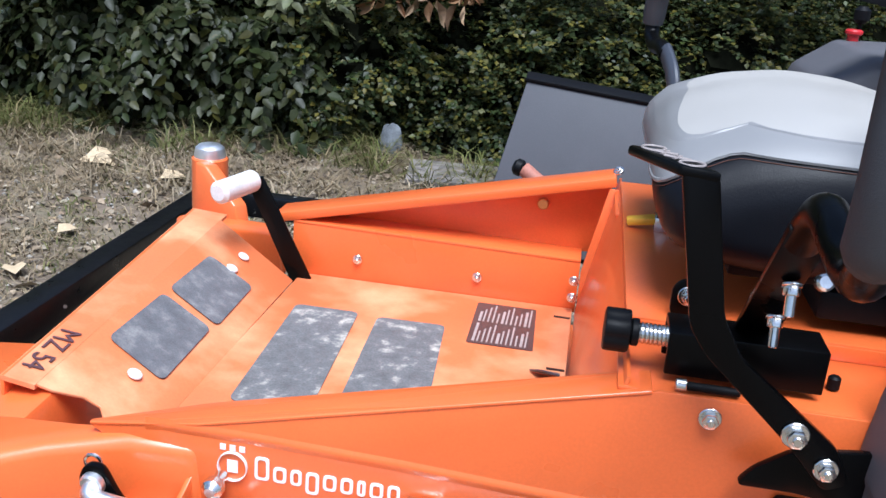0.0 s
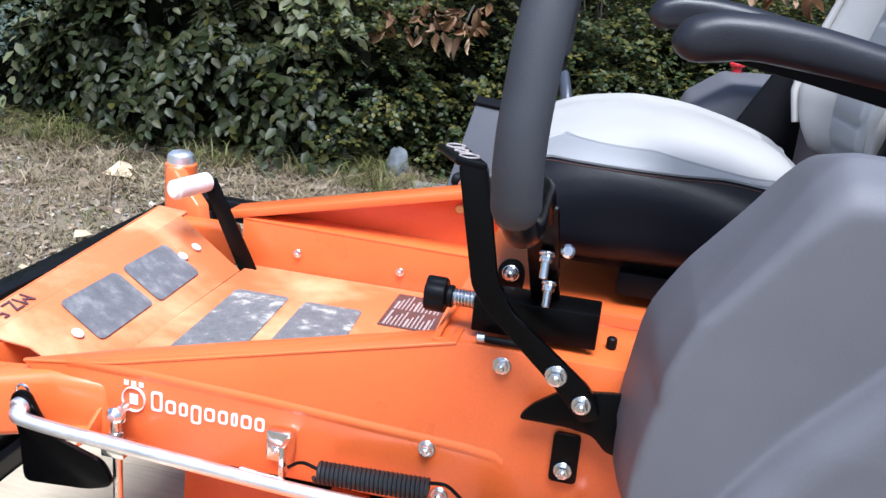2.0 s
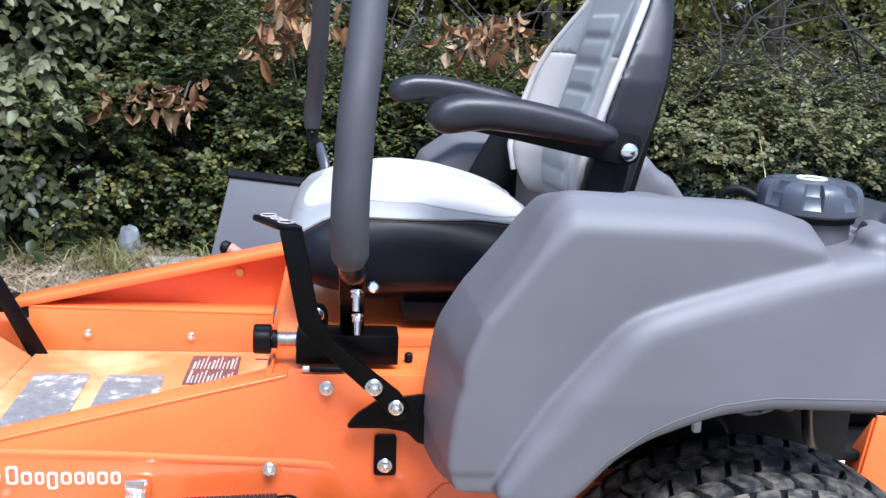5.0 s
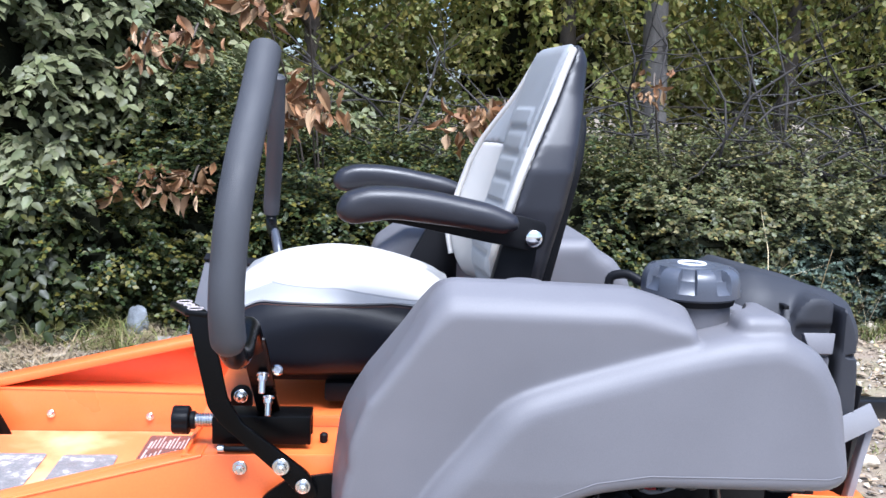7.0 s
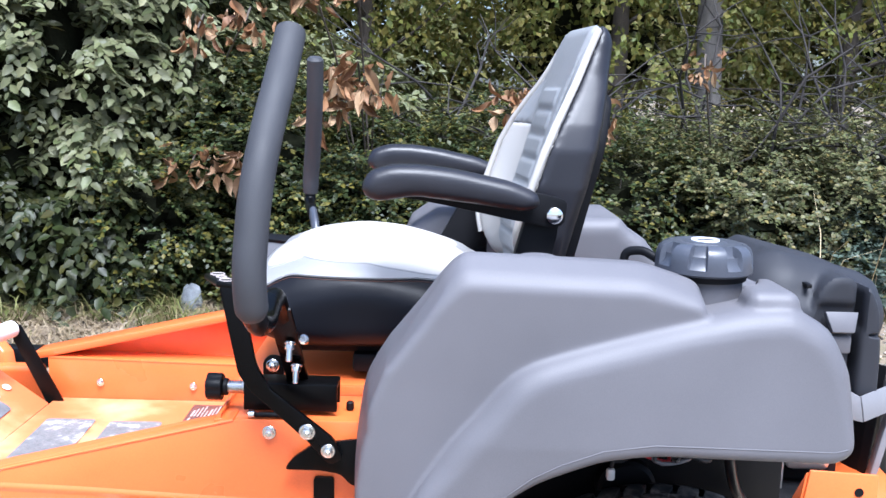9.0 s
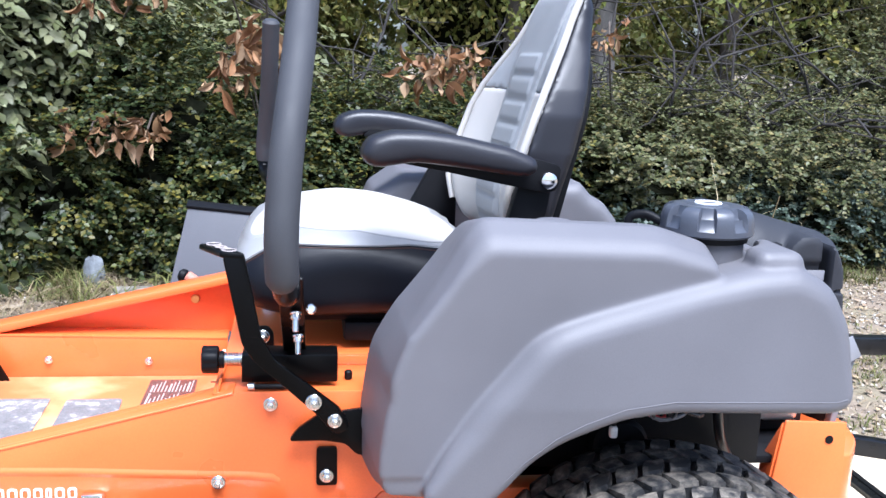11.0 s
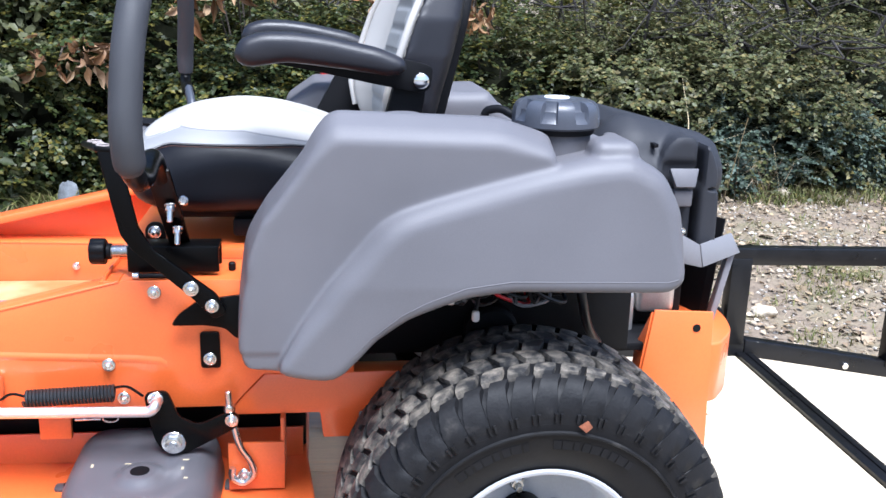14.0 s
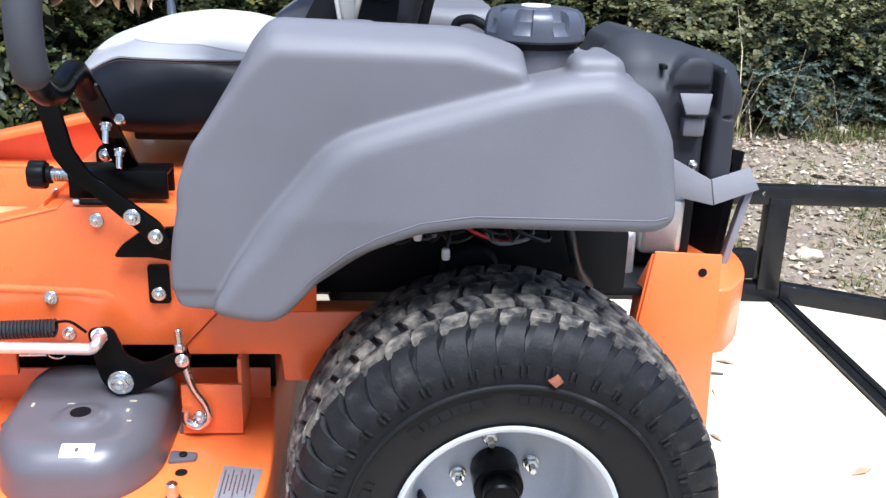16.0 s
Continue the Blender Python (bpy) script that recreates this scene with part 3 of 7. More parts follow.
part("seat_riser", slab([(-0.69, -0.335, 0.452), (-0.69, 0.338, 0.452), (-0.672, 0.338, 0.540), (-0.672, 0.397, 0.540), (-0.645, 0.397, 0.668), (-0.645, -0.335, 0.668)], 0.004, 0.001, 2, -1), ORANGE, mower, "orange seat riser panel")
part("seat_deck", box(-0.645, -0.10, -0.215, 0.335, 0.672, 0.678, 0.002), ORANGE, mower)
part("step_up", box(-0.645, -0.2, -0.216, -0.212, 0.660, 0.675, 0.0005), ORANGE, mower)
# right-hand splash guard: a tapering rib above the inner wall
guard = part("side_guard", slab([(-1.175, SIDE + 0.056, 0.55), (-0.655, SIDE + 0.056, 0.676), (-0.655, SIDE + 0.056, 0.535), (-1.175, SIDE + 0.056, 0.535)], 0.004, 0.001), ORANGE, mower, "tapering orange side guard")
part("guard_flange", slab([(-1.21, SIDE - 0.004, 0.552), (-0.652, SIDE - 0.004, 0.681), (-0.652, SIDE + 0.062, 0.681), (-1.21, SIDE + 0.062, 0.552)], 0.016, 0.003), ORANGE, guard)
for x, z in ((-1.061, 0.489), (-0.856, 0.485)):
    bolt(mower, (x, SIDE - 0.003, z), BOLT_SMALL)
part("guard_screw", rod((-0.763, SIDE + 0.054, 0.610), (-0.763, SIDE + 0.046, 0.610), 0.010, 0.002), BRASS, guard, "yellow zinc screw")
bolt(guard, (-0.648, SIDE + 0.03, 0.684), BOLT_SMALL, (-0.4, -0.6, 0.7))
for z in (0.507, 0.478):
    bolt(mower, (-0.697, SIDE - 0.02, z), BOLT_SMALL)
for x, z in ((-0.569, 0.643), (-0.644, 0.524), (-1.034, 0.486), (-0.624, 0.467), (-0.425, 0.640)):
    bolt(mower, (x, -SIDE, z), BOLT)

# front caster tubes and arms
for s in (-1, 1):
    cy = s * 0.53
    arm_top = [(-1.05, 0.3475, 0.528), (-1.12, 0.352, 0.527), (-1.20, 0.372, 0.518), (-1.40, 0.475, 0.492), (-1.44, 0.45, 0.488), (-1.42, 0.300, 0.490), (-1.27, 0.306, 0.509), (-1.19, 0.317, 0.519), (-1.05, 0.30, 0.528)]
    if s > 0:
        arm_top = [(-1.20, 0.395, 0.517), (-1.40, 0.475, 0.492), (-1.44, 0.45, 0.488), (-1.40, 0.41, 0.492), (-1.20, 0.352, 0.517)]
    part("front_arm", slab([(x, s * y, z) for x, y, z in arm_top], 0.082, 0.011, 3, -1 if s < 0 else 1), ORANGE, mower, "orange steel front arm")
    part("gusset", slab([(-1.395, cy - s * 0.03, 0.586), (-1.372, cy - s * 0.035, 0.582), (-1.30, cy - s * 0.075, 0.525), (-1.285, cy - s * 0.09, 0.47), (-1.395, cy - s * 0.03, 0.47)], 0.03, 0.004), ORANGE, mower)
    part("caster_tube", rod((-1.402, cy, 0.40), (-1.402, cy, 0.585), 0.034, 0.003, 28), ORANGE, mower, "orange caster tube with a steel cap")
    part("caster_cap", revolve([(0, 0.61), (0.02, 0.609), (0.027, 0.603), (0.0295, 0.59), (0.0295, 0.575)], 28, "z"), SATIN, mower, "dull steel cap", at=Matrix.Translation((-1.402, cy, 0)))
    fork = part("caster_fork", box(-1.447, -1.357, cy - 0.075, cy + 0.075, 0.385, 0.405, 0.004), ORANGE, mower)
    part("caster_wheel", revolve([(0.03, -0.045), (0.10, -0.06), (0.155, -0.055), (0.165, -0.03), (0.168, 0), (0.165, 0.03), (0.155, 0.055), (0.10, 0.06), (0.03, 0.045)], 40), RUBBER, mower, "small smooth black caster tyre", at=Matrix.Translation((-1.345, cy, 0.17)))
    for k in (-1, 1):
        part("fork_leg", slab([(-1.44, cy + k * 0.073, 0.39), (-1.37, cy + k * 0.073, 0.39), (-1.325, cy + k * 0.073, 0.16), (-1.365, cy + k * 0.073, 0.16)], 0.008, 0.001), ORANGE, fork)

part("cross_member", slab([(-1.43, -0.315, 0.4885), (-1.261, -0.309, 0.5065), (-1.268, -0.12, 0.5065), (-1.43, -0.12, 0.4885)], 0.09, 0.006, 2), ORANGE, mower, "orange steel front cross member")
# foot lever at the toe board
pedal = part("foot_lever", slab([(-1.168, 0.315, 0.44), (-1.128, 0.315, 0.44), (-1.222, 0.315, 0.622), (-1.25, 0.315, 0.612)], 0.007, 0.002), BLACK, mower, "black flat foot lever")
part("foot_peg", rod((-1.238, 0.32, 0.612), (-1.262, 0.225, 0.612), 0.0185, 0.006, 22), WHITE_RUBBER, pedal, "worn silver-white foot peg")


# ---- fender tanks ----
def tank_field(x, y, z):
    ay = -y
    front = np.clip((-0.15 - x) / 0.20, 0, 1)
    front = front * front * (3 - 2 * front)
    # below a kink the front face slants back to a crease at the outer side
    xs = x - np.interp(z, [0.60, 0.66, 0.72, 0.80], [0.014, 0.018, 0.018, 0.0]) * (ay - 0.34) / 0.21 * front
    upper = [(-0.432, 0.594), (-0.441, 0.622), (-0.442, 0.655), (-0.438, 0.6875), (-0.432, 0.715), (-0.425, 0.745), (-0.408, 0.776), (-0.3745, 0.829), (-0.343, 0.880), (-0.318, 0.925), (-0.298, 0.946), (-0.07, 0.940), (0.006, 0.917), (0.014, 0.70), (-0.10, 0.71), (-0.20, 0.66), (-0.32, 0.585)]
    # the top falls away towards the seat
    zt = z + (0.20 * np.maximum(0.48 - ay, 0) + 0.42 * np.maximum(ay - 0.50, 0)) * np.clip((z - 0.80) / 0.1, 0, 1) + 0.30 * (0.55 - ay) * np.clip((0.72 - z) / 0.15, 0, 1)
    a = f_prism(f_poly(xs, zt, rounded(upper, 0.014, 3)), np.maximum(ay - 0.550, 0.34 - ay), 0.005 + (0.005 + 0.012 * np.clip((z - 0.88) / 0.05, 0, 1)) * np.clip((z - 0.61) / 0.05, 0, 1))
    # a shallow step where the moulding ends above its bottom edge
    a = a + 0.0022 * np.clip((0.6185 - z) / 0.002, 0, 1)
    low = [(-0.376, 0.598), (-0.343, 0.657), (-0.307, 0.713), (-0.262, 0.767), (-0.235, 0.801), (-0.208, 0.819), (-0.16, 0.836), (-0.09, 0.857), (-0.02, 0.877), (0.05, 0.893), (0.11, 0.899), (0.160, 0.872), (0.188, 0.818), (0.194, 0.722), (0.17, 0.707), (-0.055, 0.711), (-0.119, 0.703), (-0.17, 0.684), (-0.198, 0.672), (-0.236, 0.647), (-0.264, 0.614), (-0.292, 0.586), (-0.33, 0.588)]
    b = f_prism(f_poly(x, z, rounded(low, 0.016, 2)), np.maximum(ay - 0.581 + 0.08 * np.maximum(z - 0.72, 0), 0.28 - ay), 0.010 + 0.022 * np.clip((z - np.interp(x, [-0.374, -0.29, -0.264, -0.236, -0.17, -0.119, 0.17], [0.598, 0.586, 0.614, 0.647, 0.684, 0.703, 0.707])) / 0.10, 0, 1))
    d = s_min(a, b, 0.007)
    rear = f_box(x, ay, z, (0.09, 0.36, 0.79), (0.085, 0.08, 0.085), 0.03)
    d = s_min(d, rear, 0.02)
    hump = f_box(x, ay, z, (0.090, 0.490, 0.864), (0.034, 0.055, 0.051), 0.017)
    d = s_min(d, hump, 0.008)
    well = np.maximum(np.hypot(x - 0.035, ay - 0.44) - 0.062, 0.893 - z)
    return s_max(d, -well, 0.004)


left_tank = moulded(tank_field, (-0.46, -0.60, 0.57), (0.21, -0.26, 0.97), 0.0038)
tank = part("fender_tank", left_tank, GREY, mower, "scuffed grey moulded plastic fender tank")


def right_field(x, y, z):
    upper = [(-0.425, 0.613), (-0.43, 0.70), (-0.41, 0.80), (-0.385, 0.862), (-0.325, 0.905), (-0.24, 0.908), (-0.02, 0.892), (0.06, 0.895), (0.085, 0.868), (0.115, 0.852), (0.145, 0.815), (0.185, 0.71), (-0.083, 0.706), (-0.163, 0.683), (-0.242, 0.624), (-0.290, 0.586)]
    return f_prism(f_poly(x, z, upper), np.maximum(y - 0.57, 0.28 - y), 0.03)


right_tank = part("fender_tank", moulded(right_field, (-0.46, 0.25, 0.56), (0.21, 0.60, 0.92), 0.0085), GREY, mower, "grey moulded plastic fender with control switches")
part("filler_neck", rod((0.028, -0.44, 0.87), (0.028, -0.44, 0.923), 0.050, 0.002, 32), GREY, tank)


def cap_mesh():
    prof = [(0, 0.040), (0.026, 0.0402), (0.029, 0.039), (0.033, 0.0402), (0.046, 0.0395), (0.054, 0.0375), (0.0595, 0.033), (0.0622, 0.026), (0.0632, 0.018), (0.0635, 0.010), (0.0635, 0.003), (0.060, 0.0), (0.045, 0.0)]
    bm = revolve(prof, 160, "z")
    for v in bm.verts:
        r = math.hypot(v.co.x, v.co.y)
        if r > 0.047 and v.co.z > 0.014:
            a = math.atan2(v.co.y, v.co.x) * 8 / (2 * math.pi)
            f = abs((a % 1) - 0.5)
            k = min(max((0.24 - f) / 0.035, 0), 1)
            v.co.x *= 1 - 0.10 * k
            v.co.y *= 1 - 0.10 * k
            v.co.z -= 0.010 * k if v.co.z > 0.03 else 0
    return bm


fuel_cap = part("fuel_cap", cap_mesh(), CAP_GREY, tank, "dark grey ribbed fuel cap", at=Matrix.Translation((0.026, -0.44, 0.922)))
part("cap_print", tube([(0.026 + 0.017 * math.cos(t), -0.44 + 0.017 * math.sin(t), 0.9633) for t in [2 * math.pi * k / 30 for k in range(31)]], 0.0016, 6, False, 1.0), DECAL_WHITE, tank)
part("seal_ring", revolve([(0.045, -0.006), (0.056, -0.006), (0.057, 0.002), (0.045, 0.002)], 48, "z"), BLACK_MATT, tank, at=Matrix.Translation((0.026, -0.44, 0.920)))


part("vent_valve", tube(smooth_path([(-0.072, -0.40, 0.905), (-0.072, -0.40, 0.938), (-0.050, -0.41, 0.943), (-0.026, -0.43, 0.930)], 0.010, 4), 0.0062, 12), BLACK_MATT, tank, "black vent fitting")
for x, y, r in ((-0.268, -0.490, 0.018), (-0.200, -0.478, 0.030)):
    part("boss", revolve([(0, 0.008), (r * 0.75, 0.007), (r * 0.95, 0.003), (r, -0.004)], 40, "z"), GREY, tank, at=Matrix.Translation((x, y, 0.9355)))
part("mould_seam", tube([(0.180, -0.5803, 0.729), (0.165, -0.5805, 0.725), (-0.055, -0.5805, 0.728), (-0.119, -0.5808, 0.719), (-0.17, -0.5808, 0.700), (-0.205, -0.5808, 0.682), (-0.246, -0.5805, 0.650), (-0.278, -0.5800, 0.616), (-0.305, -0.5785, 0.603), (-0.35, -0.5770, 0.612)], 0.0008, 6), GREY, tank)
SCUFF = material("pale_scuff", (0.24, 0.24, 0.26), 0.6, spread=0.1, scale=60, fine=300, bump_fine=0.02)
for pts in ([(-0.032, 0.793), (-0.026, 0.782), (-0.013, 0.777), (0.0, 0.779)], [(0.083, 0.85), (0.085, 0.83)], [(0.065, 0.835), (0.070, 0.833)]):
    part("scuff", tube([(x, -0.5802 + 0.10 * max(z - 0.72, 0), z) for x, z in pts], 0.0008, 6), SCUFF, tank)

# ---- rear wheels ----


def wheel(side):
    yc = side * 0.482
    m = Matrix.Translation((0.004, yc, 0.302)) @ (Matrix.Identity(4) if side < 0 else Matrix.Rotation(math.pi, 4, "Z"))
    carcass = [(r * 1.0 + max(r - 0.20, 0) * 0.23, a) for r, a in ((0.142, -0.105), (0.160, -0.119), (0.195, -0.131), (0.225, -0.134), (0.248, -0.130), (0.262, -0.118), (0.270, -0.09), (0.274, -0.045), (0.275, 0.0),
               (0.274, 0.045), (0.270, 0.09), (0.262, 0.118), (0.248, 0.130), (0.225, 0.134), (0.195, 0.131), (0.165, 0.120), (0.148, 0.105))]
    tyre = part("rear_tyre", revolve(carcass, 96), RUBBER, mower, "large black turf tyre with dusty block tread", at=m)
    verts, faces = [], []

    def lug(centre, width, rows, skew=0.0):
        """A tread block: rows of (across, base radius, height, share of the width)."""
        base = len(verts)
        k = len(rows)
        for up in (0, 1):
            for i, (yy, rr, top, share) in enumerate(rows):
                for j in (-1, 0, 1):
                    inset = 0.0016 * up
                    ang = centre + skew * yy + j * (width * share / 2 - inset / 0.28)
                    r = rr + top * up
                    y2 = yy + (inset if i == 0 else -inset if i == k - 1 else 0)
                    verts.append((r * math.cos(ang), y2, r * math.sin(ang)))

        def v(u, i, j):
            return base + (u * k + i) * 3 + j
        for i in range(k - 1):
            for j in range(2):
                faces.append((v(1, i, j), v(1, i, j + 1), v(1, i + 1, j + 1), v(1, i + 1, j)))
            faces.append((v(0, i, 0), v(1, i, 0), v(1, i + 1, 0), v(0, i + 1, 0)))
            faces.append((v(0, i + 1, 2), v(1, i + 1, 2), v(1, i, 2), v(0, i, 2)))
        for j in range(2):
            faces.append((v(0, 0, j + 1), v(1, 0, j + 1), v(1, 0, j), v(0, 0, j)))
            faces.append((v(0, k - 1, j), v(1, k - 1, j), v(1, k - 1, j + 1), v(0, k - 1, j + 1)))

    n = 48
    st = 2 * math.pi / n

    def ring(name, rows, skew, width, start, mat):
        """One block, set round the tyre n times."""
        verts.clear(), faces.clear()
        lug(start * st - skew * rows[len(rows) // 2][0], width, rows, skew)
        me = as_mesh(verts, faces, name)
        for i in range(n):
            part(name, me, mat, tyre, at=Matrix.Rotation(-i * st, 4, "Y"))

    for row, (yc2, half) in enumerate(((-0.0785, 0.0172), (-0.039, 0.0176), (0.0, 0.0176), (0.039, 0.0176), (0.0785, 0.0172))):
        rr = 0.2880 - (0.0, 0.0020, 0.0055)[abs(row - 2)]
        ring("tread_block", [(yc2 - half, rr, 0.0118, 0.88), (yc2 - half * 0.3, rr + 0.0005, 0.0132, 1.0), (yc2 + half * 0.3, rr + 0.0005, 0.0132, 1.0), (yc2 + half, rr, 0.0118, 0.88)],
             1.3 if row % 2 else -1.3, st * 0.86, 0.5 * (row % 2), TREAD)
    for sgn in (-1, 1):
        rows = [(sgn * 0.0985, 0.2800, 0.0118, 0.76), (sgn * 0.112, 0.2765, 0.012, 0.74), (sgn * 0.120, 0.2695, 0.0115, 0.80), (sgn * 0.1265, 0.261, 0.0100, 0.93), (sgn * 0.1310, 0.252, 0.0070, 1.0), (sgn * 0.1338, 0.240, 0.003, 1.0), (sgn * 0.1342, 0.231, 0.0006, 1.0)]
        ring("shoulder_lug", rows if sgn > 0 else rows[::-1], sgn * 1.6, st, 0.25, LUG)
    rib = bm_of([(r, -o, r * d) for o in (0.133, 0.1378) for r, d in ((0.247, -0.009), (0.247, 0.009), (0.234, 0.005), (0.234, -0.005))],
                [(4, 5, 6, 7), (0, 1, 5, 4), (1, 2, 6, 5), (2, 3, 7, 6), (3, 0, 4, 7)])
    rib_mesh = bpy.data.meshes.new("sidewall_rib")
    rib.to_mesh(rib_mesh)
    rib.free()
    for i in range(2 * n if side < 0 else 1):
        part("sidewall_rib", rib_mesh, LUG, tyre, at=Matrix.Rotation(-(i // 2 + 0.62 + 0.26 * (i % 2)) * st, 4, "Y"))
    part("rim_line", revolve([(0.2145, -0.1334), (0.2160, -0.1372), (0.2190, -0.1372), (0.2205, -0.1334)], 96), LUG, tyre)
    for a0, count in ((0.95, 9), (1.75, 8), (2.75, 6), (3.9, 9), (5.2, 8)):
        for k in range(count):
            a = a0 + k * 0.072
            w = 0.020 + 0.008 * ((k * 5) % 3)
            bm = bm_of([(r * math.cos(a + d), -o, r * math.sin(a + d)) for o in (0.128, 0.1326) for r, d in ((0.205, -w), (0.205, w), (0.192, w), (0.192, -w))],
                       [(4, 5, 6, 7), (0, 1, 5, 4), (1, 2, 6, 5), (2, 3, 7, 6), (3, 0, 4, 7)])
            part("sidewall_bar", bm, RUBBER, tyre)
    rim = part("rim", revolve([(0.143, -0.104), (0.150, -0.112), (0.1535, -0.118), (0.1515, -0.1225), (0.147, -0.1215), (0.1425, -0.115), (0.137, -0.100), (0.133, -0.088), (0.131, -0.060), (0.124, -0.045), (0.121, 0.012), (0.117, 0.022), (0.108, 0.030), (0.05, 0.030), (0.0, 0.030)], 96), RIM_GREY, tyre, "pale grey painted steel rim")
    part("hub", rod((0, 0.03, 0), (0, -0.03, 0), 0.036, 0.003, 32), BLACK, tyre, "black hub boss")
    part("hub_cap", rod((0.0, -0.028, 0), (0.0, -0.060, 0), 0.026, 0.003, 28), BLACK, tyre)
    for k in range(4):
        a = radians(9.5) + k * math.pi / 2
        x, z = 0.0545 * math.cos(a), 0.0545 * math.sin(a)
        part("stud", joined(rod((x, 0.03, z), (x, 0.024, z), 0.0125, 0.001, 18), bevelled(tube([(x, 0.026, z), (x, 0.014, z)], 0.0105, 6), 0.001), rod((x, 0.015, z), (x, 0.0, z), 0.0055, 0.001, 12)), ZINC, tyre)
    stem = part("valve_stem", rod((-0.110, 0.028, -0.040), (-0.104, 0.002, -0.038), 0.0055, 0.001, 12), WIRE_BLACK, tyre, "black rubber valve stem")
    part("valve_cap", rod((-0.104, 0.002, -0.038), (-0.1015, -0.009, -0.037), 0.0042, 0.001, 12), BRASS, stem, "brass valve end")
    return tyre


for side in (-1, 1):
    wheel(side)
LEAF_TAN = material("dry_tan_leaf", (0.40, 0.29, 0.17), 0.7, spread=0.2, scale=60, fine=300, object_random=0.3)
v, f = [(0.040, -0.6195, 0.530), (0.052, -0.6225, 0.540), (0.060, -0.6200, 0.528), (0.050, -0.6240, 0.522)], [(0, 1, 2, 3)]
for x, y, a, ln in ((0.854, 0.005, 0.4, 0.034), (0.66, 0.36, 1.2, 0.026), (0.585, 0.14, 2.0, 0.022), (0.74, 0.52, 2.7, 0.03)):
    c, d = math.cos(a) * ln, math.sin(a) * ln
    z = deck_z(x) + 0.003
    tagged(part("fallen_leaf", slab([(x - c, y - d, z), (x + d * 0.3, y - c * 0.3, z + 0.004), (x + c, y + d, z + 0.001), (x - d * 0.3, y + c * 0.3, z + 0.006)], 0.001, 0.0002), LEAF_TAN, None), "small dry tan leaf lying on the pine boards", "leaf", "leaves on the boards")
tagged(part("twig", tube([(0.60, 0.44, deck_z(0.6) + 0.004), (0.66, 0.455, deck_z(0.66) + 0.006), (0.71, 0.45, deck_z(0.71) + 0.004)], 0.003, 6), BARK, None), "short dry twig lying on the pine boards", "twig")
tagged(part("leaf_bit", slab(v, 0.0012, 0.0003), material("rust_leaf", (0.20, 0.065, 0.03), 0.7, spread=0.3, scale=90, fine=400), None), "scrap of orange-brown leaf stuck on the tyre", "leaf")

# ---- seat ----
CUSHION = rounded([(-0.628, 0.778), (-0.638, 0.828), (-0.616, 0.858), (-0.55, 0.883), (-0.47, 0.8945), (-0.395, 0.889), (-0.33, 0.873), (-0.28, 0.856), (-0.243, 0.834), (-0.226, 0.775), (-0.26, 0.763), (-0.52, 0.755), (-0.58, 0.76)], 0.025, 6)


def seam(x):
    return 0.853 - 0.045 * np.clip((-0.555 - x) / 0.08, 0, 1) ** 1.5 - 0.25 * np.maximum(x + 0.36, 0) ** 1.2


def cushion_field(x, y, z, z0, z1, grow=0.0):
    ay = np.abs(y)
    xs = x + 0.55 * np.maximum(ay - 0.12, 0) ** 2 * np.where(x < -0.4, -2.2, 0.0)
    d = f_prism(f_poly(xs, z + 0.60 * ay ** 2 - 0.012 * np.exp(-((y - 0.165) / 0.045) ** 2), CUSHION), ay - 0.228, 0.050) - grow
    # the seam drops round the front
    rise = seam(x) - 0.853
    return np.maximum(d, np.maximum(z0 + rise - z, z - z1 - rise))


seat = part("seat", moulded(lambda x, y, z: cushion_field(x, y, z, 0.5, 0.853), (-0.71, -0.29, 0.72), (-0.14, 0.29, 0.88), 0.008), VINYL_BLACK, mower, "high-backed seat in light grey and black vinyl with padded armrests")


def face_edge(x):
    """Height of the line between the pale face and the band below it."""
    return np.maximum(0.872 - 0.16 * np.maximum(x + 0.44, 0) - 0.035 * np.clip((-0.55 - x) / 0.09, 0, 1), seam(x) + 0.005)


AROUND = np.linspace(0, 2 * math.pi, 144, endpoint=False)


def cushion_edge(height, grow):
    """The cushion's outline along a line of heights, walked round from its middle."""
    lo, hi = np.full(144, 0.05), np.full(144, 0.45)
    for _ in range(24):
        m = (lo + hi) / 2
        x, y = -0.42 + m * np.cos(AROUND), m * np.sin(AROUND)
        d = f_edge(x, y, height(x), grow)
        lo, hi = np.where(d < 0, m, lo), np.where(d < 0, hi, m)
    x, y = -0.42 + lo * np.cos(AROUND), lo * np.sin(AROUND)
    return np.stack([x, y, height(x)], 1)


def f_edge(x, y, z, grow):
    return cushion_field(x, y, z, -2.0, 4.0, grow)


def rings(rows, closed_middle=False):
    """Quads between rings of points, and a fan where they close."""
    n = len(rows[0])
    faces = [(r * n + k, r * n + (k + 1) % n, (r + 1) * n + (k + 1) % n, (r + 1) * n + k) for r in range(len(rows) - 1) for k in range(n)]
    verts = [tuple(p) for row in rows for p in row]
    if closed_middle:
        verts.append(tuple(rows[-1].mean(0)))
        faces += [((len(rows) - 1) * n + k, (len(rows) - 1) * n + (k + 1) % n, len(verts) - 1) for k in range(n)]
    return verts, faces


band = [cushion_edge(lambda x, u=u: seam(x) - 0.001 + (face_edge(x) - seam(x)) * u, 0.0012) for u in np.linspace(0, 1, 6)]
part("seat_top", as_mesh(*rings(band), "seat_top"), VINYL_BAND, seat, "grey vinyl band round the cushion")
pale = [band[-1]]
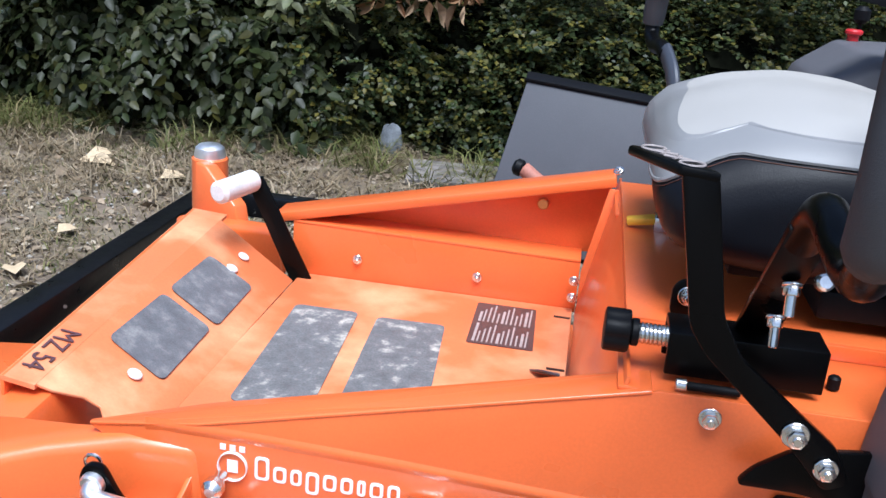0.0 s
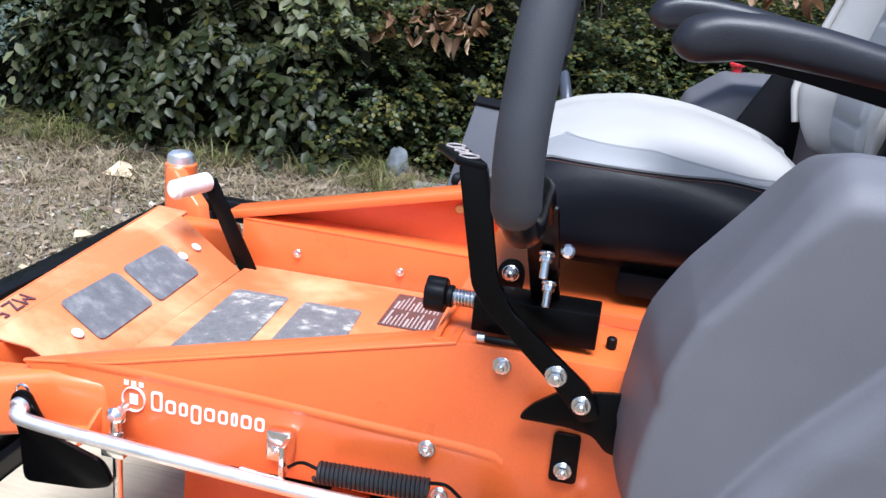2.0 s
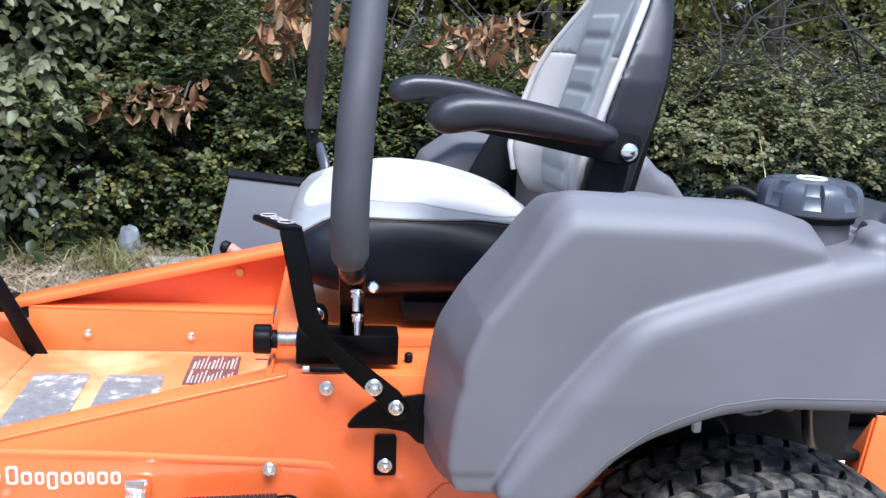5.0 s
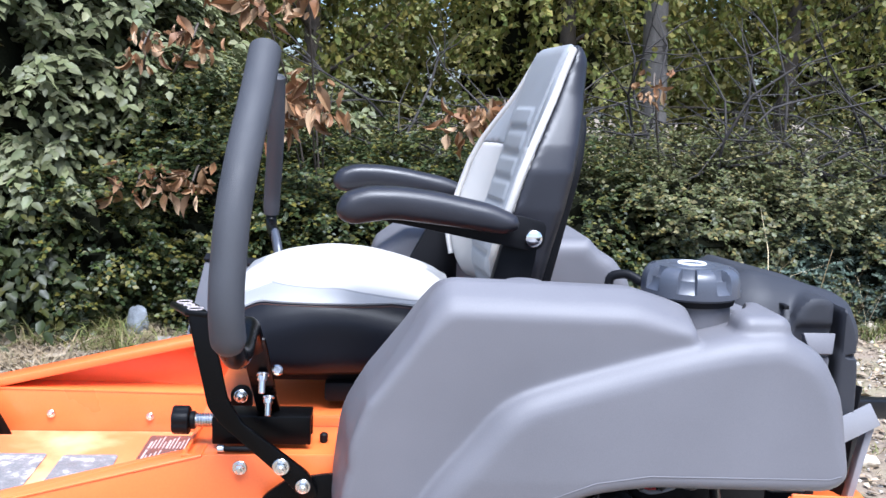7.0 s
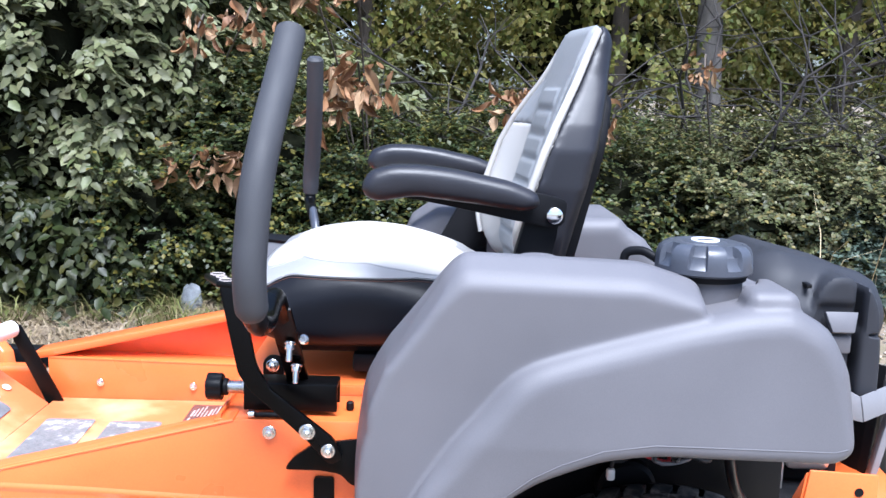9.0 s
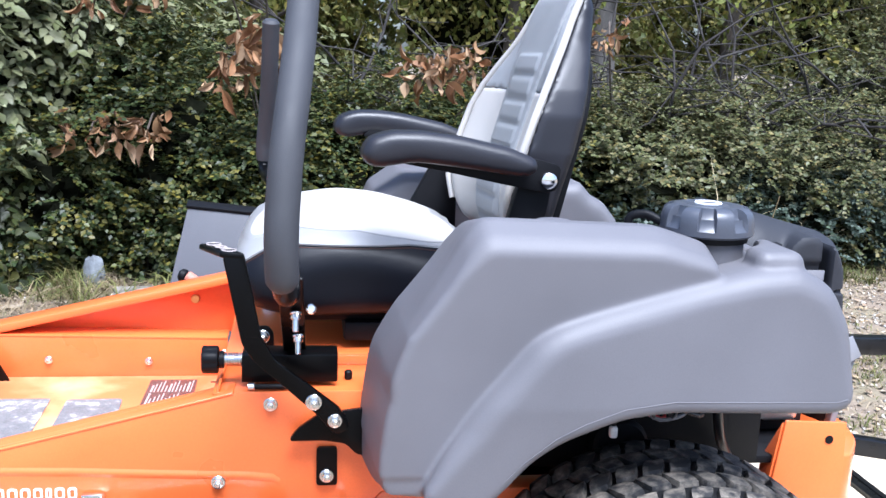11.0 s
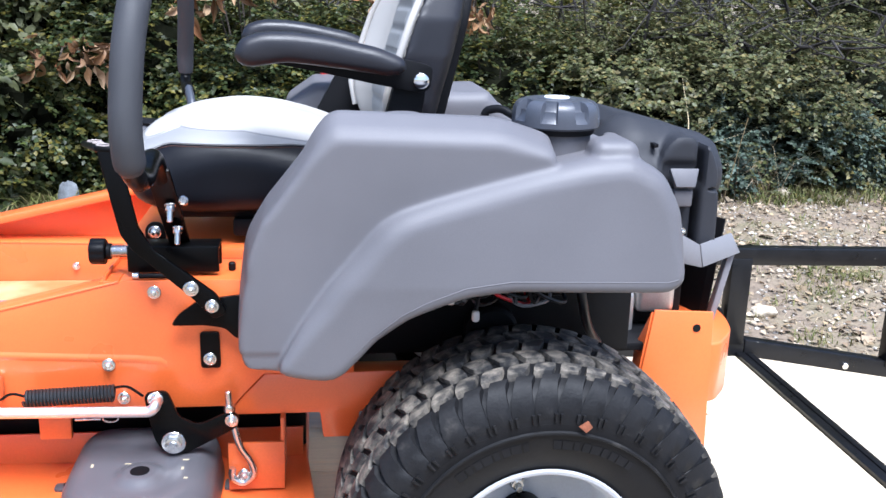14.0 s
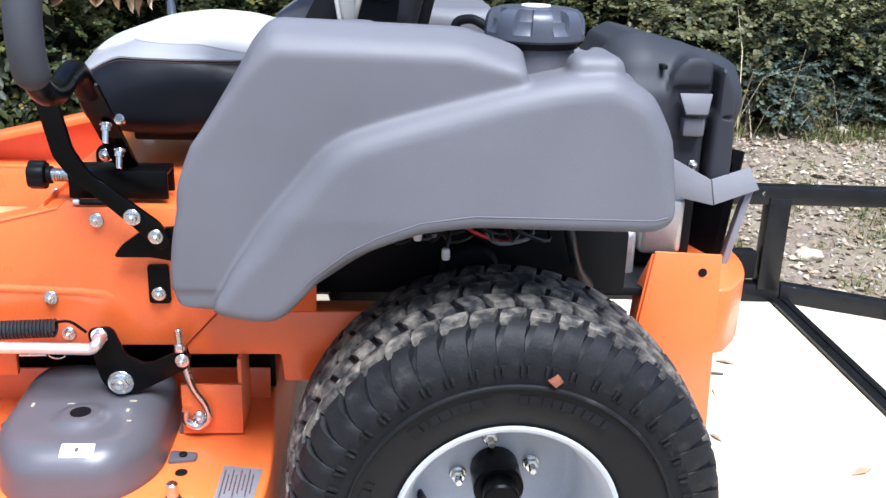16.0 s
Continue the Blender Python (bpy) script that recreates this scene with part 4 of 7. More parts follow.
# on the far bolster and round the front the band reaches further in
reach = np.interp(np.arange(144) * 2.5, [0, 30, 150, 180, 205, 235, 330, 360], [0.10, 0.18, 0.18, 0.13, 0.06, 0.012, 0.012, 0.10])
for k in range(1, 18):
    share = 1 - (reach * k / 3 if k <= 3 else reach + (1 - reach) * (k - 3) / 15)
    x, y = (band[-1][:, 0] + 0.42) * share - 0.42, band[-1][:, 1] * share
    lo, hi = np.full(144, 0.80), np.full(144, 0.95)
    for _ in range(22):
        m = (lo + hi) / 2
        d = f_edge(x, y, m, 0.0026)
        lo, hi = np.where(d < 0, m, lo), np.where(d < 0, hi, m)
    pale.append(np.stack([x, y, lo], 1))
verts, faces = rings(pale, True)
part("seat_face", as_mesh(verts, faces[432:], "seat_face"), VINYL_LIGHT, seat, "pale vinyl cushion face")
part("seat_bolster", as_mesh(verts, faces[:432], "seat_bolster"), VINYL_BAND, seat, "grey vinyl bolster")
for name, line, r, mat, label in (("stitching", lambda x: seam(x) - 0.0045, 0.00045, STITCH, "fine orange stitching"), ("seam_welt", seam, 0.0026, VINYL_BAND, "")):
    around = [Vector(p) for p in cushion_edge(line, 0.0004)]
    part(name, tube(around + around[:1], r, 6, False), mat, seat, label)
BACK_FRONT = [(-0.162, 0.84), (-0.178, 0.88), (-0.179, 0.93), (-0.154, 1.0), (-0.132, 1.073), (-0.114, 1.136), (-0.104, 1.163), (-0.085, 1.216), (-0.068, 1.256)]
BACK_REAR = [(-0.045, 1.268), (-0.030, 1.24), (-0.047, 1.147), (-0.060, 1.10), (-0.084, 1.0), (-0.117, 0.86), (-0.120, 0.84)]
BACK_OUT = rounded(BACK_FRONT + BACK_REAR, 0.015, 4)
# the back stands turned a little towards its left side
BACK_TURN = Matrix.Translation((-0.12, -0.17, 0)) @ Matrix.Rotation(radians(7.5), 4, "Z") @ Matrix.Translation((0.12, 0.17, 0))
ARM_TURN = Matrix.Translation((-0.12, -0.26, 0)) @ Matrix.Rotation(radians(3.2), 4, "Z") @ Matrix.Translation((0.12, 0.26, 0))
BACK_WIDTH = ([0.84, 0.92, 1.0, 1.06, 1.10, 1.14, 1.18, 1.22, 1.29], [0.158, 0.178, 0.185, 0.181, 0.168, 0.145, 0.120, 0.104, 0.088])


def front_x(z):
    return np.interp(z, [p[1] for p in BACK_FRONT], [p[0] for p in BACK_FRONT])


def bow(x, y, z):
    return 2.6 * np.maximum(np.abs(y) - 0.06, 0) ** 2 * np.clip((front_x(z) + 0.05 - x) / 0.06, 0, 1)


def cover_depth(x, y, z):
    """How far a place lies behind the hollowed front of the back."""
    return x + 2.6 * np.maximum(np.abs(y) - 0.06, 0) ** 2 - front_x(z)


def back_field(x, y, z, half, inset=0.0):
    width = np.interp(z, *BACK_WIDTH) + half
    return f_prism(f_poly(x + bow(x, y, z), z, BACK_OUT) + inset, np.abs(y) - width + 0.5 * np.maximum(x - front_x(z) - 0.05, 0), 0.026)


# paler armrest vinyl puts the sky's light on the shell into its colour
part("backrest", moulded(lambda x, y, z: s_max(back_field(x, y, z, 0.0), 0.015 - cover_depth(x, y, z), 0.006), (-0.29, -0.25, 0.82), (0.06, 0.25, 1.32), 0.006), ARM_VINYL, seat, "black vinyl backrest shell", at=BACK_TURN)
part("back_panel", moulded(lambda x, y, z: np.maximum(s_max(back_field(x, y, z, -0.003), cover_depth(x, y, z) - 0.019, 0.006), z - 1.0955), (-0.30, -0.25, 0.82), (0.06, 0.25, 1.15), 0.006), VINYL_LIGHT, seat, "light grey vinyl backrest panel", at=BACK_TURN)
part("back_upper", moulded(lambda x, y, z: np.maximum(s_max(back_field(x, y, z, -0.003), cover_depth(x, y, z) - 0.019, 0.006), 1.0945 - z), (-0.30, -0.25, 1.06), (0.06, 0.25, 1.32), 0.006), VINYL_GREY, seat, "mid grey vinyl upper panel", at=BACK_TURN)


def back_strip(x, y, z):
    wide = np.interp(z, [0.85, 1.1, 1.2, 1.3], [0.066, 0.074, 0.084, 0.088])
    d = s_max(back_field(x, y, z, 0.0, -0.004), np.abs(y) - wide, 0.008)
    ribs = 0.0035 * np.clip(np.sin((z - 0.88) * 2 * math.pi / 0.042) * 4 + 3.0, 0, 1) * (z < 1.165) * np.clip((0.056 - np.abs(y)) / 0.006, 0, 1)
    return s_max(d - ribs, cover_depth(x, y, z) - 0.014, 0.006)


part("centre_strip", moulded(back_strip, (-0.31, -0.12, 0.82), (0.06, 0.12, 1.32), 0.005), VINYL_GREY, seat, "ribbed mid grey centre strip", at=BACK_TURN)
for s in (-1, 1):
    path = []
    for z in np.linspace(0.88, 1.255, 18):
        w = float(np.interp(z, *BACK_WIDTH))
        path.append((float(front_x(z)) - 2.6 * max(w - 0.06, 0) ** 2 + 0.011, s * (w - 0.005), float(z)))
    part("piping", tube(path, 0.0065, 10), VINYL_LIGHT, seat, "light grey piping", at=BACK_TURN)
plate_out = rounded([(-0.125, 0.84), (0.125, 0.84), (0.125, 1.07), (0.085, 1.155), (-0.085, 1.155), (-0.125, 1.07)], 0.03)
part("back_plate", slab([(-0.122 + (z - 0.84) * 0.238, y, z) for y, z in plate_out], 0.022, 0.006, 3, -1), BLACK_MATT, seat, "black plastic back plate", at=BACK_TURN)
for s in (-1, 1):
    def arm_field(x, y, z, s=s):
        o = [(-0.445, 1.005), (-0.434, 1.028), (-0.40, 1.039), (-0.35, 1.039), (-0.30, 1.033), (-0.22, 1.017), (-0.182, 1.002), (-0.177, 0.984), (-0.20, 0.974), (-0.28, 0.985), (-0.365, 0.994), (-0.42, 0.985), (-0.438, 0.991)]
        return f_prism(f_poly(x, z, rounded(o, 0.012, 4)), np.abs(y - s * 0.262) - 0.034, 0.018)
    lo, hi = sorted((s * 0.215, s * 0.31))
    armrest = part("armrest", moulded(arm_field, (-0.47, lo, 0.95), (-0.13, hi, 1.08), 0.0055), ARM_VINYL, seat, "padded black armrest", at=ARM_TURN)
    part("armrest_bracket", plate_y(rounded([(-0.39, 0.990), (-0.31, 0.976), (-0.22, 0.958), (-0.150, 0.946), (-0.134, 0.952), (-0.130, 0.988), (-0.17, 0.998), (-0.36, 1.01)], 0.01), s * 0.245, s * 0.231, 0.002), BLACK_MATT, seat, at=ARM_TURN)
    part("armrest_bolt", revolve([(0, 0.007), (0.008, 0.0065), (0.0125, 0.004), (0.0135, 0)], 28), CHROME, seat, "bright domed bolt", at=ARM_TURN @ Matrix.Translation((-0.15, s * 0.2455, 0.965)) @ (Matrix.Rotation(math.pi, 4, "X") if s < 0 else Matrix.Identity(4)))
    part("recliner", plate_y(rounded([(-0.235, 0.80), (-0.165, 0.80), (-0.140, 0.93), (-0.136, 0.975), (-0.185, 0.975), (-0.205, 0.90)] if s < 0 else [(-0.33, 0.79), (-0.20, 0.79), (-0.20, 0.95), (-0.245, 0.95)], 0.01), s * 0.222, s * 0.202, 0.002), BLACK_MATT, seat, at=ARM_TURN)
part("seat_base", box(-0.55, -0.18, -0.18, 0.18, 0.722, 0.768, 0.005), BLACK_MATT, mower, "black steel seat base")
part("seat_pan", box(-0.46, -0.19, -0.195, 0.195, 0.692, 0.724, 0.006), BLACK_MATT, mower, "black pan under the seat")
for s in (-1, 1):
    part("seat_slide", box(-0.44, -0.2, s * 0.12 - 0.014, s * 0.12 + 0.014, 0.677, 0.744, 0.003), BLACK_MATT, mower)

# ---- steering levers ----
GRIP_LEFT = [(-0.525, -0.44, 1.215), (-0.528, -0.49, 1.165), (-0.534, -0.555, 1.10), (-0.542, -0.592, 1.03), (-0.546, -0.607, 0.95), (-0.546, -0.608, 0.92), (-0.545, -0.602, 0.893), (-0.544, -0.594, 0.884)]
TUBE_LEFT = [(-0.546, -0.606, 0.93), (-0.545, -0.604, 0.890), (-0.541, -0.578, 0.864), (-0.539, -0.54, 0.860), (-0.541, -0.50, 0.871), (-0.541, -0.462, 0.876), (-0.541, -0.430, 0.850), (-0.541, -0.418, 0.838)]
GRIP_RIGHT = [(-0.603, 0.428, 1.207), (-0.606, 0.452, 1.12), (-0.613, 0.485, 1.02), (-0.621, 0.508, 0.94), (-0.622, 0.511, 0.905)]
TUBE_RIGHT = [(-0.622, 0.511, 0.915), (-0.622, 0.508, 0.888), (-0.616, 0.475, 0.874), (-0.606, 0.425, 0.878), (-0.600, 0.395, 0.870)]
for s, grip_path, tube_path in ((-1, GRIP_LEFT, TUBE_LEFT), (1, GRIP_RIGHT, TUBE_RIGHT)):
    lever = part("steering_lever", tube(smooth_path(tube_path, 0.03), 0.0145 if s < 0 else 0.0125, 16), BLACK, mower, "black steel steering lever with a foam grip")
    full = smooth_path(grip_path, 0.04, 5)
    part("grip", tube([full[0] + (full[0] - full[1]).normalized() * 0.006] + full, [0.013] + [0.0198 if s < 0 else 0.0185] * (len(full) - 2) + [0.0185, 0.0165], 20), FOAM, lever, "matt dark grey foam grip")
    if s < 0:
        part("lever_bar", slab([(-0.557, -0.436, 0.856), (-0.523, -0.436, 0.856), (-0.519, -0.268, 0.698), (-0.552, -0.268, 0.698)], 0.007, 0.002, 2, 1), BLACK, lever, "flat black lever bar")
        part("end_cap", rod((-0.512, -0.386, 0.796), (-0.512, -0.398, 0.801), 0.007, 0.002), ZINC, lever)
        for x, y, z in ((-0.533, -0.384, 0.778), (-0.530, -0.340, 0.732)):
            part("lever_bolt", joined(rod((x, y, z + 0.014), (x, y - 0.008, z - 0.012), 0.0045, 0.001, 14), bevelled(tube([(x, y + 0.001, z + 0.012), (x, y - 0.003, z + 0.004)], 0.0070, 6), 0.001), rod((x, y + 0.003, z + 0.013), (x, y + 0.001, z + 0.010), 0.0085, 0.001, 16)), ZINC, lever)
    else:
        part("lever_bar", tube(smooth_path([(-0.602, 0.402, 0.874), (-0.589, 0.348, 0.848), (-0.572, 0.30, 0.70)], 0.04), 0.016, 14, True, 0.6), CAP_GREY, lever, "grey steel lever bar")

# ---- parking brake lever and the damper by the left sill ----
brake = part("brake_lever", joined(
    plate_y(rounded([(-0.632, 0.872), (-0.603, 0.874), (-0.580, 0.757), (-0.560, 0.722), (-0.470, 0.652), (-0.455, 0.622), (-0.475, 0.612), (-0.505, 0.645), (-0.590, 0.722), (-0.606, 0.745)], 0.008), -0.388, -0.378, 0.0015)), BLACK, mower, "black cranked brake lever with a flat pad")
part("pad", slab([(-0.634, -0.388, 0.878), (-0.601, -0.388, 0.875), (-0.640, -0.292, 0.869), (-0.672, -0.304, 0.872)], 0.009, 0.003), BLACK, brake)
for i, u in enumerate((0.16, 0.40, 0.62, 0.84)):
    x, y, z = -0.6175 - 0.039 * u, -0.388 + 0.092 * u, 0.8775 - 0.006 * u
    ring = [(x + 0.010 * math.cos(a), y + 0.009 * math.sin(a), z) for a in [2 * math.pi * k / 14 for k in range(15)]]
    part("pad_symbol", tube(ring, 0.0012, 6, False) if i % 3 == 0 else joined(tube([(x + 0.010, y - 0.004, z), (x - 0.011, y + 0.004, z)], 0.0014, 6), tube([(x + 0.003, y + 0.006, z), (x - 0.004, y - 0.006, z)], 0.0014, 6)), DECAL_GREY, brake)
for x, z in ((-0.507, 0.662), (-0.477, 0.634)):
    bolt(brake, (x, -0.388, z), hexagon(0.0118, 0.012) if x < -0.5 else BOLT)
part("brake_plate", plate_y(rounded([(-0.543, 0.597), (-0.53, 0.615), (-0.50, 0.637), (-0.44, 0.645), (-0.40, 0.64), (-0.40, 0.57), (-0.445, 0.575), (-0.46, 0.592), (-0.49, 0.597)], 0.008), -0.372, -0.364, 0.0015), BLACK, mower, "black pointed brake catch plate")
strap = part("strap", plate_y(rounded([(-0.502, 0.578), (-0.472, 0.578), (-0.471, 0.518), (-0.502, 0.518)], 0.006), -0.352, -0.345, 0.001), BLACK, mower)
bolt(strap, (-0.487, -0.352, 0.534), BOLT)
damper = part("damper_bracket", slab([(-0.612, y, z) for y, z in ((-0.318, 0.667), (-0.318, 0.709), (-0.268, 0.709), (-0.268, 0.667), (-0.274, 0.667), (-0.274, 0.702), (-0.312, 0.702), (-0.312, 0.667))], 0.140, 0.002, 2, 1), BLACK, mower, "black steel damper bracket")
part("mounting_screw", rod((-0.602, -0.333, 0.666), (-0.592, -0.333, 0.666), 0.006, 0.001), ZINC, damper, "bright mounting screw")
part("mounting_rod", rod((-0.592, -0.333, 0.666), (-0.545, -0.333, 0.666), 0.004, 0.001), BLACK_MATT, damper)
part("damper_rod", rod((-0.60, -0.30, 0.697), (-0.66, -0.30, 0.697), 0.005, 0.0005), ZINC, damper)


def coil(p0, p1, r, wire, turns, seg=7, per=14):
    p0, p1 = Vector(p0), Vector(p1)
    d = p1 - p0
    a = d.normalized().cross(Vector((0, 0, 1))).normalized()
    b = d.normalized().cross(a)
    n = int(turns * per)
    return tube([p0 + d * (i / n) + (a * math.cos(2 * math.pi * i / per) + b * math.sin(2 * math.pi * i / per)) * r for i in range(n + 1)], wire, seg)


part("spring", coil((-0.606, -0.30, 0.697), (-0.640, -0.30, 0.697), 0.0085, 0.0018, 9), ZINC, damper, "small bright coil spring")
knob_pts = []
for k in range(24):
    a = 2 * math.pi * k / 24
    r = 0.021 * (1 - 0.10 * max(0, math.cos(6 * a)))
    knob_pts.append((r * math.cos(a), r * math.sin(a)))
part("knob", slab([(-0.670, -0.30 + a, 0.697 + b) for a, b in knob_pts], 0.024, 0.003, 2, -1), BLACK_MATT, damper, "black lobed knob")
part("sleeve", rod((-0.645, -0.30, 0.697), (-0.638, -0.30, 0.697), 0.013, 0.001), BLACK_MATT, damper)
ear = part("ear", plate_y(rounded([(-0.603, 0.68), (-0.570, 0.68), (-0.570, 0.708), (-0.578, 0.720), (-0.594, 0.720), (-0.603, 0.710)], 0.010), -0.205, -0.198, 0.001), BLACK, mower)
bolt(ear, (-0.587, -0.206, 0.704), BOLT)
part("rubber_plug", rod((-0.455, -0.285, 0.660), (-0.455, -0.285, 0.674), 0.006, 0.002, 12), BLACK_MATT, mower)
part("yellow_tag", slab([(-0.604, 0.085, 0.697), (-0.604, 0.109, 0.697), (-0.642, 0.107, 0.690), (-0.642, 0.089, 0.690)], 0.010, 0.003), YELLOW, mower, "yellow plastic seat latch")
part("latch_foot", box(-0.606, -0.570, 0.083, 0.111, 0.677, 0.698, 0.002), ZINC, mower)

# ---- lift linkage on the left side ----
BAR_Y = -0.405
bar = part("lift_rod", tube(smooth_path([(-1.134, -0.382, 0.501), (-1.139, BAR_Y, 0.496), (-1.10, BAR_Y, 0.490), (-0.79, BAR_Y, 0.474), (-0.574, BAR_Y, 0.470), (-0.566, BAR_Y, 0.478), (-0.566, -0.38, 0.480)], 0.02), 0.0085, 16), SATIN, mower, "bright satin steel lift rod")
part("rod_arm", plate_y(rounded([(-1.154, 0.502), (-1.146, 0.520), (-1.128, 0.520), (-1.112, 0.488), (-1.094, 0.466), (-1.03, 0.446), (-1.016, 0.416), (-1.05, 0.405), (-1.138, 0.398), (-1.142, 0.464)], 0.012), -0.390, -0.382, 0.001), BLACK, mower, "black lift arm")
part("rod_bush", rod((-1.136, -0.388, 0.502), (-1.137, -0.398, 0.5005), 0.0125, 0.002), SATIN, mower)
part("arm_flange", slab([(-1.212, -0.342, 0.448), (-1.072, -0.342, 0.462), (-1.074, -0.372, 0.461), (-1.212, -0.352, 0.447)], 0.005, 0.0015), ORANGE, mower)
part("arm_gusset", slab([(-1.060, -0.345, 0.497), (-1.060, -0.345, 0.458), (-1.072, -0.380, 0.456)], 0.006, 0.001), ORANGE, mower)
part("clip_ring", tube([(-1.147 + 0.0085 * math.cos(a), -0.372, 0.511 + 0.0085 * math.sin(a)) for a in [2 * math.pi * k / 18 for k in range(19)]], 0.002, 8, False), ZINC, mower)
bell = part("bell_crank", plate_y(rounded([(-0.588, 0.488), (-0.552, 0.492), (-0.535, 0.445), (-0.505, 0.432), (-0.455, 0.455), (-0.440, 0.442), (-0.448, 0.425), (-0.50, 0.398), (-0.53, 0.382), (-0.56, 0.385), (-0.575, 0.41)], 0.012), -0.379, -0.371, 0.001), BLACK, mower, "black steel bell crank")
bolt(bell, (-0.545, -0.379, 0.404), BOLT_BIG)
bolt(bell, (-0.569, -0.381, 0.480), hexagon(0.0125, 0.012))
bolt(bell, (-0.454, -0.380, 0.440), BOLT)
part("rod_end", joined(rod((-0.457, -0.372, 0.438), (-0.459, -0.372, 0.487), 0.0055, 0.001), bevelled(tube([(-0.458, -0.372, 0.452), (-0.458, -0.372, 0.464)], 0.010, 6), 0.001)), ZINC, bell)
part("j_hook", tube(smooth_path([(-0.454, -0.372, 0.44), (-0.444, -0.372, 0.39), (-0.425, -0.372, 0.362), (-0.420, -0.372, 0.338), (-0.440, -0.372, 0.322), (-0.458, -0.372, 0.335), (-0.456, -0.372, 0.352)], 0.015), 0.0058, 12), ZINC, mower, "zinc-plated hanger hook")
bracket = part("deck_bracket", joined(box(-0.463, -0.373, -0.362, -0.356, 0.307, 0.390, 0.001), box(-0.379, -0.373, -0.356, -0.27, 0.307, 0.43, 0.001)), ORANGE, mower, "orange deck hanger bracket")
bolt(bracket, (-0.438, -0.364, 0.336), BOLT)
part("return_spring", coil((-0.765, -0.372, 0.482), (-0.632, -0.372, 0.488), 0.0115, 0.0026, 25), WIRE_BLACK, mower, "black coil return spring")
part("spring_hook", tube(smooth_path([(-0.632, -0.372, 0.497), (-0.612, -0.372, 0.500), (-0.595, -0.375, 0.488), (-0.588, -0.378, 0.484)], 0.01), 0.0022, 8), BLACK, mower)
part("spring_hook", tube(smooth_path([(-0.765, -0.372, 0.486), (-0.785, -0.372, 0.492), (-0.80, -0.375, 0.482)], 0.01), 0.0022, 8), BLACK, mower)
clevis = part("spring_anchor", joined(slab([(-0.835, -0.346, 0.515), (-0.805, -0.346, 0.515), (-0.805, -0.346, 0.475), (-0.835, -0.346, 0.475)], 0.012, 0.003), box(-0.808, -0.802, -0.385, -0.346, 0.470, 0.512, 0.001)), ZINC, mower, "zinc-plated spring anchor")
bolt(clevis, (-0.822, -0.352, 0.49), BOLT_SMALL)
part("cross_pin", rod((-0.855, -0.385, 0.474), (-0.80, -0.385, 0.468), 0.004, 0.001), ZINC, mower)
part("ball_joint", joined(rod((-1.022, -0.372, 0.463), (-1.022, -0.372, 0.502), 0.0062, 0.002), bevelled(tube([(-1.022, -0.372, 0.472), (-1.022, -0.372, 0.482)], 0.0105, 6), 0.001), rod((-1.023, -0.346, 0.503), (-1.023, -0.377, 0.503), 0.0068, 0.002), rod((-1.023, -0.360, 0.503), (-1.023, -0.380, 0.503), 0.0108, 0.006), box(-1.035, -1.005, -0.385, -0.36, 0.452, 0.470, 0.002), rod((-1.02, -0.372, 0.46), (-1.02, -0.372, 0.33), 0.006, 0.001)), ZINC, mower, "zinc-plated ball joint and link")

# ---- cutting deck ----
DECK_OUT = [(-1.06, 0.30), (-0.98, -0.52), (-0.86, -0.66), (-0.40, -0.66), (-0.335, -0.60), (-0.321, -0.50), (-0.322, -0.40), (-0.34, -0.20), (-0.34, 0.45), (-0.60, 0.64), (-1.0, 0.60)]
deck = part("cutting_deck", plate_z(rounded(DECK_OUT, 0.05), 0.10, 0.302, 0.006, 3), ORANGE, mower, "orange steel cutting deck")
part("deck_riser", slab([(-1.0, -0.24, 0.302), (-0.345, -0.24, 0.302), (-0.345, -0.235, 0.355), (-1.0, -0.235, 0.355)], 0.006, 0.001), ORANGE, mower)
# black sheet added where the gap under the frame lies in shade
part("under_frame", box(-1.0, -0.34, -0.20, -0.19, 0.302, 0.50, 0.002), BLACK_MATT, mower, "black sheet added for the shade under the frame")


COVER = rounded([(-0.714, -0.25), (-0.714, -0.46), (-0.66, -0.542), (-0.525, -0.542), (-0.473, -0.47), (-0.473, -0.25)], 0.07, 8)


def cover_field(x, y, z):
    top = 0.381 + 0.05 * (y + 0.40)
    d = f_prism(f_poly(x, y, COVER) + 0.13 * (z - 0.30), np.maximum(z - top, 0.28 - z), 0.034)
    r = np.hypot(x + 0.588, y + 0.437)
    cone = np.maximum(r - np.clip(0.018 + (0.392 - z) * 1.5, 0.018, 0.07), z - 0.387)
    d = s_min(d, np.maximum(cone, 0.33 - z), 0.006)
    return d


def drape(field, x0, x1, y0, y1, z1, lift, nx=10, ny=6):
    """A thin film laid on a moulded surface from above."""
    gx, gy = np.meshgrid(np.linspace(x0, x1, nx), np.linspace(y0, y1, ny), indexing="ij")
    lo, hi = np.full(gx.shape, z1 - 0.12), np.full(gx.shape, z1)
    for _ in range(24):
        m = (lo + hi) / 2
        inside = field(gx, gy, m) < 0
        lo, hi = np.where(inside, m, lo), np.where(inside, hi, m)
    v = [(gx[i, j], gy[i, j], hi[i, j] + lift) for i in range(nx) for j in range(ny)]
    return as_mesh(v, [(i * ny + j, (i + 1) * ny + j, (i + 1) * ny + j + 1, i * ny + j + 1) for i in range(nx - 1) for j in range(ny - 1)])


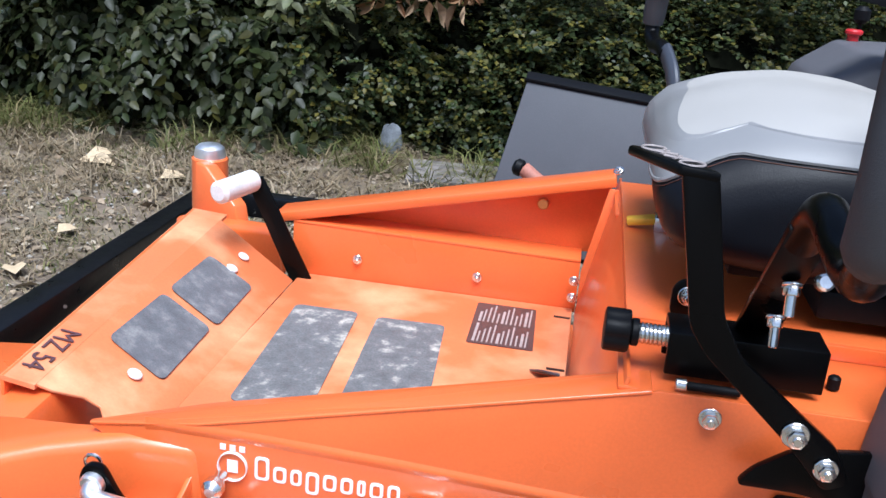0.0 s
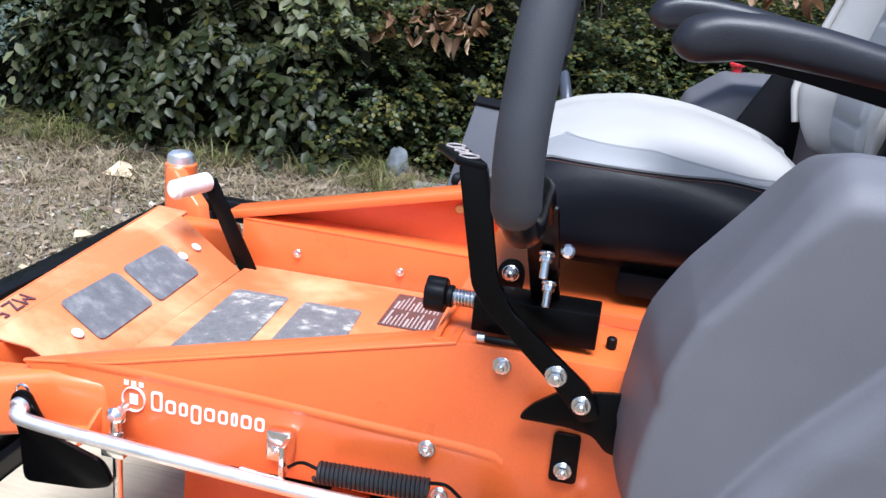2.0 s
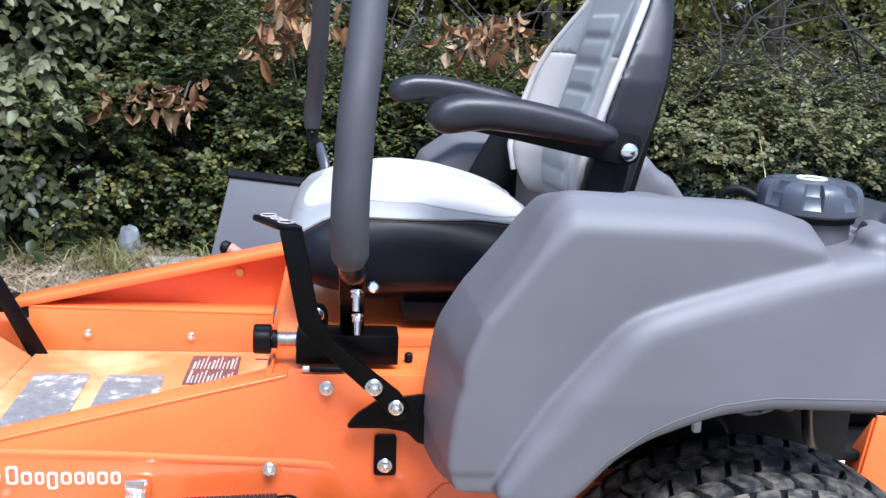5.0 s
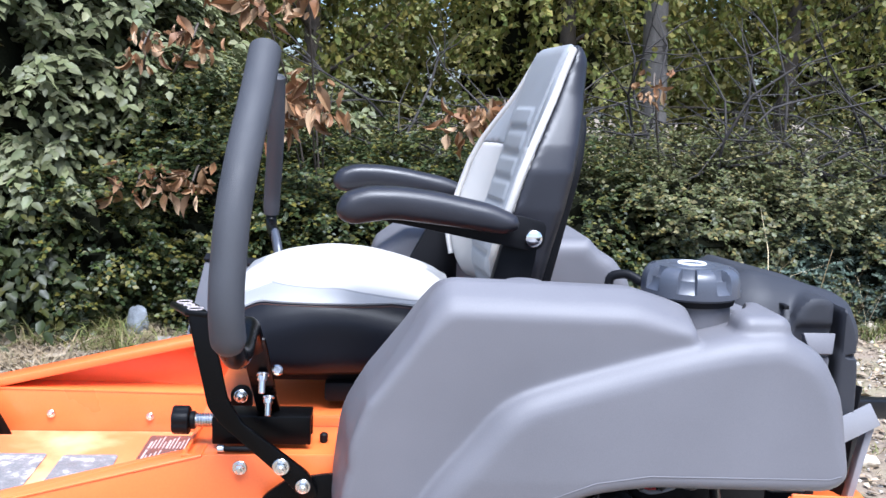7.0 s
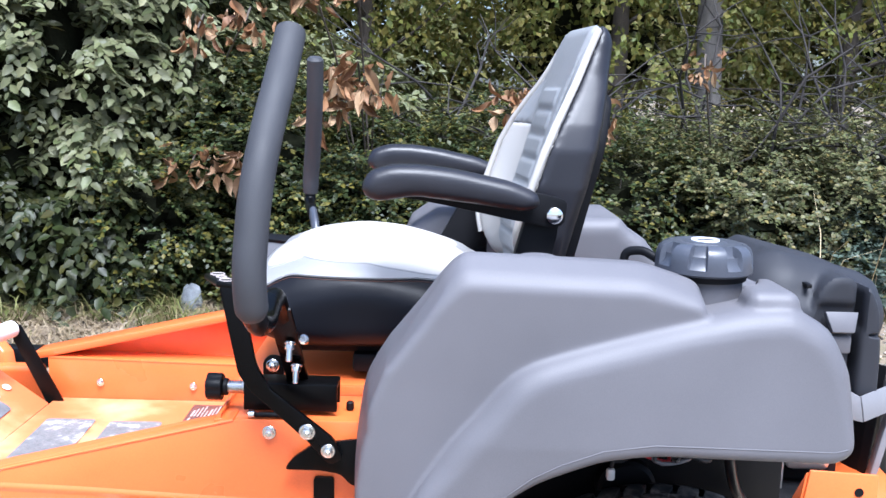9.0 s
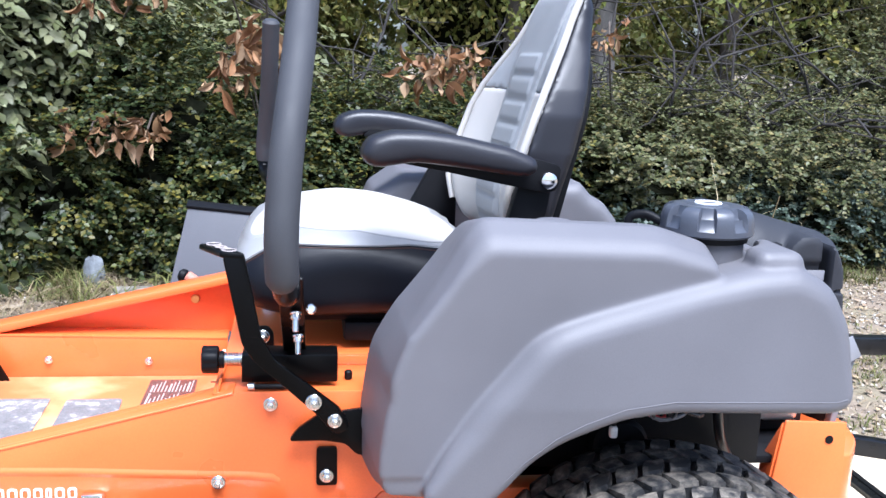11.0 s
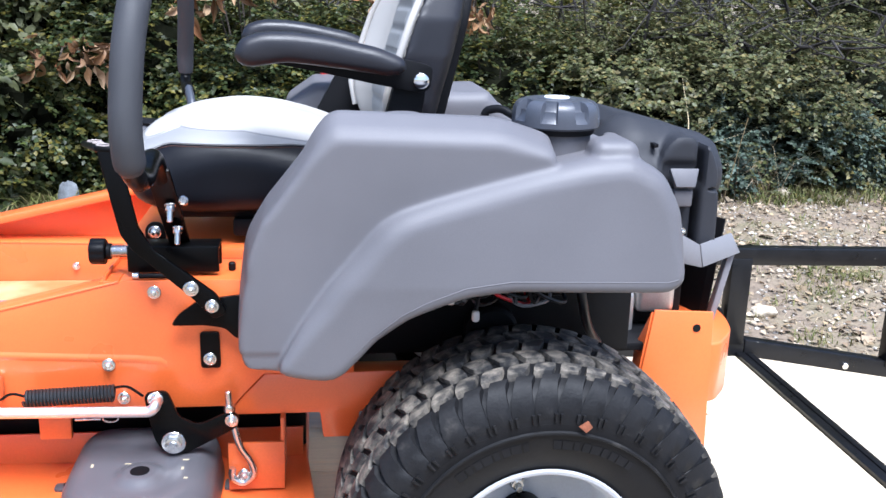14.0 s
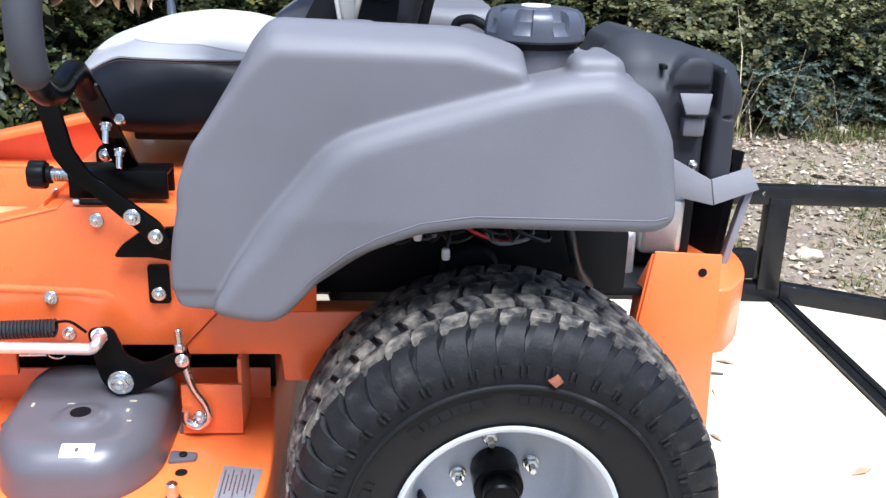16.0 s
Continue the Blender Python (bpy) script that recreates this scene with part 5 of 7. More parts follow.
part("cover_well", rod((-0.588, -0.437, 0.363), (-0.588, -0.437, 0.3878), 0.0145, 0.0), BLACK_MATT, mower, smooth=False)
belt_cover = part("belt_cover", moulded(cover_field, (-0.75, -0.56, 0.275), (-0.44, -0.24, 0.425), 0.0055), COVER_GREY, mower, "dusty charcoal plastic belt cover")
sticker = part("sticker", drape(cover_field, -0.594, -0.550, -0.523, -0.504, 0.42, 0.0008), DECAL_WHITE, belt_cover, "small white sticker")
part("sticker_print", drape(cover_field, -0.575, -0.570, -0.517, -0.511, 0.42, 0.0014, 4, 4), DECAL_DARK, sticker)
MUD = material("dried_mud", (0.42, 0.36, 0.24), 0.9, spread=0.15, scale=60, fine=300, bump_fine=0.3)
for x, y, w, h in ((-0.665, -0.405, 0.002, 0.005), (-0.612, -0.402, 0.005, 0.0015), (-0.525, -0.395, 0.005, 0.002), (-0.527, -0.420, 0.002, 0.004), (-0.519, -0.448, 0.003, 0.002)):
    part("mud_fleck", drape(cover_field, x - w, x + w, y - h, y + h, 0.42, 0.0006, 4, 4), MUD, belt_cover)
for x, y in ((-0.725, -0.33), (-0.722, -0.445), (-0.452, -0.425), (-0.452, -0.34)):
    part("cover_tab", plate_z(rounded([(x - 0.020, y - 0.009), (x + 0.020, y - 0.015), (x + 0.020, y + 0.015), (x - 0.020, y + 0.009)] if x < -0.6 else [(x - 0.020, y - 0.015), (x + 0.020, y - 0.009), (x + 0.020, y + 0.009), (x - 0.020, y + 0.015)], 0.005, 3), 0.302, 0.308, 0.001), COVER_GREY, belt_cover)
    part("tab_screw", rod((x, y, 0.308), (x, y, 0.312), 0.006, 0.001), BLACK_MATT, belt_cover)
part("deck_pin", joined(rod((-0.446, -0.53, 0.300), (-0.446, -0.53, 0.330), 0.008, 0.002), rod((-0.446, -0.53, 0.300), (-0.446, -0.53, 0.308), 0.012, 0.002)), ZINC, mower, "bright deck fitting")
for x, y in ((-0.448, -0.462), (-0.80, -0.47)):
    part("deck_plug", rod((x, y, 0.300), (x, y, 0.3035), 0.009, 0.0005), BLACK_MATT, mower)
plate = part("rating_plate", plate_z([(-0.392, -0.533), (-0.338, -0.537), (-0.333, -0.456), (-0.390, -0.446)], 0.3025, 0.3035, 0.0), PAINTED, mower, "silver-white rating label")
for i in range(8):
    part("text_bar", box(-0.386 + 0.0058 * i, -0.384 + 0.0058 * i, -0.526 + 0.008 * (i % 3), -0.458 - 0.012 * (i % 2), 0.3036, 0.3039, 0), DECAL_DARK, plate, smooth=False)
part("small_bracket", box(-0.765, -0.715, -0.318, -0.308, 0.385, 0.425, 0.002), ORANGE, mower)
part("hitch_pin", joined(rod((-0.705, -0.33, 0.425), (-0.665, -0.33, 0.425), 0.0025, 0), tube([(-0.65 + 0.012 * math.cos(a), -0.33, 0.425 + 0.006 * math.sin(a)) for a in [2 * math.pi * k / 16 for k in range(17)]], 0.0015, 6, False)), ZINC, mower)
chute = part("discharge_chute", slab([(-0.846, 0.95, 0.727), (-0.40, 0.95, 0.685), (-0.38, 0.86, 0.36), (-0.925, 0.86, 0.36)], 0.012, 0.003), CHUTE, mower, "raised dark grey plastic discharge chute")
part("chute_lip", slab([(-0.85, 0.932, 0.732), (-0.40, 0.932, 0.690), (-0.40, 0.975, 0.700), (-0.85, 0.975, 0.742)], 0.010, 0.003), BLACK_MATT, chute, "black rolled edge")
part("chute_latch", rod((-0.822, 0.70, 0.590), (-0.755, 0.69, 0.545), 0.015, 0.003), material("rusty_brown_sleeve", (0.42, 0.17, 0.12), 0.6, spread=0.2, scale=30, fine=200), chute, "rust-brown latch sleeve")
part("latch_tip", rod((-0.840, 0.705, 0.592), (-0.818, 0.70, 0.587), 0.017, 0.006), BLACK_MATT, chute)

# ---- rear: bumper bracket, engine, guard ----
rear_bracket = part("rear_bracket", slab([(0.265, -0.285, 0.581), (0.373, -0.285, 0.576), (0.386, -0.285, 0.26), (0.235, -0.285, 0.26), (0.250, -0.285, 0.47)], 0.006, 0.002, 2, -1), ORANGE, mower, "orange rear frame bracket with a bolt hole")
part("bracket_side", slab([(0.267, -0.279, 0.576), (0.253, -0.279, 0.47), (0.24, -0.279, 0.26), (0.240, -0.245, 0.26), (0.253, -0.245, 0.50)], 0.006, 0.001), ORANGE, rear_bracket)
part("bracket_hole", rod((0.344, -0.2862, 0.547), (0.344, -0.2848, 0.547), 0.0072, 0.0), BLACK_MATT, rear_bracket, smooth=False)
part("rear_bumper", plate_z(rounded([(0.375, -0.262), (0.405, -0.258), (0.455, -0.195), (0.478, -0.11), (0.478, 0.11), (0.455, 0.195), (0.405, 0.258), (0.375, 0.262)], 0.05, 5), 0.392, 0.508, 0.005, 3), ORANGE, mower, "rounded orange rear bumper")
part("engine_plate", box(-0.12, 0.37, -0.27, 0.27, 0.50, 0.515, 0.003), BLACK_MATT, mower)


def engine_field(x, y, z):
    o = [(0.205, 0.70), (0.205, 0.83), (0.222, 0.875), (0.255, 0.893), (0.40, 0.858), (0.430, 0.842), (0.440, 0.70), (0.440, 0.66), (0.33, 0.66)]
    d = f_prism(f_poly(x, z, o), np.maximum(y - 0.155, -0.10 - y), 0.03)
    d = s_min(d, f_rod(x, y, z, (0.262, -0.075, 0.812), (0.37, -0.075, 0.785), 0.078), 0.02)
    # low lobe, arched panel with its recess, slot and outer lobe
    d = s_min(d, f_box(x, y, z, (0.262, -0.12, 0.70), (0.05, 0.05, 0.13), 0.035), 0.015)
    panel = rounded([(0.292, 0.66), (0.292, 0.815), (0.305, 0.85), (0.325, 0.868), (0.350, 0.868), (0.364, 0.858), (0.366, 0.66)], 0.012, 3)
    d = s_min(d, f_prism(f_poly(x, z, panel), np.maximum(-0.170 - y, y), 0.006), 0.006)
    lobe = rounded([(0.372, 0.66), (0.372, 0.862), (0.388, 0.846), (0.402, 0.815), (0.410, 0.74), (0.412, 0.66)], 0.010, 3)
    d = s_min(d, f_prism(f_poly(x, z, lobe), np.maximum(-0.178 - y, y), 0.007), 0.004)
    slot = f_box(x, y, z, (0.369, -0.19, 0.825), (0.006, 0.055, 0.045), 0.002)
    d = np.maximum(d, -slot)
    d = s_max(d, -f_box(x, y, z, (0.333, -0.178, 0.778), (0.033, 0.017, 0.042), 0.006), 0.004)
    # the lower shell stands back under a curved edge
    under = f_prism(f_poly(x, z, [(0.27, 0.60), (0.27, 0.728), (0.33, 0.742), (0.368, 0.742), (0.368, 0.60)]), np.maximum(-0.20 - y, y + 0.158), 0.004)
    d = s_max(d, -under, 0.004)
    seam = np.maximum(np.abs(z - 0.775 + 0.12 * (x - 0.39)) - 0.0026, np.abs(y + 0.18) - 0.012)
    return np.maximum(d, -np.maximum(seam, 0.37 - x))


engine = part("engine_cover", moulded(engine_field, (0.16, -0.21, 0.63), (0.47, 0.19, 0.92), 0.0065), CHARCOAL, mower, "dark grey plastic air-filter housing on the engine")
part("latch", joined(slab([(0.309, -0.168, 0.808), (0.364, -0.168, 0.808), (0.355, -0.181, 0.776), (0.319, -0.181, 0.776)], 0.012, 0.002), box(0.320, 0.356, -0.182, -0.158, 0.742, 0.772, 0.004)), GREY, engine, "grey snap latch")
part("vent_slot", box(0.282, 0.291, -0.160, -0.135, 0.846, 0.853, 0.001), BLACK_MATT, engine)
part("engine_block", joined(box(0.0, 0.36, -0.17, 0.17, 0.515, 0.66, 0.01), rod((0.12, 0, 0.62), (0.12, 0, 0.80), 0.15, 0.02, 36)), BLACK_MATT, mower, "black engine block")
part("cylinder_cover", joined(box(0.19, 0.258, -0.205, -0.12, 0.49, 0.59, 0.012, 3), box(0.262, 0.335, -0.20, -0.12, 0.545, 0.645, 0.012, 3)), ALUMINIUM, mower, "silver cast engine cover")
part("oil_fitting", rod((0.215, -0.222, 0.497), (0.285, -0.222, 0.492), 0.011, 0.003), ALUMINIUM, mower)
hg = part("engine_guard", slab([(0.285, -0.205, 0.721), (0.367, -0.205, 0.678), (0.376, -0.205, 0.635), (0.285, -0.205, 0.655)], 0.004, 0.001), PAINTED, mower, "bent pale grey engine guard")
part("guard_wing", slab([(0.367, -0.205, 0.678), (0.458, -0.13, 0.680), (0.480, -0.13, 0.641), (0.376, -0.205, 0.635)], 0.004, 0.001), PAINTED, hg)
part("guard_leg", slab([(0.476, -0.128, 0.641), (0.462, -0.128, 0.640), (0.428, -0.14, 0.50), (0.440, -0.14, 0.50)], 0.02, 0.002), PAINTED, hg)
# an orange sheet lying in shade; the shade is put in as black
part("guard_back", slab([(0.38, 0.05, 0.70), (0.462, -0.10, 0.70), (0.430, -0.12, 0.46), (0.38, 0.05, 0.46)], 0.004, 0.001), BLACK_MATT, hg, "inner sheet of the guard, coloured black for its shade")
part("muffler_guard", box(0.26, 0.37, -0.09, 0.24, 0.50, 0.655, 0.006), BLACK_MATT, mower, "dark muffler guard")
bolt(engine, (0.350, -0.160, 0.690), BOLT_SMALL)

# ---- switches on the right tank ----
part("choke_knob", joined(rod((-0.301, 0.53, 0.880), (-0.301, 0.53, 0.922), 0.009), rod((-0.301, 0.53, 0.915), (-0.301, 0.53, 0.924), 0.014, 0.003)), RED, right_tank, "red pull switch")
part("throttle_knob", joined(rod((-0.288, 0.555, 0.875), (-0.288, 0.555, 0.94), 0.003), rod((-0.288, 0.555, 0.932), (-0.288, 0.555, 0.960), 0.013, 0.008)), BLACK_MATT, right_tank)

# ---- wiring under the left tank ----
rnd = random.Random(5)
for i in range(18):
    x = -0.21 + 0.0125 * i
    pts = [(x, -0.33 - 0.05 * rnd.random(), 0.70), (x + 0.03 * rnd.random(), -0.40, 0.655 - 0.03 * rnd.random()), (x + 0.10 * rnd.random(), -0.38, 0.62 + 0.04 * rnd.random()), (x + 0.08, -0.30, 0.66)]
    part("cable", tube(smooth_path(pts, 0.03, 4), 0.003, 8), RED if i % 9 == 2 else PAINTED if i % 5 == 4 else WIRE_BLACK, mower)
for x, z in ((-0.115, 0.640), (-0.075, 0.612)):
    connector = part("connector", box(x - 0.006, x + 0.006, -0.42, -0.408, z, z + 0.018, 0.004), WHITE_RUBBER, mower, "small white cable connector")
    part("connector_lead", tube([(x, -0.414, z + 0.016), (x + 0.006, -0.40, z + 0.035), (x + 0.02, -0.37, z + 0.055)], 0.003, 8), WIRE_BLACK, connector)
part("hydraulic_pump", joined(rod((-0.03, -0.33, 0.56), (-0.03, -0.29, 0.56), 0.045, 0.006, 28), box(-0.06, 0.10, -0.32, -0.29, 0.62, 0.69, 0.006)), BLACK_MATT, mower, "black pump housing")
for x in (0.10,):
    part("hose", tube(smooth_path([(x, -0.31, 0.70), (x + 0.01, -0.35, 0.64), (x + 0.03, -0.33, 0.57), (x + 0.06, -0.30, 0.53)], 0.03, 5), 0.008, 12), WIRE_BLACK, mower)
# flat black sheet added behind the wiring for the cavity's shade
part("inner_panel", box(-0.40, 0.22, -0.285, -0.275, 0.51, 0.72, 0.002), BLACK_MATT, mower, "black sheet added for the shade of the cavity under the tank")

# white emblem and wordmark on the left side panel, as plain shapes
mark = part("emblem", tube([(-1.013 + 0.0150 * math.cos(a), -0.3452, 0.514 + 0.0160 * math.sin(a)) for a in [2 * math.pi * k / 28 for k in range(29)]], 0.0028, 6, False, 0.25), DECAL_WHITE, mower, "white ring emblem with a small crown")
for k in (-1, 0, 1):
    part("crown_dot", box(-1.013 + 0.010 * k - 0.003, -1.013 + 0.010 * k + 0.003, -0.3455, -0.3448, 0.5315, 0.538, 0.0), DECAL_WHITE, mark, smooth=False)
part("emblem_bar", box(-1.0185, -1.0075, -0.3455, -0.3448, 0.507, 0.521, 0), DECAL_WHITE, mark, smooth=False)
wx = -0.990
for k, (w, lo, hi) in enumerate(((0.0150, 0, 0.026), (0.0135, 0, 0.0175), (0.0115, 0, 0.0175), (0.0135, -0.007, 0.0175), (0.0135, 0, 0.0175), (0.0125, 0, 0.0175), (0.0085, 0, 0.0175), (0.0135, 0, 0.0175), (0.0125, 0, 0.0175))):
    zb = 0.5035 - 0.0 * (wx + 0.974)
    outline = rounded([(wx, zb + lo), (wx + w, zb + lo), (wx + w, zb + hi), (wx, zb + hi)], 0.0045, 3)
    mid = Vector((wx + w / 2, zb + (lo + hi) / 2))
    t = 0.0032
    inner = [(mid.x + (x - mid.x) * (1 - 2 * t / w), mid.y + (z - mid.y) * (1 - 2 * t / (hi - lo))) for x, z in outline]
    n = len(outline)
    loop = bm_of([(x, -0.3454, z) for x, z in outline + inner] + [(x, -0.3444, z) for x, z in outline],
                 [(i, (i + 1) % n, n + (i + 1) % n, n + i) for i in range(n)] + [(i, 2 * n + i, 2 * n + (i + 1) % n, (i + 1) % n) for i in range(n)])
    part("wordmark_block", loop, DECAL_WHITE, mower, smooth=False)
    wx += w + 0.0042


# ---- planting ----
LEAF_PALE = leaf_material("pale_grey_green_leaves", [(0.115, 0.125, 0.059), (0.142, 0.147, 0.076), (0.100, 0.114, 0.046), (0.176, 0.173, 0.095), (0.080, 0.099, 0.039), (0.201, 0.204, 0.120)], 0.35, 0.45, 0.25)
LEAF_OLIVE = leaf_material("olive_wood_leaves", [(0.14, 0.15, 0.045), (0.18, 0.18, 0.06), (0.10, 0.115, 0.035), (0.21, 0.19, 0.07), (0.15, 0.12, 0.05)], 0.3, 0.5, 0.35)
LEAF_BIG = leaf_material("broad_hedge_leaves", [(0.021, 0.029, 0.010), (0.032, 0.038, 0.014), (0.023, 0.032, 0.009), (0.052, 0.054, 0.025), (0.016, 0.024, 0.007), (0.052, 0.049, 0.010)], 0.35, 0.42, 0.22)
LEAF_SMALL = leaf_material("small_dark_leaves", [(0.019, 0.030, 0.010), (0.031, 0.044, 0.016), (0.024, 0.035, 0.010), (0.059, 0.068, 0.028), (0.109, 0.092, 0.017), (0.038, 0.053, 0.014)], 0.4, 0.42, 0.2)
LEAF_GREY = leaf_material("greyish_small_leaves", [(0.056, 0.066, 0.027), (0.081, 0.088, 0.037), (0.064, 0.072, 0.025), (0.127, 0.121, 0.062), (0.131, 0.105, 0.031)], 0.4, 0.42, 0.22)
LEAF_BLUE = leaf_material("blue_green_leaves", [(0.050, 0.075, 0.055), (0.075, 0.105, 0.080), (0.105, 0.13, 0.105), (0.06, 0.085, 0.05)], 0.3, 0.45)
LEAF_YELLOW = leaf_material("yellow_green_leaves", [(0.122, 0.145, 0.030), (0.188, 0.187, 0.045), (0.084, 0.111, 0.030), (0.244, 0.204, 0.049), (0.141, 0.136, 0.049)], 0.3, 0.5, 0.4)
LEAF_DEAD = leaf_material("dry_brown_leaves", [(0.205, 0.110, 0.050), (0.285, 0.172, 0.088), (0.125, 0.060, 0.028), (0.40, 0.28, 0.17), (0.165, 0.075, 0.034), (0.24, 0.135, 0.065)], 0.25, 0.5, 0.15)
LITTER = leaf_material("fallen_leaves", [(0.24, 0.17, 0.11), (0.34, 0.27, 0.19), (0.16, 0.11, 0.07), (0.42, 0.36, 0.27), (0.20, 0.15, 0.10), (0.30, 0.22, 0.12)], 0.3, 0.75, 0.0)
GRASS = leaf_material("grass_blades", [(0.095, 0.110, 0.030), (0.150, 0.145, 0.050), (0.078, 0.096, 0.026), (0.215, 0.165, 0.080)], 0.25, 0.55, 0.2)
STRAW = leaf_material("straw_blades", [(0.270, 0.205, 0.122), (0.185, 0.138, 0.082), (0.330, 0.265, 0.180), (0.150, 0.118, 0.064)], 0.3, 0.7, 0.1)
STALK = leaf_material("bleached_stalks", [(0.50, 0.42, 0.26), (0.42, 0.34, 0.20), (0.55, 0.47, 0.30)], 0.2, 0.7, 0.1)
GRAVEL = material("gravel", (0.36, 0.34, 0.31), 0.85, spread=0.2, scale=30, fine=200, island_random=0.4, tone=[(0.27, 0.24, 0.20), (0.34, 0.31, 0.27), (0.46, 0.43, 0.39), (0.20, 0.18, 0.15), (0.24, 0.21, 0.17)])
RNG = np.random.default_rng(11)


def unit(v):
    return v / np.maximum(np.linalg.norm(v, axis=-1, keepdims=True), 1e-9)


def leaf_mesh(pos, along, face, length, width, fold=0.25, droop=0.15, curl=0.0, plain=False):
    """Folded leaf blades: arrays of places, directions, facings, lengths and widths."""
    n = len(pos)
    along = unit(along)
    side = unit(np.cross(along, face))
    up = np.cross(side, along)
    L, W = length[:, None], width[:, None]

    def at(u, v, h):
        return pos + along * L * u + side * W * v + up * (W * h)
    if plain:
        # small leaves: two folded halves
        pts = np.stack([at(0, 0, 0), at(0.48, 1, fold), at(1, 0, -droop), at(0.48, -1, fold)], 1)
        quads = np.array([[0, 1, 2, 2], [0, 2, 3, 3]])[None] + np.arange(n)[:, None, None] * 4
        return pts.reshape(-1, 3), quads.reshape(-1, 4)
    pts = np.stack([at(0, 0, 0), at(0.32, 1, fold), at(0.72, 0.72, fold * 0.6 - droop * 0.8), at(1, 0, -droop * 2 - curl), at(0.72, -0.72, fold * 0.6 - droop * 0.8), at(0.32, -1, fold), at(0.5, 0, -0.05)], 1)
    verts = pts.reshape(-1, 3)
    base = np.arange(n)[:, None, None] * 7
    quads = (np.array([[0, 1, 2, 6], [6, 2, 3, 3], [0, 6, 4, 5], [6, 3, 4, 4]])[None] + base).reshape(-1, 4)
    return verts, quads


def fast_mesh(name, verts, quads):
    """A mesh from arrays; a quad whose last two corners agree is a triangle."""
    tri = quads[:, 2] == quads[:, 3]
    size = np.where(tri, 3, 4)
    start = np.concatenate([[0], np.cumsum(size)[:-1]])
    keep = np.ones(quads.shape, bool)
    keep[tri, 3] = False
    loops = quads[keep]
    me = bpy.data.meshes.new(name)
    me.vertices.add(len(verts))
    me.vertices.foreach_set("co", np.ascontiguousarray(verts, np.float32).ravel())
    me.loops.add(len(loops))
    me.loops.foreach_set("vertex_index", loops.astype(np.int32))
    me.polygons.add(len(quads))
    me.polygons.foreach_set("loop_start", start.astype(np.int32))
    me.update(calc_edges=True)
    me.validate()
    return me


def crown_points(n, c, r, shell=0.5):
    """Places and outward directions in the lumpy outer part of an ellipsoid."""
    d = unit(RNG.normal(size=(n, 3)))
    lump = np.array([noise.noise((float(a) * 2.3 + c[0], float(b) * 2.3, float(e) * 2.3)) for a, b, e in d])
    rad = (1 - shell * RNG.random(n) ** 1.6) * (1 + 0.30 * lump)
    return np.array(c) + d * rad[:, None] * np.array(r), d


# near-black solid added inside each shrub: blocks light, paints shade between the leaves
SHADE_CORE = material("hedge_shade_core", (0.010, 0.011, 0.006), 0.95, spread=0.4, scale=9, fine=60, bump=0.8, bump_fine=0.8, spec=0.05)


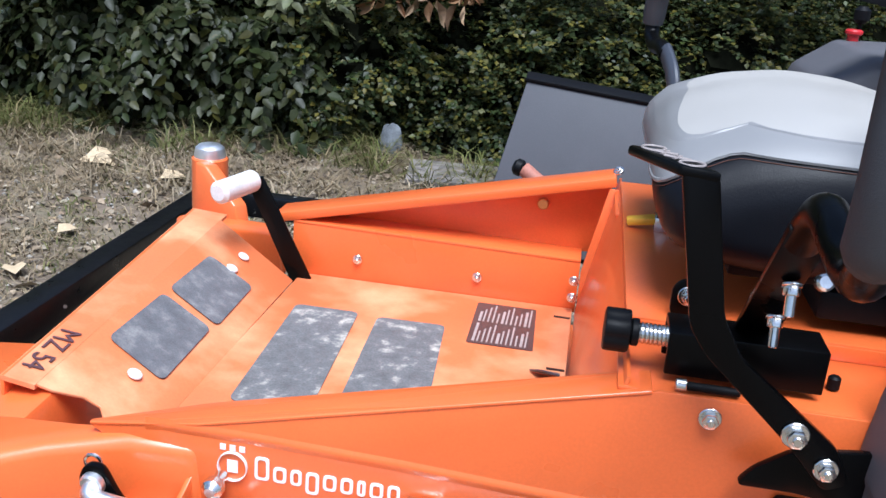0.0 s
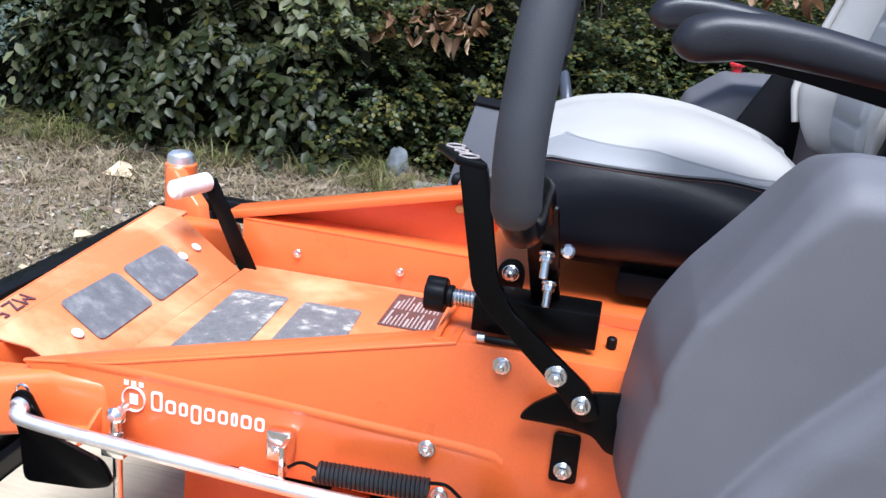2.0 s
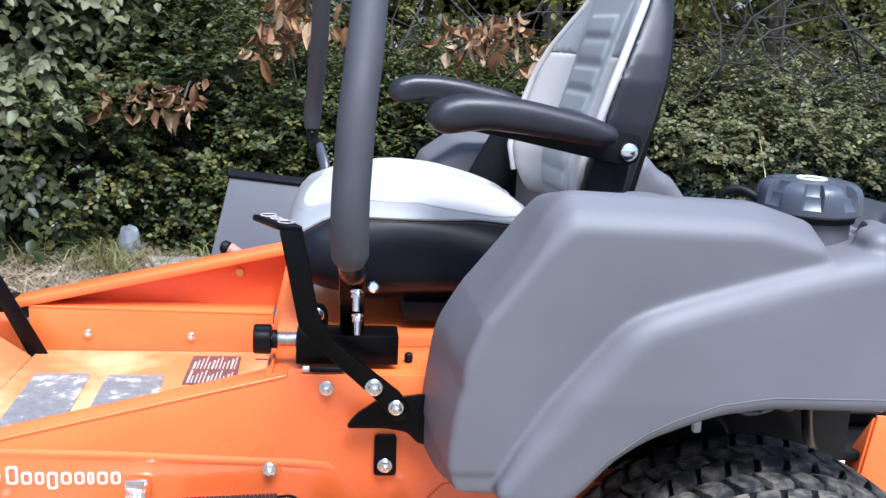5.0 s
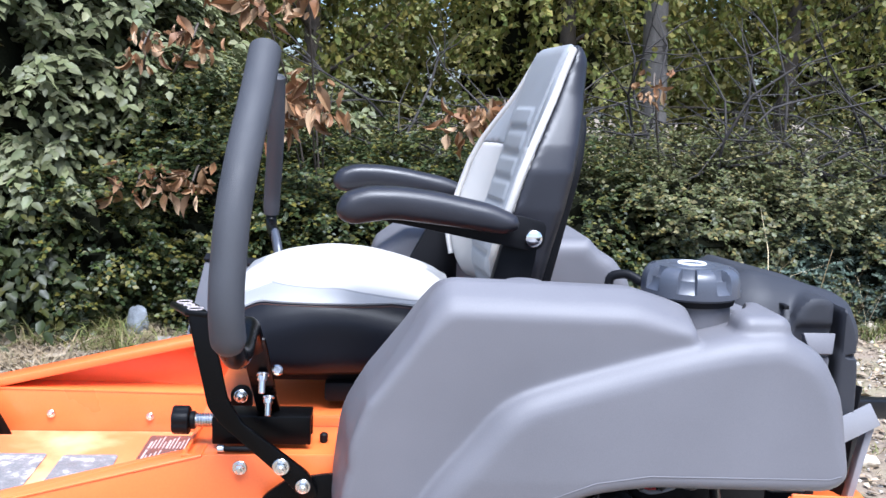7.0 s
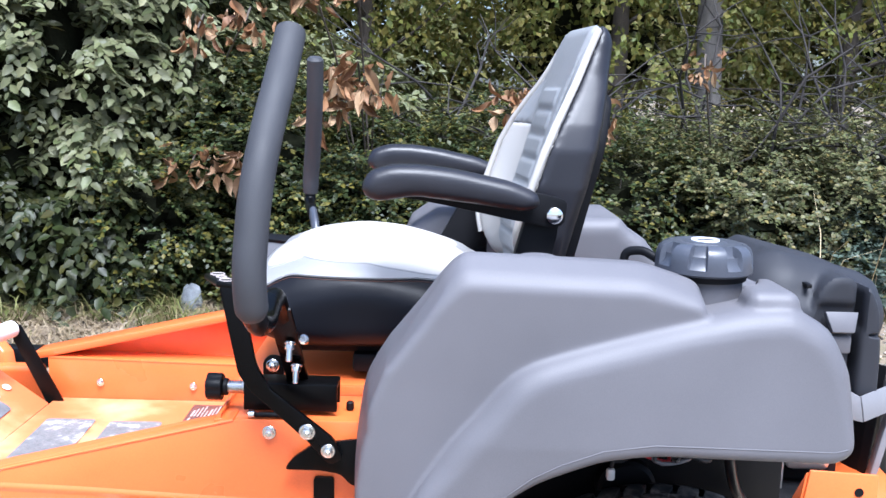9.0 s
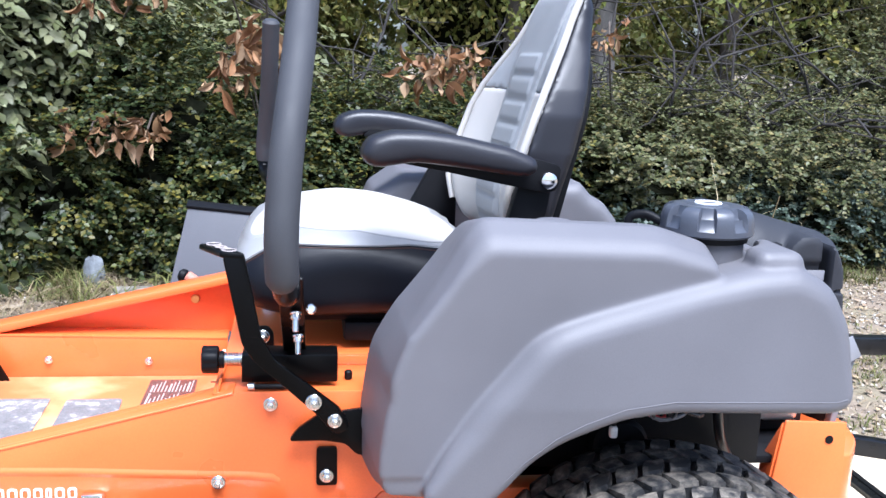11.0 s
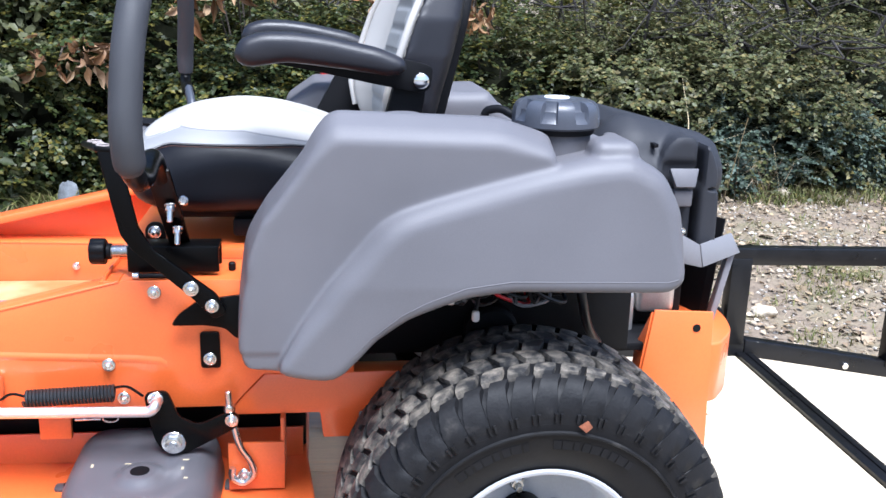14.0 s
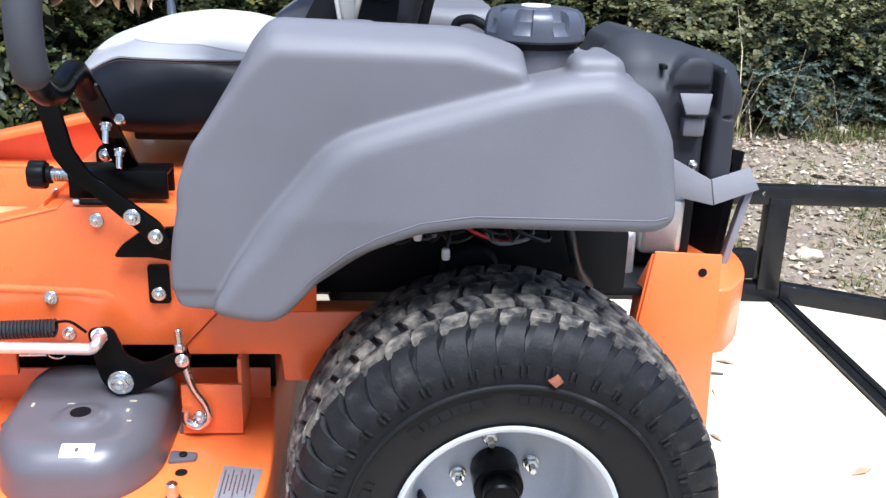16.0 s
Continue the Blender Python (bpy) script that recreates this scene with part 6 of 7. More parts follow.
def shrub(name, label, at, r, clumps, leaves, length, mat, hang=0.3, kind="shrub", size=0.2, stems=7, group="hedge shrubs", aspect=0.30, sprays=6, core=0.62):
    """A shrub: stems from the ground, a near-black solid added for the shade inside, and a crown of leafy clumps with
    gaps between them.
    """
    x, y = at
    z0 = ground_z(x, y) - 0.02
    ob = thing(name, label, kind, Matrix.Translation((x, y, z0)), group)
    c = np.array((0, 0, r[2] * 0.98))
    p, d = crown_points(clumps, c, r, 0.42)
    low = p[:, 2] < r[2] * 0.7
    spread_out = unit(d[:, :2]) * np.array(r[:2]) * (0.72 + 0.3 * RNG.random((clumps, 1)))
    p[low, :2] = spread_out[low]
    p[:, 2] = np.maximum(p[:, 2], 0.07 + 0.18 * RNG.random(clumps))
    k, m = leaves, clumps * sprays
    d = np.repeat(d, sprays, 0)
    big = np.repeat(size * (0.6 + 0.8 * RNG.random(clumps)), sprays)
    start = np.repeat(p, sprays, 0) + RNG.normal(size=(m, 3)) * (big * 0.25)[:, None]
    way = unit(d * np.array((0.7, 0.7, 0.35)) + RNG.normal(size=(m, 3)) * np.array((0.6, 0.6, 0.4)) + np.array((0, 0, 0.12)))
    t = (np.arange(k) + 0.6) / k
    span = (big * (0.7 + 0.6 * RNG.random(m)))[:, None, None]
    pos = start[:, None] + way[:, None] * t[None, :, None] * span - np.array((0, 0, 1)) * (t ** 2)[None, :, None] * span * hang
    side = unit(np.cross(way, np.array((0, 0, 1.0))) + 1e-6)
    sgn = np.where(np.arange(k) % 2 == 0, 1, -1)
    along = way[:, None] * 0.6 + side[:, None] * sgn[None, :, None] * 0.75 + RNG.normal(size=(m, k, 3)) * 0.22 + np.array((0, 0, -hang * 0.9))
    face = d[:, None] * 0.55 + np.array((0, 0, 0.85)) + RNG.normal(size=(m, k, 3)) * 0.3
    ln = length * (0.6 + 0.65 * RNG.random((m, k)))
    v, q = leaf_mesh(pos.reshape(-1, 3), along.reshape(-1, 3), face.reshape(-1, 3), ln.ravel(), ln.ravel() * aspect * (1.15 if length < 0.06 or length > 0.12 else 1), plain=length < 0.06 or length > 0.12)
    part("crown", fast_mesh("crown", v, q), mat, ob, smooth=False)
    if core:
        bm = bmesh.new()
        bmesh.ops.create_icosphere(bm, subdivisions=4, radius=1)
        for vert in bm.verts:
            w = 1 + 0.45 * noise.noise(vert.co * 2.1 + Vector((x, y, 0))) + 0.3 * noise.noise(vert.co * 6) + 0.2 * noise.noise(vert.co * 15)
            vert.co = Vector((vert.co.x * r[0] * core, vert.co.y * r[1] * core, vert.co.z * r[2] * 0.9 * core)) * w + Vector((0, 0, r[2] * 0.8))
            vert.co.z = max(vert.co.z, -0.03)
        part("inner_growth", bm, SHADE_CORE, ob)
    rr = random.Random(int(abs(x) * 100 + y * 10))
    for i in range(stems):
        a = rr.random() * 6.28
        e = Vector((math.cos(a) * r[0] * 0.6 * rr.random(), math.sin(a) * r[1] * 0.6 * rr.random(), r[2] * (1.0 + 0.7 * rr.random())))
        s = Vector((math.cos(a) * 0.12, math.sin(a) * 0.12, -0.02))
        mid = (s + e) / 2 + Vector((rr.uniform(-0.15, 0.15), rr.uniform(-0.15, 0.15), 0))
        part("stem", tube(smooth_path([s, mid, e], 0.4, 4), [0.016 - 0.0022 * j for j in range(7)], 7), BARK, ob)
    return ob


def dead_cluster(parent, place, n=10, size=0.13):
    """Dry curled leaves hanging from a twig of the shrub."""
    o = Vector(place) - parent.matrix_basis.translation
    n = int(n * 1.3)
    pos = np.array(o) + RNG.normal(size=(n, 3)) * np.array((0.075, 0.05, 0.055))
    along = unit(RNG.normal(size=(n, 3)) * np.array((0.7, 0.45, 0.6)) + np.array((0, -0.2, -0.7)))
    side = unit(np.cross(along, RNG.normal(size=(n, 3)) * 0.6 + np.array((0, -1, 0.2))))
    ln = size * (0.5 + 0.65 * RNG.random(n))[:, None]
    curl, roll, wide = RNG.normal(0.5, 1.0, (n, 1)), RNG.normal(0, 0.9, (n, 1)), 0.13 + 0.08 * RNG.random((n, 1))
    pts, p = [], pos.copy()
    steps = 7
    for u in range(steps):
        f = u / (steps - 1)
        up = np.cross(side, along)
        w = ln * wide * (math.sin(math.pi * f ** 0.8) + 0.03)
        cup = w * (0.9 + 0.5 * RNG.random((n, 1)))
        crinkle = RNG.normal(0, 0.10, (n, 1)) * w
        pts += [p - side * w + up * cup, p + up * crinkle, p + side * w + up * (cup - crinkle)]
        # the blade bends and twists from step to step
        a, b = curl * 0.33, roll * 0.25
        p = p + along * ln / (steps - 1)
        along = unit(along * np.cos(a) + up * np.sin(a))
        side = unit(side * np.cos(b) + np.cross(side, along) * np.sin(b))
        side = unit(side - along * np.sum(side * along, 1, keepdims=True))
    v = np.stack(pts, 1).reshape(-1, 3)
    q = np.array([[r * 3 + c, r * 3 + c + 1, r * 3 + c + 4, r * 3 + c + 3] for r in range(steps - 1) for c in (0, 1)])[None] + np.arange(n)[:, None, None] * 3 * steps
    part("dead_leaves", fast_mesh("dead_leaves", v, q.reshape(-1, 4)), LEAF_DEAD, parent, "hanging cluster of dry brown leaves")
    part("dead_twig", tube(smooth_path([Vector((0.05, 0.05, 0.1)), Vector((o.x * 0.5, o.y * 0.3, o.z * 0.75)), o + Vector((0.02, 0.08, 0.1)), o], 0.2, 4), 0.006, 6), BARK, parent)


BIG = "broad-leaved green shrub with drooping sprays at the hedge foot"
SMALL = "dense dark green small-leaved shrub in the hedge"
GREYISH = "dense grey-green small-leaved shrub in the hedge"
left_shrubs = []
for x, y, rx, ry, rz, n in ((-4.95, 4.70, 0.9, 0.85, 1.3, 150), (-3.95, 4.50, 0.75, 0.75, 1.2, 150), (-3.15, 4.12, 0.60, 0.66, 0.95, 95), (-2.55, 4.45, 0.6, 0.7, 1.3, 150), (-2.05, 4.15, 0.55, 0.62, 0.52, 95), (-2.15, 4.75, 0.62, 0.6, 1.25, 150), (-3.0, 4.7, 0.66, 0.6, 1.4, 160)):
    if x == -2.05:
        left_shrubs.append(shrub("shrub", SMALL, (x, y), (rx, ry, rz), 150, 14, 0.036, LEAF_SMALL, 0.25, size=0.17, aspect=0.33, sprays=6, core=0.62))
        continue
    pale = rz > 1.1
    left_shrubs.append(shrub("shrub", "tall shrub with pale grey-green drooping leaves" if pale else BIG, (x, y), (rx, ry, rz), n + (50 if pale else 25), 12, 0.078 if pale else 0.072, LEAF_PALE if pale else LEAF_BIG, 0.7 if pale else 0.6, size=0.23))
shrub("shrub", "blue-green small-leaved shrub in the hedge", (-4.3, 4.0), (0.6, 0.5, 0.8), 100, 14, 0.036, LEAF_BLUE, 0.25, size=0.2)
# low growth that droops to the ground in front
for x, y, rx, ry, rz in ((-4.25, 4.05, 0.5, 0.36, 0.5), (-3.5, 3.92, 0.42, 0.36, 0.46), (-2.8, 3.86, 0.42, 0.34, 0.44), (-2.32, 3.92, 0.34, 0.32, 0.40)):
    shrub("shrub", BIG, (x, y), (rx, ry, rz), 46, 12, 0.072, LEAF_BIG, 0.85, size=0.24, stems=5, core=0.6)
for x, y, rx, ry, rz in ((-2.10, 4.02, 0.24, 0.24, 0.26), (-1.36, 3.98, 0.30, 0.26, 0.30), (-0.95, 3.85, 0.34, 0.26, 0.30), (-0.4, 3.9, 0.36, 0.26, 0.30)):
    shrub("shrub", SMALL, (x, y), (rx, ry, rz), 70, 14, 0.034, LEAF_SMALL, 0.3, size=0.17, aspect=0.33, sprays=8, stems=4, core=0.62)
mid_shrubs = []
for x, y, rx, ry, rz, n in ((-1.45, 4.40, 0.55, 0.66, 0.72, 150), (-0.75, 4.42, 0.62, 0.72, 0.56, 160), (0.05, 4.55, 0.7, 0.75, 0.56, 160), (0.85, 4.65, 0.7, 0.75, 0.56, 160)):
    mid_shrubs.append(shrub("shrub", SMALL, (x, y), (rx, ry, rz), int(n * 0.80), 14, 0.036, LEAF_SMALL, 0.25, size=0.22, aspect=0.33, sprays=13, core=0.66))
right_shrubs = []
for x, y, rx, ry, rz, n in ((1.65, 4.70, 0.75, 0.8, 0.54, 165), (2.5, 4.75, 0.8, 0.8, 0.54, 165), (3.4, 4.90, 0.85, 0.8, 0.54, 165), (4.4, 5.10, 0.9, 0.85, 0.54, 150)):
    right_shrubs.append(shrub("shrub", GREYISH, (x, y), (rx, ry, rz), int(n * 0.85), 15, 0.034, LEAF_GREY, 0.25, size=0.22, aspect=0.34, sprays=13, core=0.66))
for x, y, rx, ry, rz in ((2.30, 4.15, 0.36, 0.25, 0.27), (3.0, 4.2, 0.4, 0.25, 0.30), (1.55, 4.12, 0.3, 0.22, 0.22), (3.7, 4.35, 0.4, 0.25, 0.3)):
    shrub("shrub", "low blue-green small-leaved bush at the hedge foot", (x, y), (rx, ry, rz), 70, 14, 0.030, LEAF_BLUE, 0.2, size=0.14, aspect=0.36, sprays=8, stems=4, core=0.5)
# a second row and taller trees behind
for x, y, rx, ry, rz, n in ((-5.6, 6.2, 1.2, 0.9, 1.7, 110), (-4.0, 6.1, 1.2, 0.9, 1.7, 110), (-2.5, 6.0, 1.1, 0.9, 1.8, 110), (-1.2, 6.0, 1.0, 0.9, 0.8, 110)):
    shrub("shrub", "tall pale green shrub in the second row of the hedge", (x, y), (rx, ry, rz), n, 12, 0.075, LEAF_PALE, 0.5, size=0.3)
for x, y, rx, ry, rz, n in ((0.0, 5.7, 1.0, 0.9, 0.56, 110), (1.4, 5.7, 1.1, 0.9, 0.54, 110), (2.9, 5.7, 1.2, 0.9, 0.56, 110), (4.4, 6.6, 1.2, 0.9, 0.9, 110), (6.0, 6.6, 1.3, 1.0, 1.5, 130)):
    shrub("shrub", "tall grey-green shrub in the second row of the hedge", (x, y), (rx, ry, rz), n * 2, 13, 0.045, LEAF_GREY, 0.3, size=0.25)


def tree(x, y, h, r, n, mat, label):
    """A tree behind the hedge: tapered trunk, limbs, a loose crown."""
    z0 = ground_z(x, y) - 0.05
    ob = thing("tree", label, "tree", Matrix.Translation((x, y, z0)), "trees behind the hedge")
    rr = random.Random(int(x * 37 + y * 11))
    part("trunk", tube(smooth_path([(0, 0, 0), (rr.uniform(-0.1, 0.1), 0, h * 0.45), (rr.uniform(-0.3, 0.3), rr.uniform(-0.2, 0.2), h)], 0.8, 5), [0.10 - 0.012 * j for j in range(8)], 10), BARK, ob)
    for i in range(11):
        a, zz = rr.random() * 6.28, h * (0.2 + 0.07 * i)
        e = Vector((math.cos(a) * r * rr.uniform(0.5, 1), math.sin(a) * r * rr.uniform(0.5, 1), zz + rr.uniform(0.0, 0.9)))
        part("limb", tube(smooth_path([(0, 0, zz), (e.x * 0.4, e.y * 0.4, zz + 0.25), e], 0.3, 4), [0.026 - 0.003 * j for j in range(7)], 6), BARK, ob)
    p, d = crown_points(int(n * 1.9), (0, 0, h * 0.60), (r, r, h * 0.45), 0.85)
    k, n = 14, len(p)
    way = unit(d * 0.5 + RNG.normal(size=(n, 3)) * 0.6 + np.array((0, 0, -0.3)))
    t = (np.arange(k) + 0.5) / k
    pos = p[:, None] + way[:, None] * t[None, :, None] * 0.4
    along = way[:, None] * 0.4 + RNG.normal(size=(n, k, 3)) * 0.5 + np.array((0, 0, -0.4))
    face = RNG.normal(size=(n, k, 3)) * 0.5 + np.array((0, 0, 0.9)) + d[:, None] * 0.4
    ln = 0.066 * (0.6 + 0.7 * RNG.random((n, k)))
    v, q = leaf_mesh(pos.reshape(-1, 3), along.reshape(-1, 3), face.reshape(-1, 3), ln.ravel(), ln.ravel() * 0.36, plain=True)
    part("crown", fast_mesh("crown", v, q), mat, ob, smooth=False)
    return ob


for x, y, h, r, n in ((-6.0, 8.5, 6.0, 1.9, 620), (-3.4, 8.6, 6.0, 1.9, 620), (-1.0, 7.4, 5.6, 1.8, 760), (1.3, 7.3, 5.4, 1.8, 760), (3.6, 7.6, 5.6, 1.9, 760), (6.2, 9.0, 6.0, 2.0, 640), (8.8, 9.5, 6.0, 2.2, 600)):
    tree(x, y, h, r, n, LEAF_YELLOW if -2 < x < 5 else LEAF_GREY, "slender tree with thin yellow-green leaves behind the hedge" if -2 < x < 5 else "slender green tree behind the hedge")
for i, (x, y, rx, ry, rz) in enumerate(((-7.5, 11.5, 3, 1.2, 3.2), (-2.8, 11.5, 3, 1.2, 3.4), (2.0, 11.8, 3, 1.2, 3.4), (6.8, 12, 3, 1.2, 3.4), (11, 12.5, 3, 1.4, 3.4), (-11, 11, 3, 1.4, 3.2))):
    shrub("thicket", "dense olive-green woodland thicket far behind the hedge", (x, y), (rx, ry, rz), 360, 14, 0.13, LEAF_OLIVE, 0.3, "thicket", 0.6, 5, "far thickets", core=0.45)

# dry leaf clusters that hang in the hedge
for sh, place, n, size in ((mid_shrubs[0], (-1.70, 3.64, 0.70), 17, 0.13), (mid_shrubs[0], (-1.40, 3.64, 0.72), 22, 0.14),
                           (mid_shrubs[1], (-0.95, 3.64, 1.08), 22, 0.15), (mid_shrubs[1], (-0.80, 3.66, 1.22), 26, 0.15), (mid_shrubs[1], (-0.70, 3.68, 1.12), 15, 0.14),
                           (left_shrubs[5], (-1.66, 3.66, 1.45), 17, 0.13), (left_shrubs[5], (-1.40, 3.68, 1.50), 17, 0.14), (mid_shrubs[1], (-1.10, 3.68, 1.72), 22, 0.15), (mid_shrubs[1], (-0.82, 3.73, 1.75), 19, 0.14),
                           (mid_shrubs[2], (0.15, 3.68, 1.10), 26, 0.14), (mid_shrubs[2], (0.32, 3.73, 1.14), 22, 0.14), (mid_shrubs[2], (0.50, 3.73, 0.95), 15, 0.12), (mid_shrubs[3], (0.58, 3.78, 1.02), 15, 0.12), (right_shrubs[0], (1.22, 3.88, 1.33), 13, 0.11)):
    dead_cluster(sh, place, n, size)


# ---- ground cover ----
def grass_patch(name, label, n, xr, yr, h, mat, lean=0.5, clump=0, width=0.0035):
    x, y = RNG.uniform(*xr, n), RNG.uniform(*yr, n)
    if clump:
        cx, cy = RNG.uniform(*xr, clump), RNG.uniform(*yr, clump)
        w = RNG.integers(0, clump, n)
        x, y = cx[w] + RNG.normal(size=n) * 0.05, cy[w] + RNG.normal(size=n) * 0.05
    z = np.array([ground_z(float(a), float(b)) for a, b in zip(x, y)]) - 0.005
    ang = RNG.random(n) * 6.283
    out = np.stack([np.cos(ang), np.sin(ang), np.zeros(n)], 1)
    side = np.stack([-np.sin(ang), np.cos(ang), np.zeros(n)], 1)
    ht = h * (0.4 + 0.9 * RNG.random(n))[:, None]
    ln = lean * (0.3 + RNG.random(n))[:, None]
    b = np.stack([x, y, z], 1)
    up = np.array((0, 0, 1.0))
    w = width * (0.6 + 0.8 * RNG.random(n))[:, None]
    m = b + up * ht * 0.6 + out * ht * ln * 0.45
    tip = b + up * ht * (1 - 0.35 * ln) + out * ht * ln * 1.3
    v = np.stack([b - side * w, b + side * w, m + side * w * 0.8, m - side * w * 0.8, tip], 1).reshape(-1, 3)
    base = np.arange(n)[:, None, None] * 5
    q = (np.array([[0, 1, 2, 3], [3, 2, 4, 4]])[None] + base).reshape(-1, 4)
    return tagged(part(name, fast_mesh(name, v, q), mat, None, smooth=False), label, "grass", kind="stuff")


grass_patch("grass", "arching green grass tufts along the hedge foot", 1700, (-4.8, -0.9), (3.15, 3.65), 0.17, GRASS, 1.6, 46)
grass_patch("dry_grass", "dry straw-coloured grass along the hedge foot", 2600, (-5.0, -0.8), (2.6, 3.6), 0.10, STRAW, 2.0, 110)
grass_patch("grass", "patches of short green grass on the soil", 5200, (0.9, 5.0), (1.1, 3.9), 0.05, GRASS, 1.0, 90, 0.0024)
grass_patch("thin_grass", "thin short grass on the bare soil", 8000, (-5.0, 5.0), (1.0, 4.4), 0.04, GRASS, 1.1, 420, 0.0022)
grass_patch("thin_grass", "short grass and dry stalks on the litter", 15000, (-5.0, -1.4), (0.9, 3.5), 0.05, STRAW, 1.8, 600, 0.0022)
grass_patch("thin_grass", "short green grass among the litter", 4000, (-5.0, -1.4), (0.9, 3.5), 0.045, GRASS, 1.3, 260, 0.0024)
grass_patch("straw", "flattened straw on the bare soil", 16000, (-5.0, 5.0), (1.0, 4.4), 0.035, STRAW, 2.6, 0, 0.0022)
grass_patch("tall_weeds", "tall pale dry weed stalks by the hedge", 110, (1.75, 2.6), (3.8, 4.1), 0.42, STRAW, 1.2, 12, 0.0020)
grass_patch("tall_weeds", "a few long bleached weed stalks by the hedge", 9, (1.7, 2.7), (3.72, 3.9), 0.80, STALK, 0.75, 0, 0.0026)
grass_patch("grass", "green grass tufts along the far hedge foot", 4200, (0.6, 5.2), (3.7, 4.6), 0.10, GRASS, 0.8, 220)


def litter(n, xr, yr, size):
    x, y = RNG.uniform(*xr, n), RNG.uniform(*yr, n)
    z = np.array([ground_z(float(a), float(b)) for a, b in zip(x, y)]) + 0.006 + 0.01 * RNG.random(n)
    along = RNG.normal(size=(n, 3)) * np.array((1, 1, 0.12))
    face = RNG.normal(size=(n, 3)) * 0.3 + np.array((0, 0, 1.0))
    ln = size * (0.4 + 0.9 * RNG.random(n))
    v, q = leaf_mesh(np.stack([x, y, z], 1), along, face, ln, ln * 0.32, 0.35, 0.1, 0.2)
    return tagged(part("leaf_litter", fast_mesh("leaf_litter", v, q), LITTER, None, smooth=False), "scattered dry brown fallen leaves", "leaf litter", kind="stuff")


litter(17000, (-5.0, 5.2), (1.0, 4.6), 0.034)
litter(2200, (-5.0, 5.2), (-2.4, 1.0), 0.05)
litter(450, (-5.0, 5.2), (1.0, 4.4), 0.085)


def gravel(n, xr, yr, size):
    oct_v = np.array([(1, 0, 0), (-1, 0, 0), (0, 1, 0), (0, -1, 0), (0, 0, 0.7), (0, 0, -0.7)], float)
    oct_f = np.array([[0, 2, 4, 4], [2, 1, 4, 4], [1, 3, 4, 4], [3, 0, 4, 4], [2, 0, 5, 5], [1, 2, 5, 5], [3, 1, 5, 5], [0, 3, 5, 5]])
    x, y = RNG.uniform(*xr, n), RNG.uniform(*yr, n)
    z = np.array([ground_z(float(a), float(b)) for a, b in zip(x, y)]) + 0.002
    s = size * (0.4 + RNG.random(n) ** 3 * 1.8)
    v = (oct_v[None] * (1 + 0.35 * RNG.normal(size=(n, 6, 1))) * s[:, None, None] + np.stack([x, y, z], 1)[:, None]).reshape(-1, 3)
    q = (oct_f[None] + np.arange(n)[:, None, None] * 6).reshape(-1, 4)
    return tagged(part("gravel", fast_mesh("gravel", v, q), GRAVEL, None, smooth=False), "pale gravel and stone chips on the soil", "gravel", kind="stuff")


gravel(7000, (0.0, 5.2), (1.0, 4.0), 0.008)
gravel(3500, (-5.0, 0.0), (1.0, 3.4), 0.008)


def boulder(name, label, at, r, mat):
    bm = bmesh.new()
    bmesh.ops.create_icosphere(bm, subdivisions=3, radius=1)
    for v in bm.verts:
        k = 1 + 0.35 * noise.noise(v.co * 1.3 + Vector((at[0], at[1], 0))) + 0.1 * noise.noise(v.co * 4)
        v.co = Vector((v.co.x * r[0], v.co.y * r[1], v.co.z * r[2])) * k
    return tagged(part(name, bm, mat, None, at=Matrix.Translation((at[0], at[1], ground_z(at[0], at[1]) + r[2] * 0.55))), label, "stone")


boulder("stone", "upright grey stone in the grass by the hedge", (-1.705, 3.61), (0.062, 0.05, 0.112), STONE)
boulder("stone", "pale sandy stone at the hedge foot", (2.71, 3.94), (0.05, 0.045, 0.042), PALE_STONE)
boulder("stone", "small grey stone half buried in gravel", (1.62, 1.91), (0.055, 0.045, 0.03), PALE_STONE)
board = part("board", box(-0.27, 0.27, -0.12, 0.12, 0, 0.035, 0.005), OLD_WOOD, None, at=Matrix.Translation((-1.26, 3.26, ground_z(-1.26, 3.26) + 0.020)) @ Matrix.Rotation(radians(5), 4, "Z") @ Matrix.Rotation(radians(10), 4, "X"))
tagged(board, "weathered grey wooden board lying in the grass", "board")


def fallen(at, size, turn, label):
    n = 1
    v, q = leaf_mesh(np.zeros((1, 3)), np.array([[math.cos(turn), math.sin(turn), 0.05]]), np.array([[0.1, -0.25, 1.0]]), np.array([size]), np.array([size * 0.33]), 0.4, 0.1, 0.3)
    me = fast_mesh("fallen_leaf", v, q)
    ob = part("fallen_leaf", me, material("pale_dry_leaf", (0.52, 0.40, 0.25), 0.7, spread=0.15, scale=30, fine=200), None, smooth=False, at=Matrix.Translation((at[0], at[1], ground_z(*at) + 0.03)))
    return tagged(ob, label, "leaf", "large fallen leaves")


for at, size, turn in (((-3.03, 2.86), 0.17, 0.2), ((-3.05, 2.98), 0.12, 0.5), ((-2.55, 2.70), 0.13, 0.8), ((-2.62, 1.98), 0.10, 1.2), ((-2.55, 1.60), 0.12, 2.2)):
    fallen(at, size, turn, "large pale dry leaf lying on the soil")


DARK_BARK = material("dark_bark", (0.024, 0.020, 0.018), 0.85, spread=0.35, scale=20, fine=140, bump=0.5, bump_fine=0.7, stretch=(1, 1, 0.3))


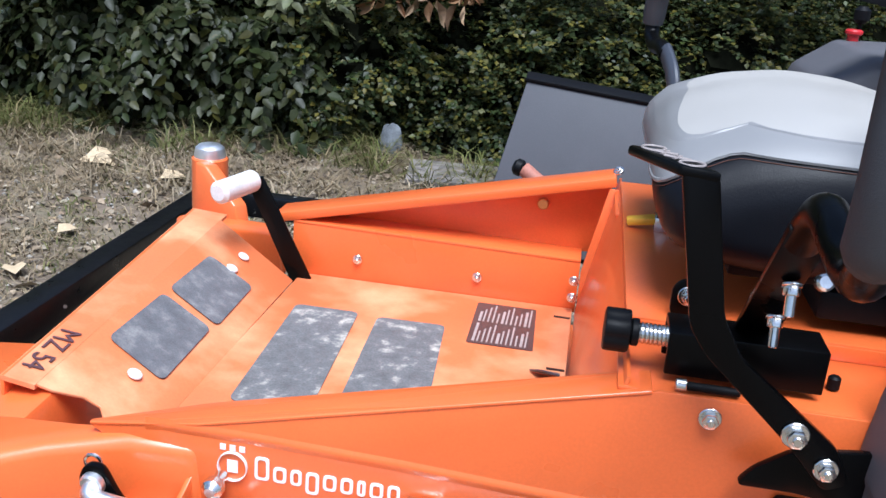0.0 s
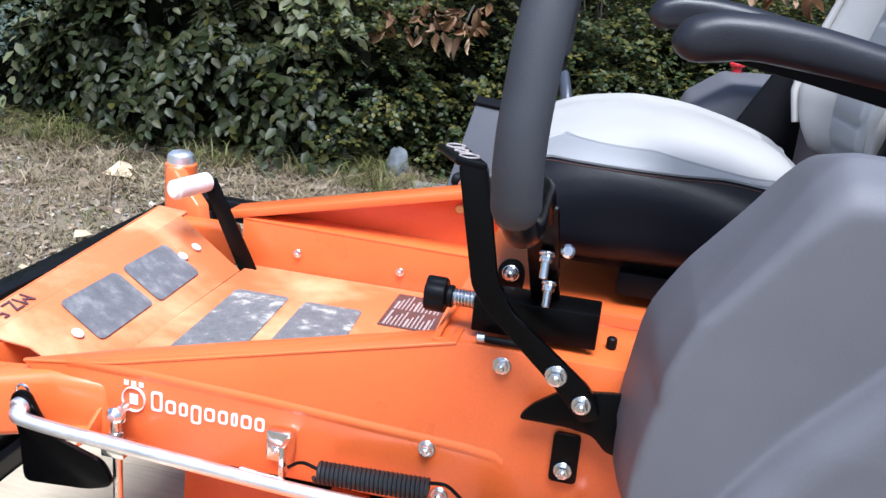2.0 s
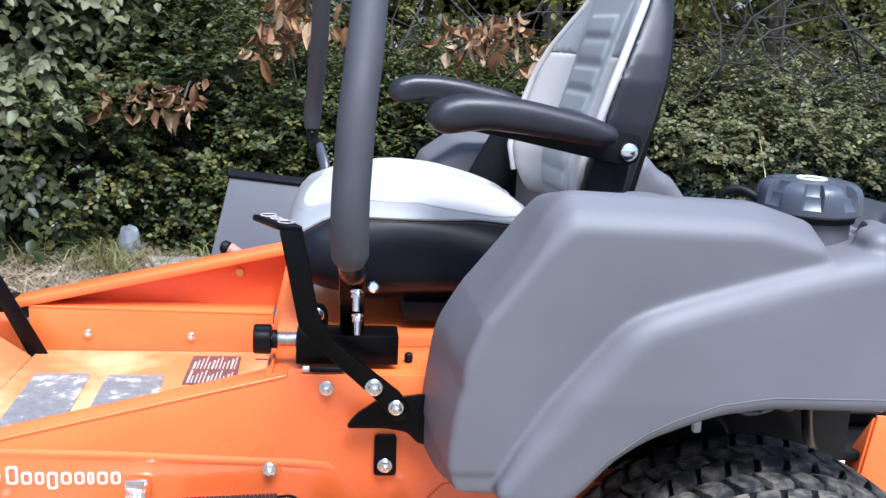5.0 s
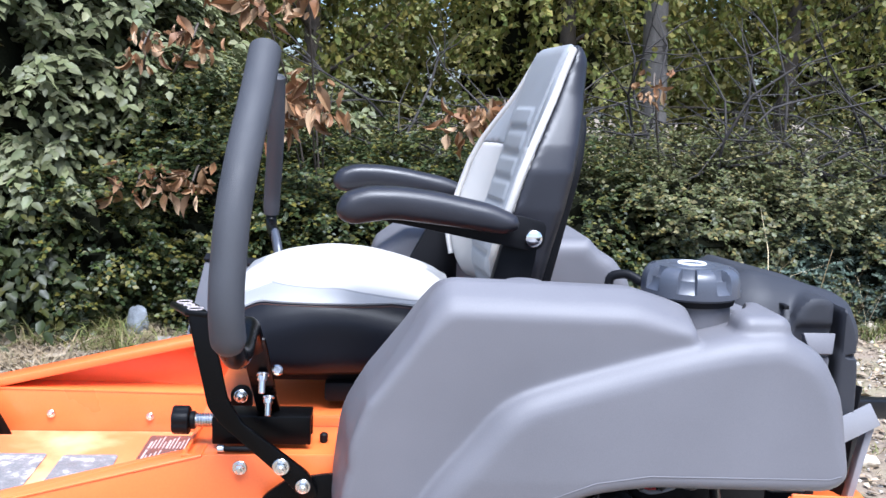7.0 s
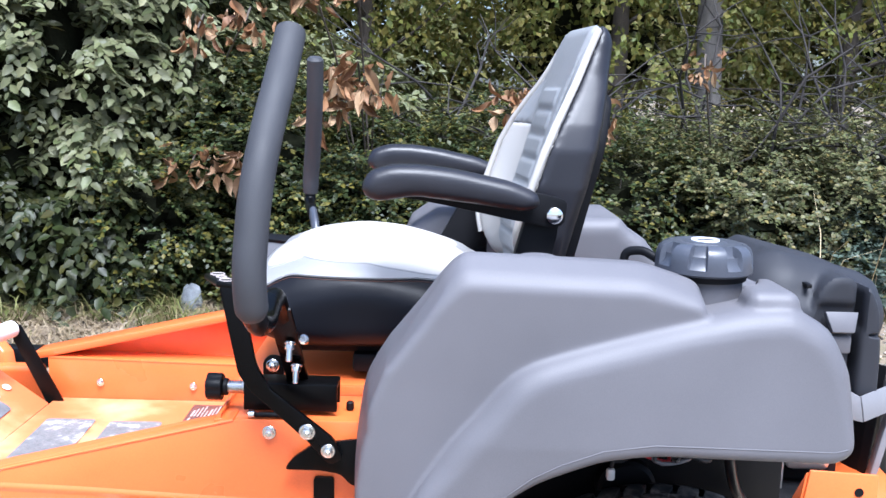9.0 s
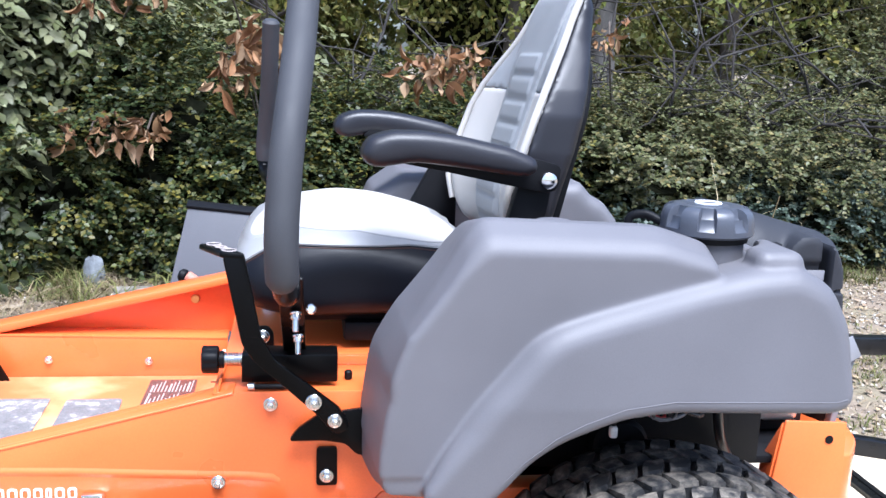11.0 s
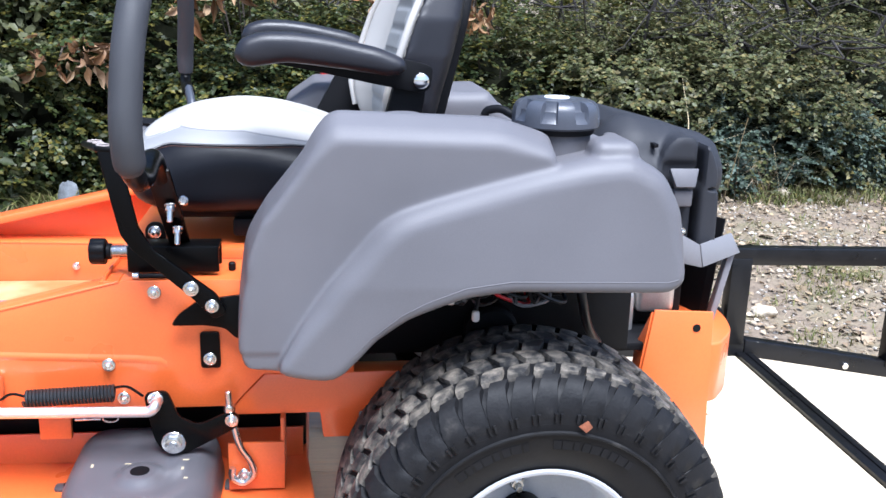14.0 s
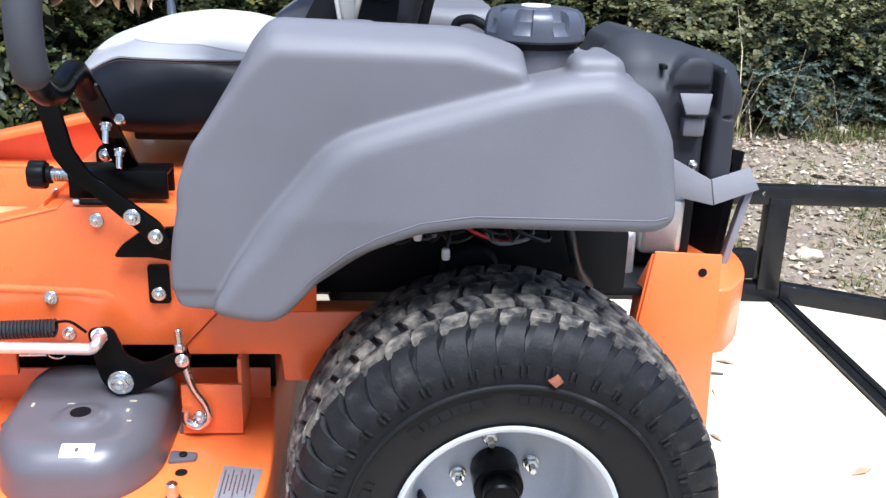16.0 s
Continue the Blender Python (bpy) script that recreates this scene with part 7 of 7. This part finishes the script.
# a tangle of bare dark branches in front of the trees, and a grey trunk
def branch_tangle(at, n, seed, label):
    rr = random.Random(seed)
    ob = thing("bare_shrub", label, "shrub", Matrix.Translation((at[0], at[1], ground_z(*at) - 0.02)), "bare shrubs in the hedge")
    for i in range(n):
        a = rr.uniform(0, 6.28)
        p = [Vector((rr.uniform(-0.15, 0.15), rr.uniform(-0.1, 0.1), 0))]
        way = Vector((math.cos(a) * 0.35, math.sin(a) * 0.2, 0.9 + 0.5 * rr.random()))
        for k in range(6):
            way = (way + Vector((rr.uniform(-0.55, 0.55) + math.cos(a) * 0.25, rr.uniform(-0.25, 0.25), rr.uniform(-0.5, 0.18)))).normalized()
            p.append(p[-1] + way * (0.45 if k < 2 else 0.34))
        branch = part("branch", tube(p, [0.018, 0.016, 0.014, 0.011, 0.009, 0.006, 0.003], 7), DARK_BARK, ob)
        for k in range(2, 6):
            for _ in range(2):
                b = (Vector((rr.uniform(-1, 1), rr.uniform(-0.6, 0.6), rr.uniform(-0.3, 0.7)))).normalized()
                q1 = p[k] + b * rr.uniform(0.15, 0.32)
                part("twig", tube([p[k], q1, q1 + (b + Vector((rr.uniform(-0.5, 0.5), 0, rr.uniform(-0.6, 0.3)))) * 0.2], [0.006, 0.004, 0.002], 5), DARK_BARK, branch)
    return ob


for x, y, n, seed in ((-0.3, 5.15, 8, 8), (0.5, 5.0, 9, 21), (1.2, 4.95, 11, 3), (1.9, 5.05, 12, 4), (2.6, 5.0, 12, 17), (3.4, 5.2, 9, 29)):
    branch_tangle((x, y), n, seed, "bare dark branches tangled above the hedge")
GREY_BARK = material("grey_bark", (0.115, 0.105, 0.095), 0.9, spread=0.3, scale=14, fine=120, bump=0.6, bump_fine=0.8, stretch=(1, 1, 0.25))
pole = thing("tree", "bare grey tree trunk standing behind the hedge", "tree", Matrix.Translation((2.05, 6.75, ground_z(2.05, 6.75))), "trees behind the hedge")
part("trunk", tube([(0, 0, -0.3), (0.02, 0, 1.2), (-0.03, 0.02, 2.6), (0.02, 0, 5.0)], [0.13, 0.115, 0.105, 0.08], 14), GREY_BARK, pole)
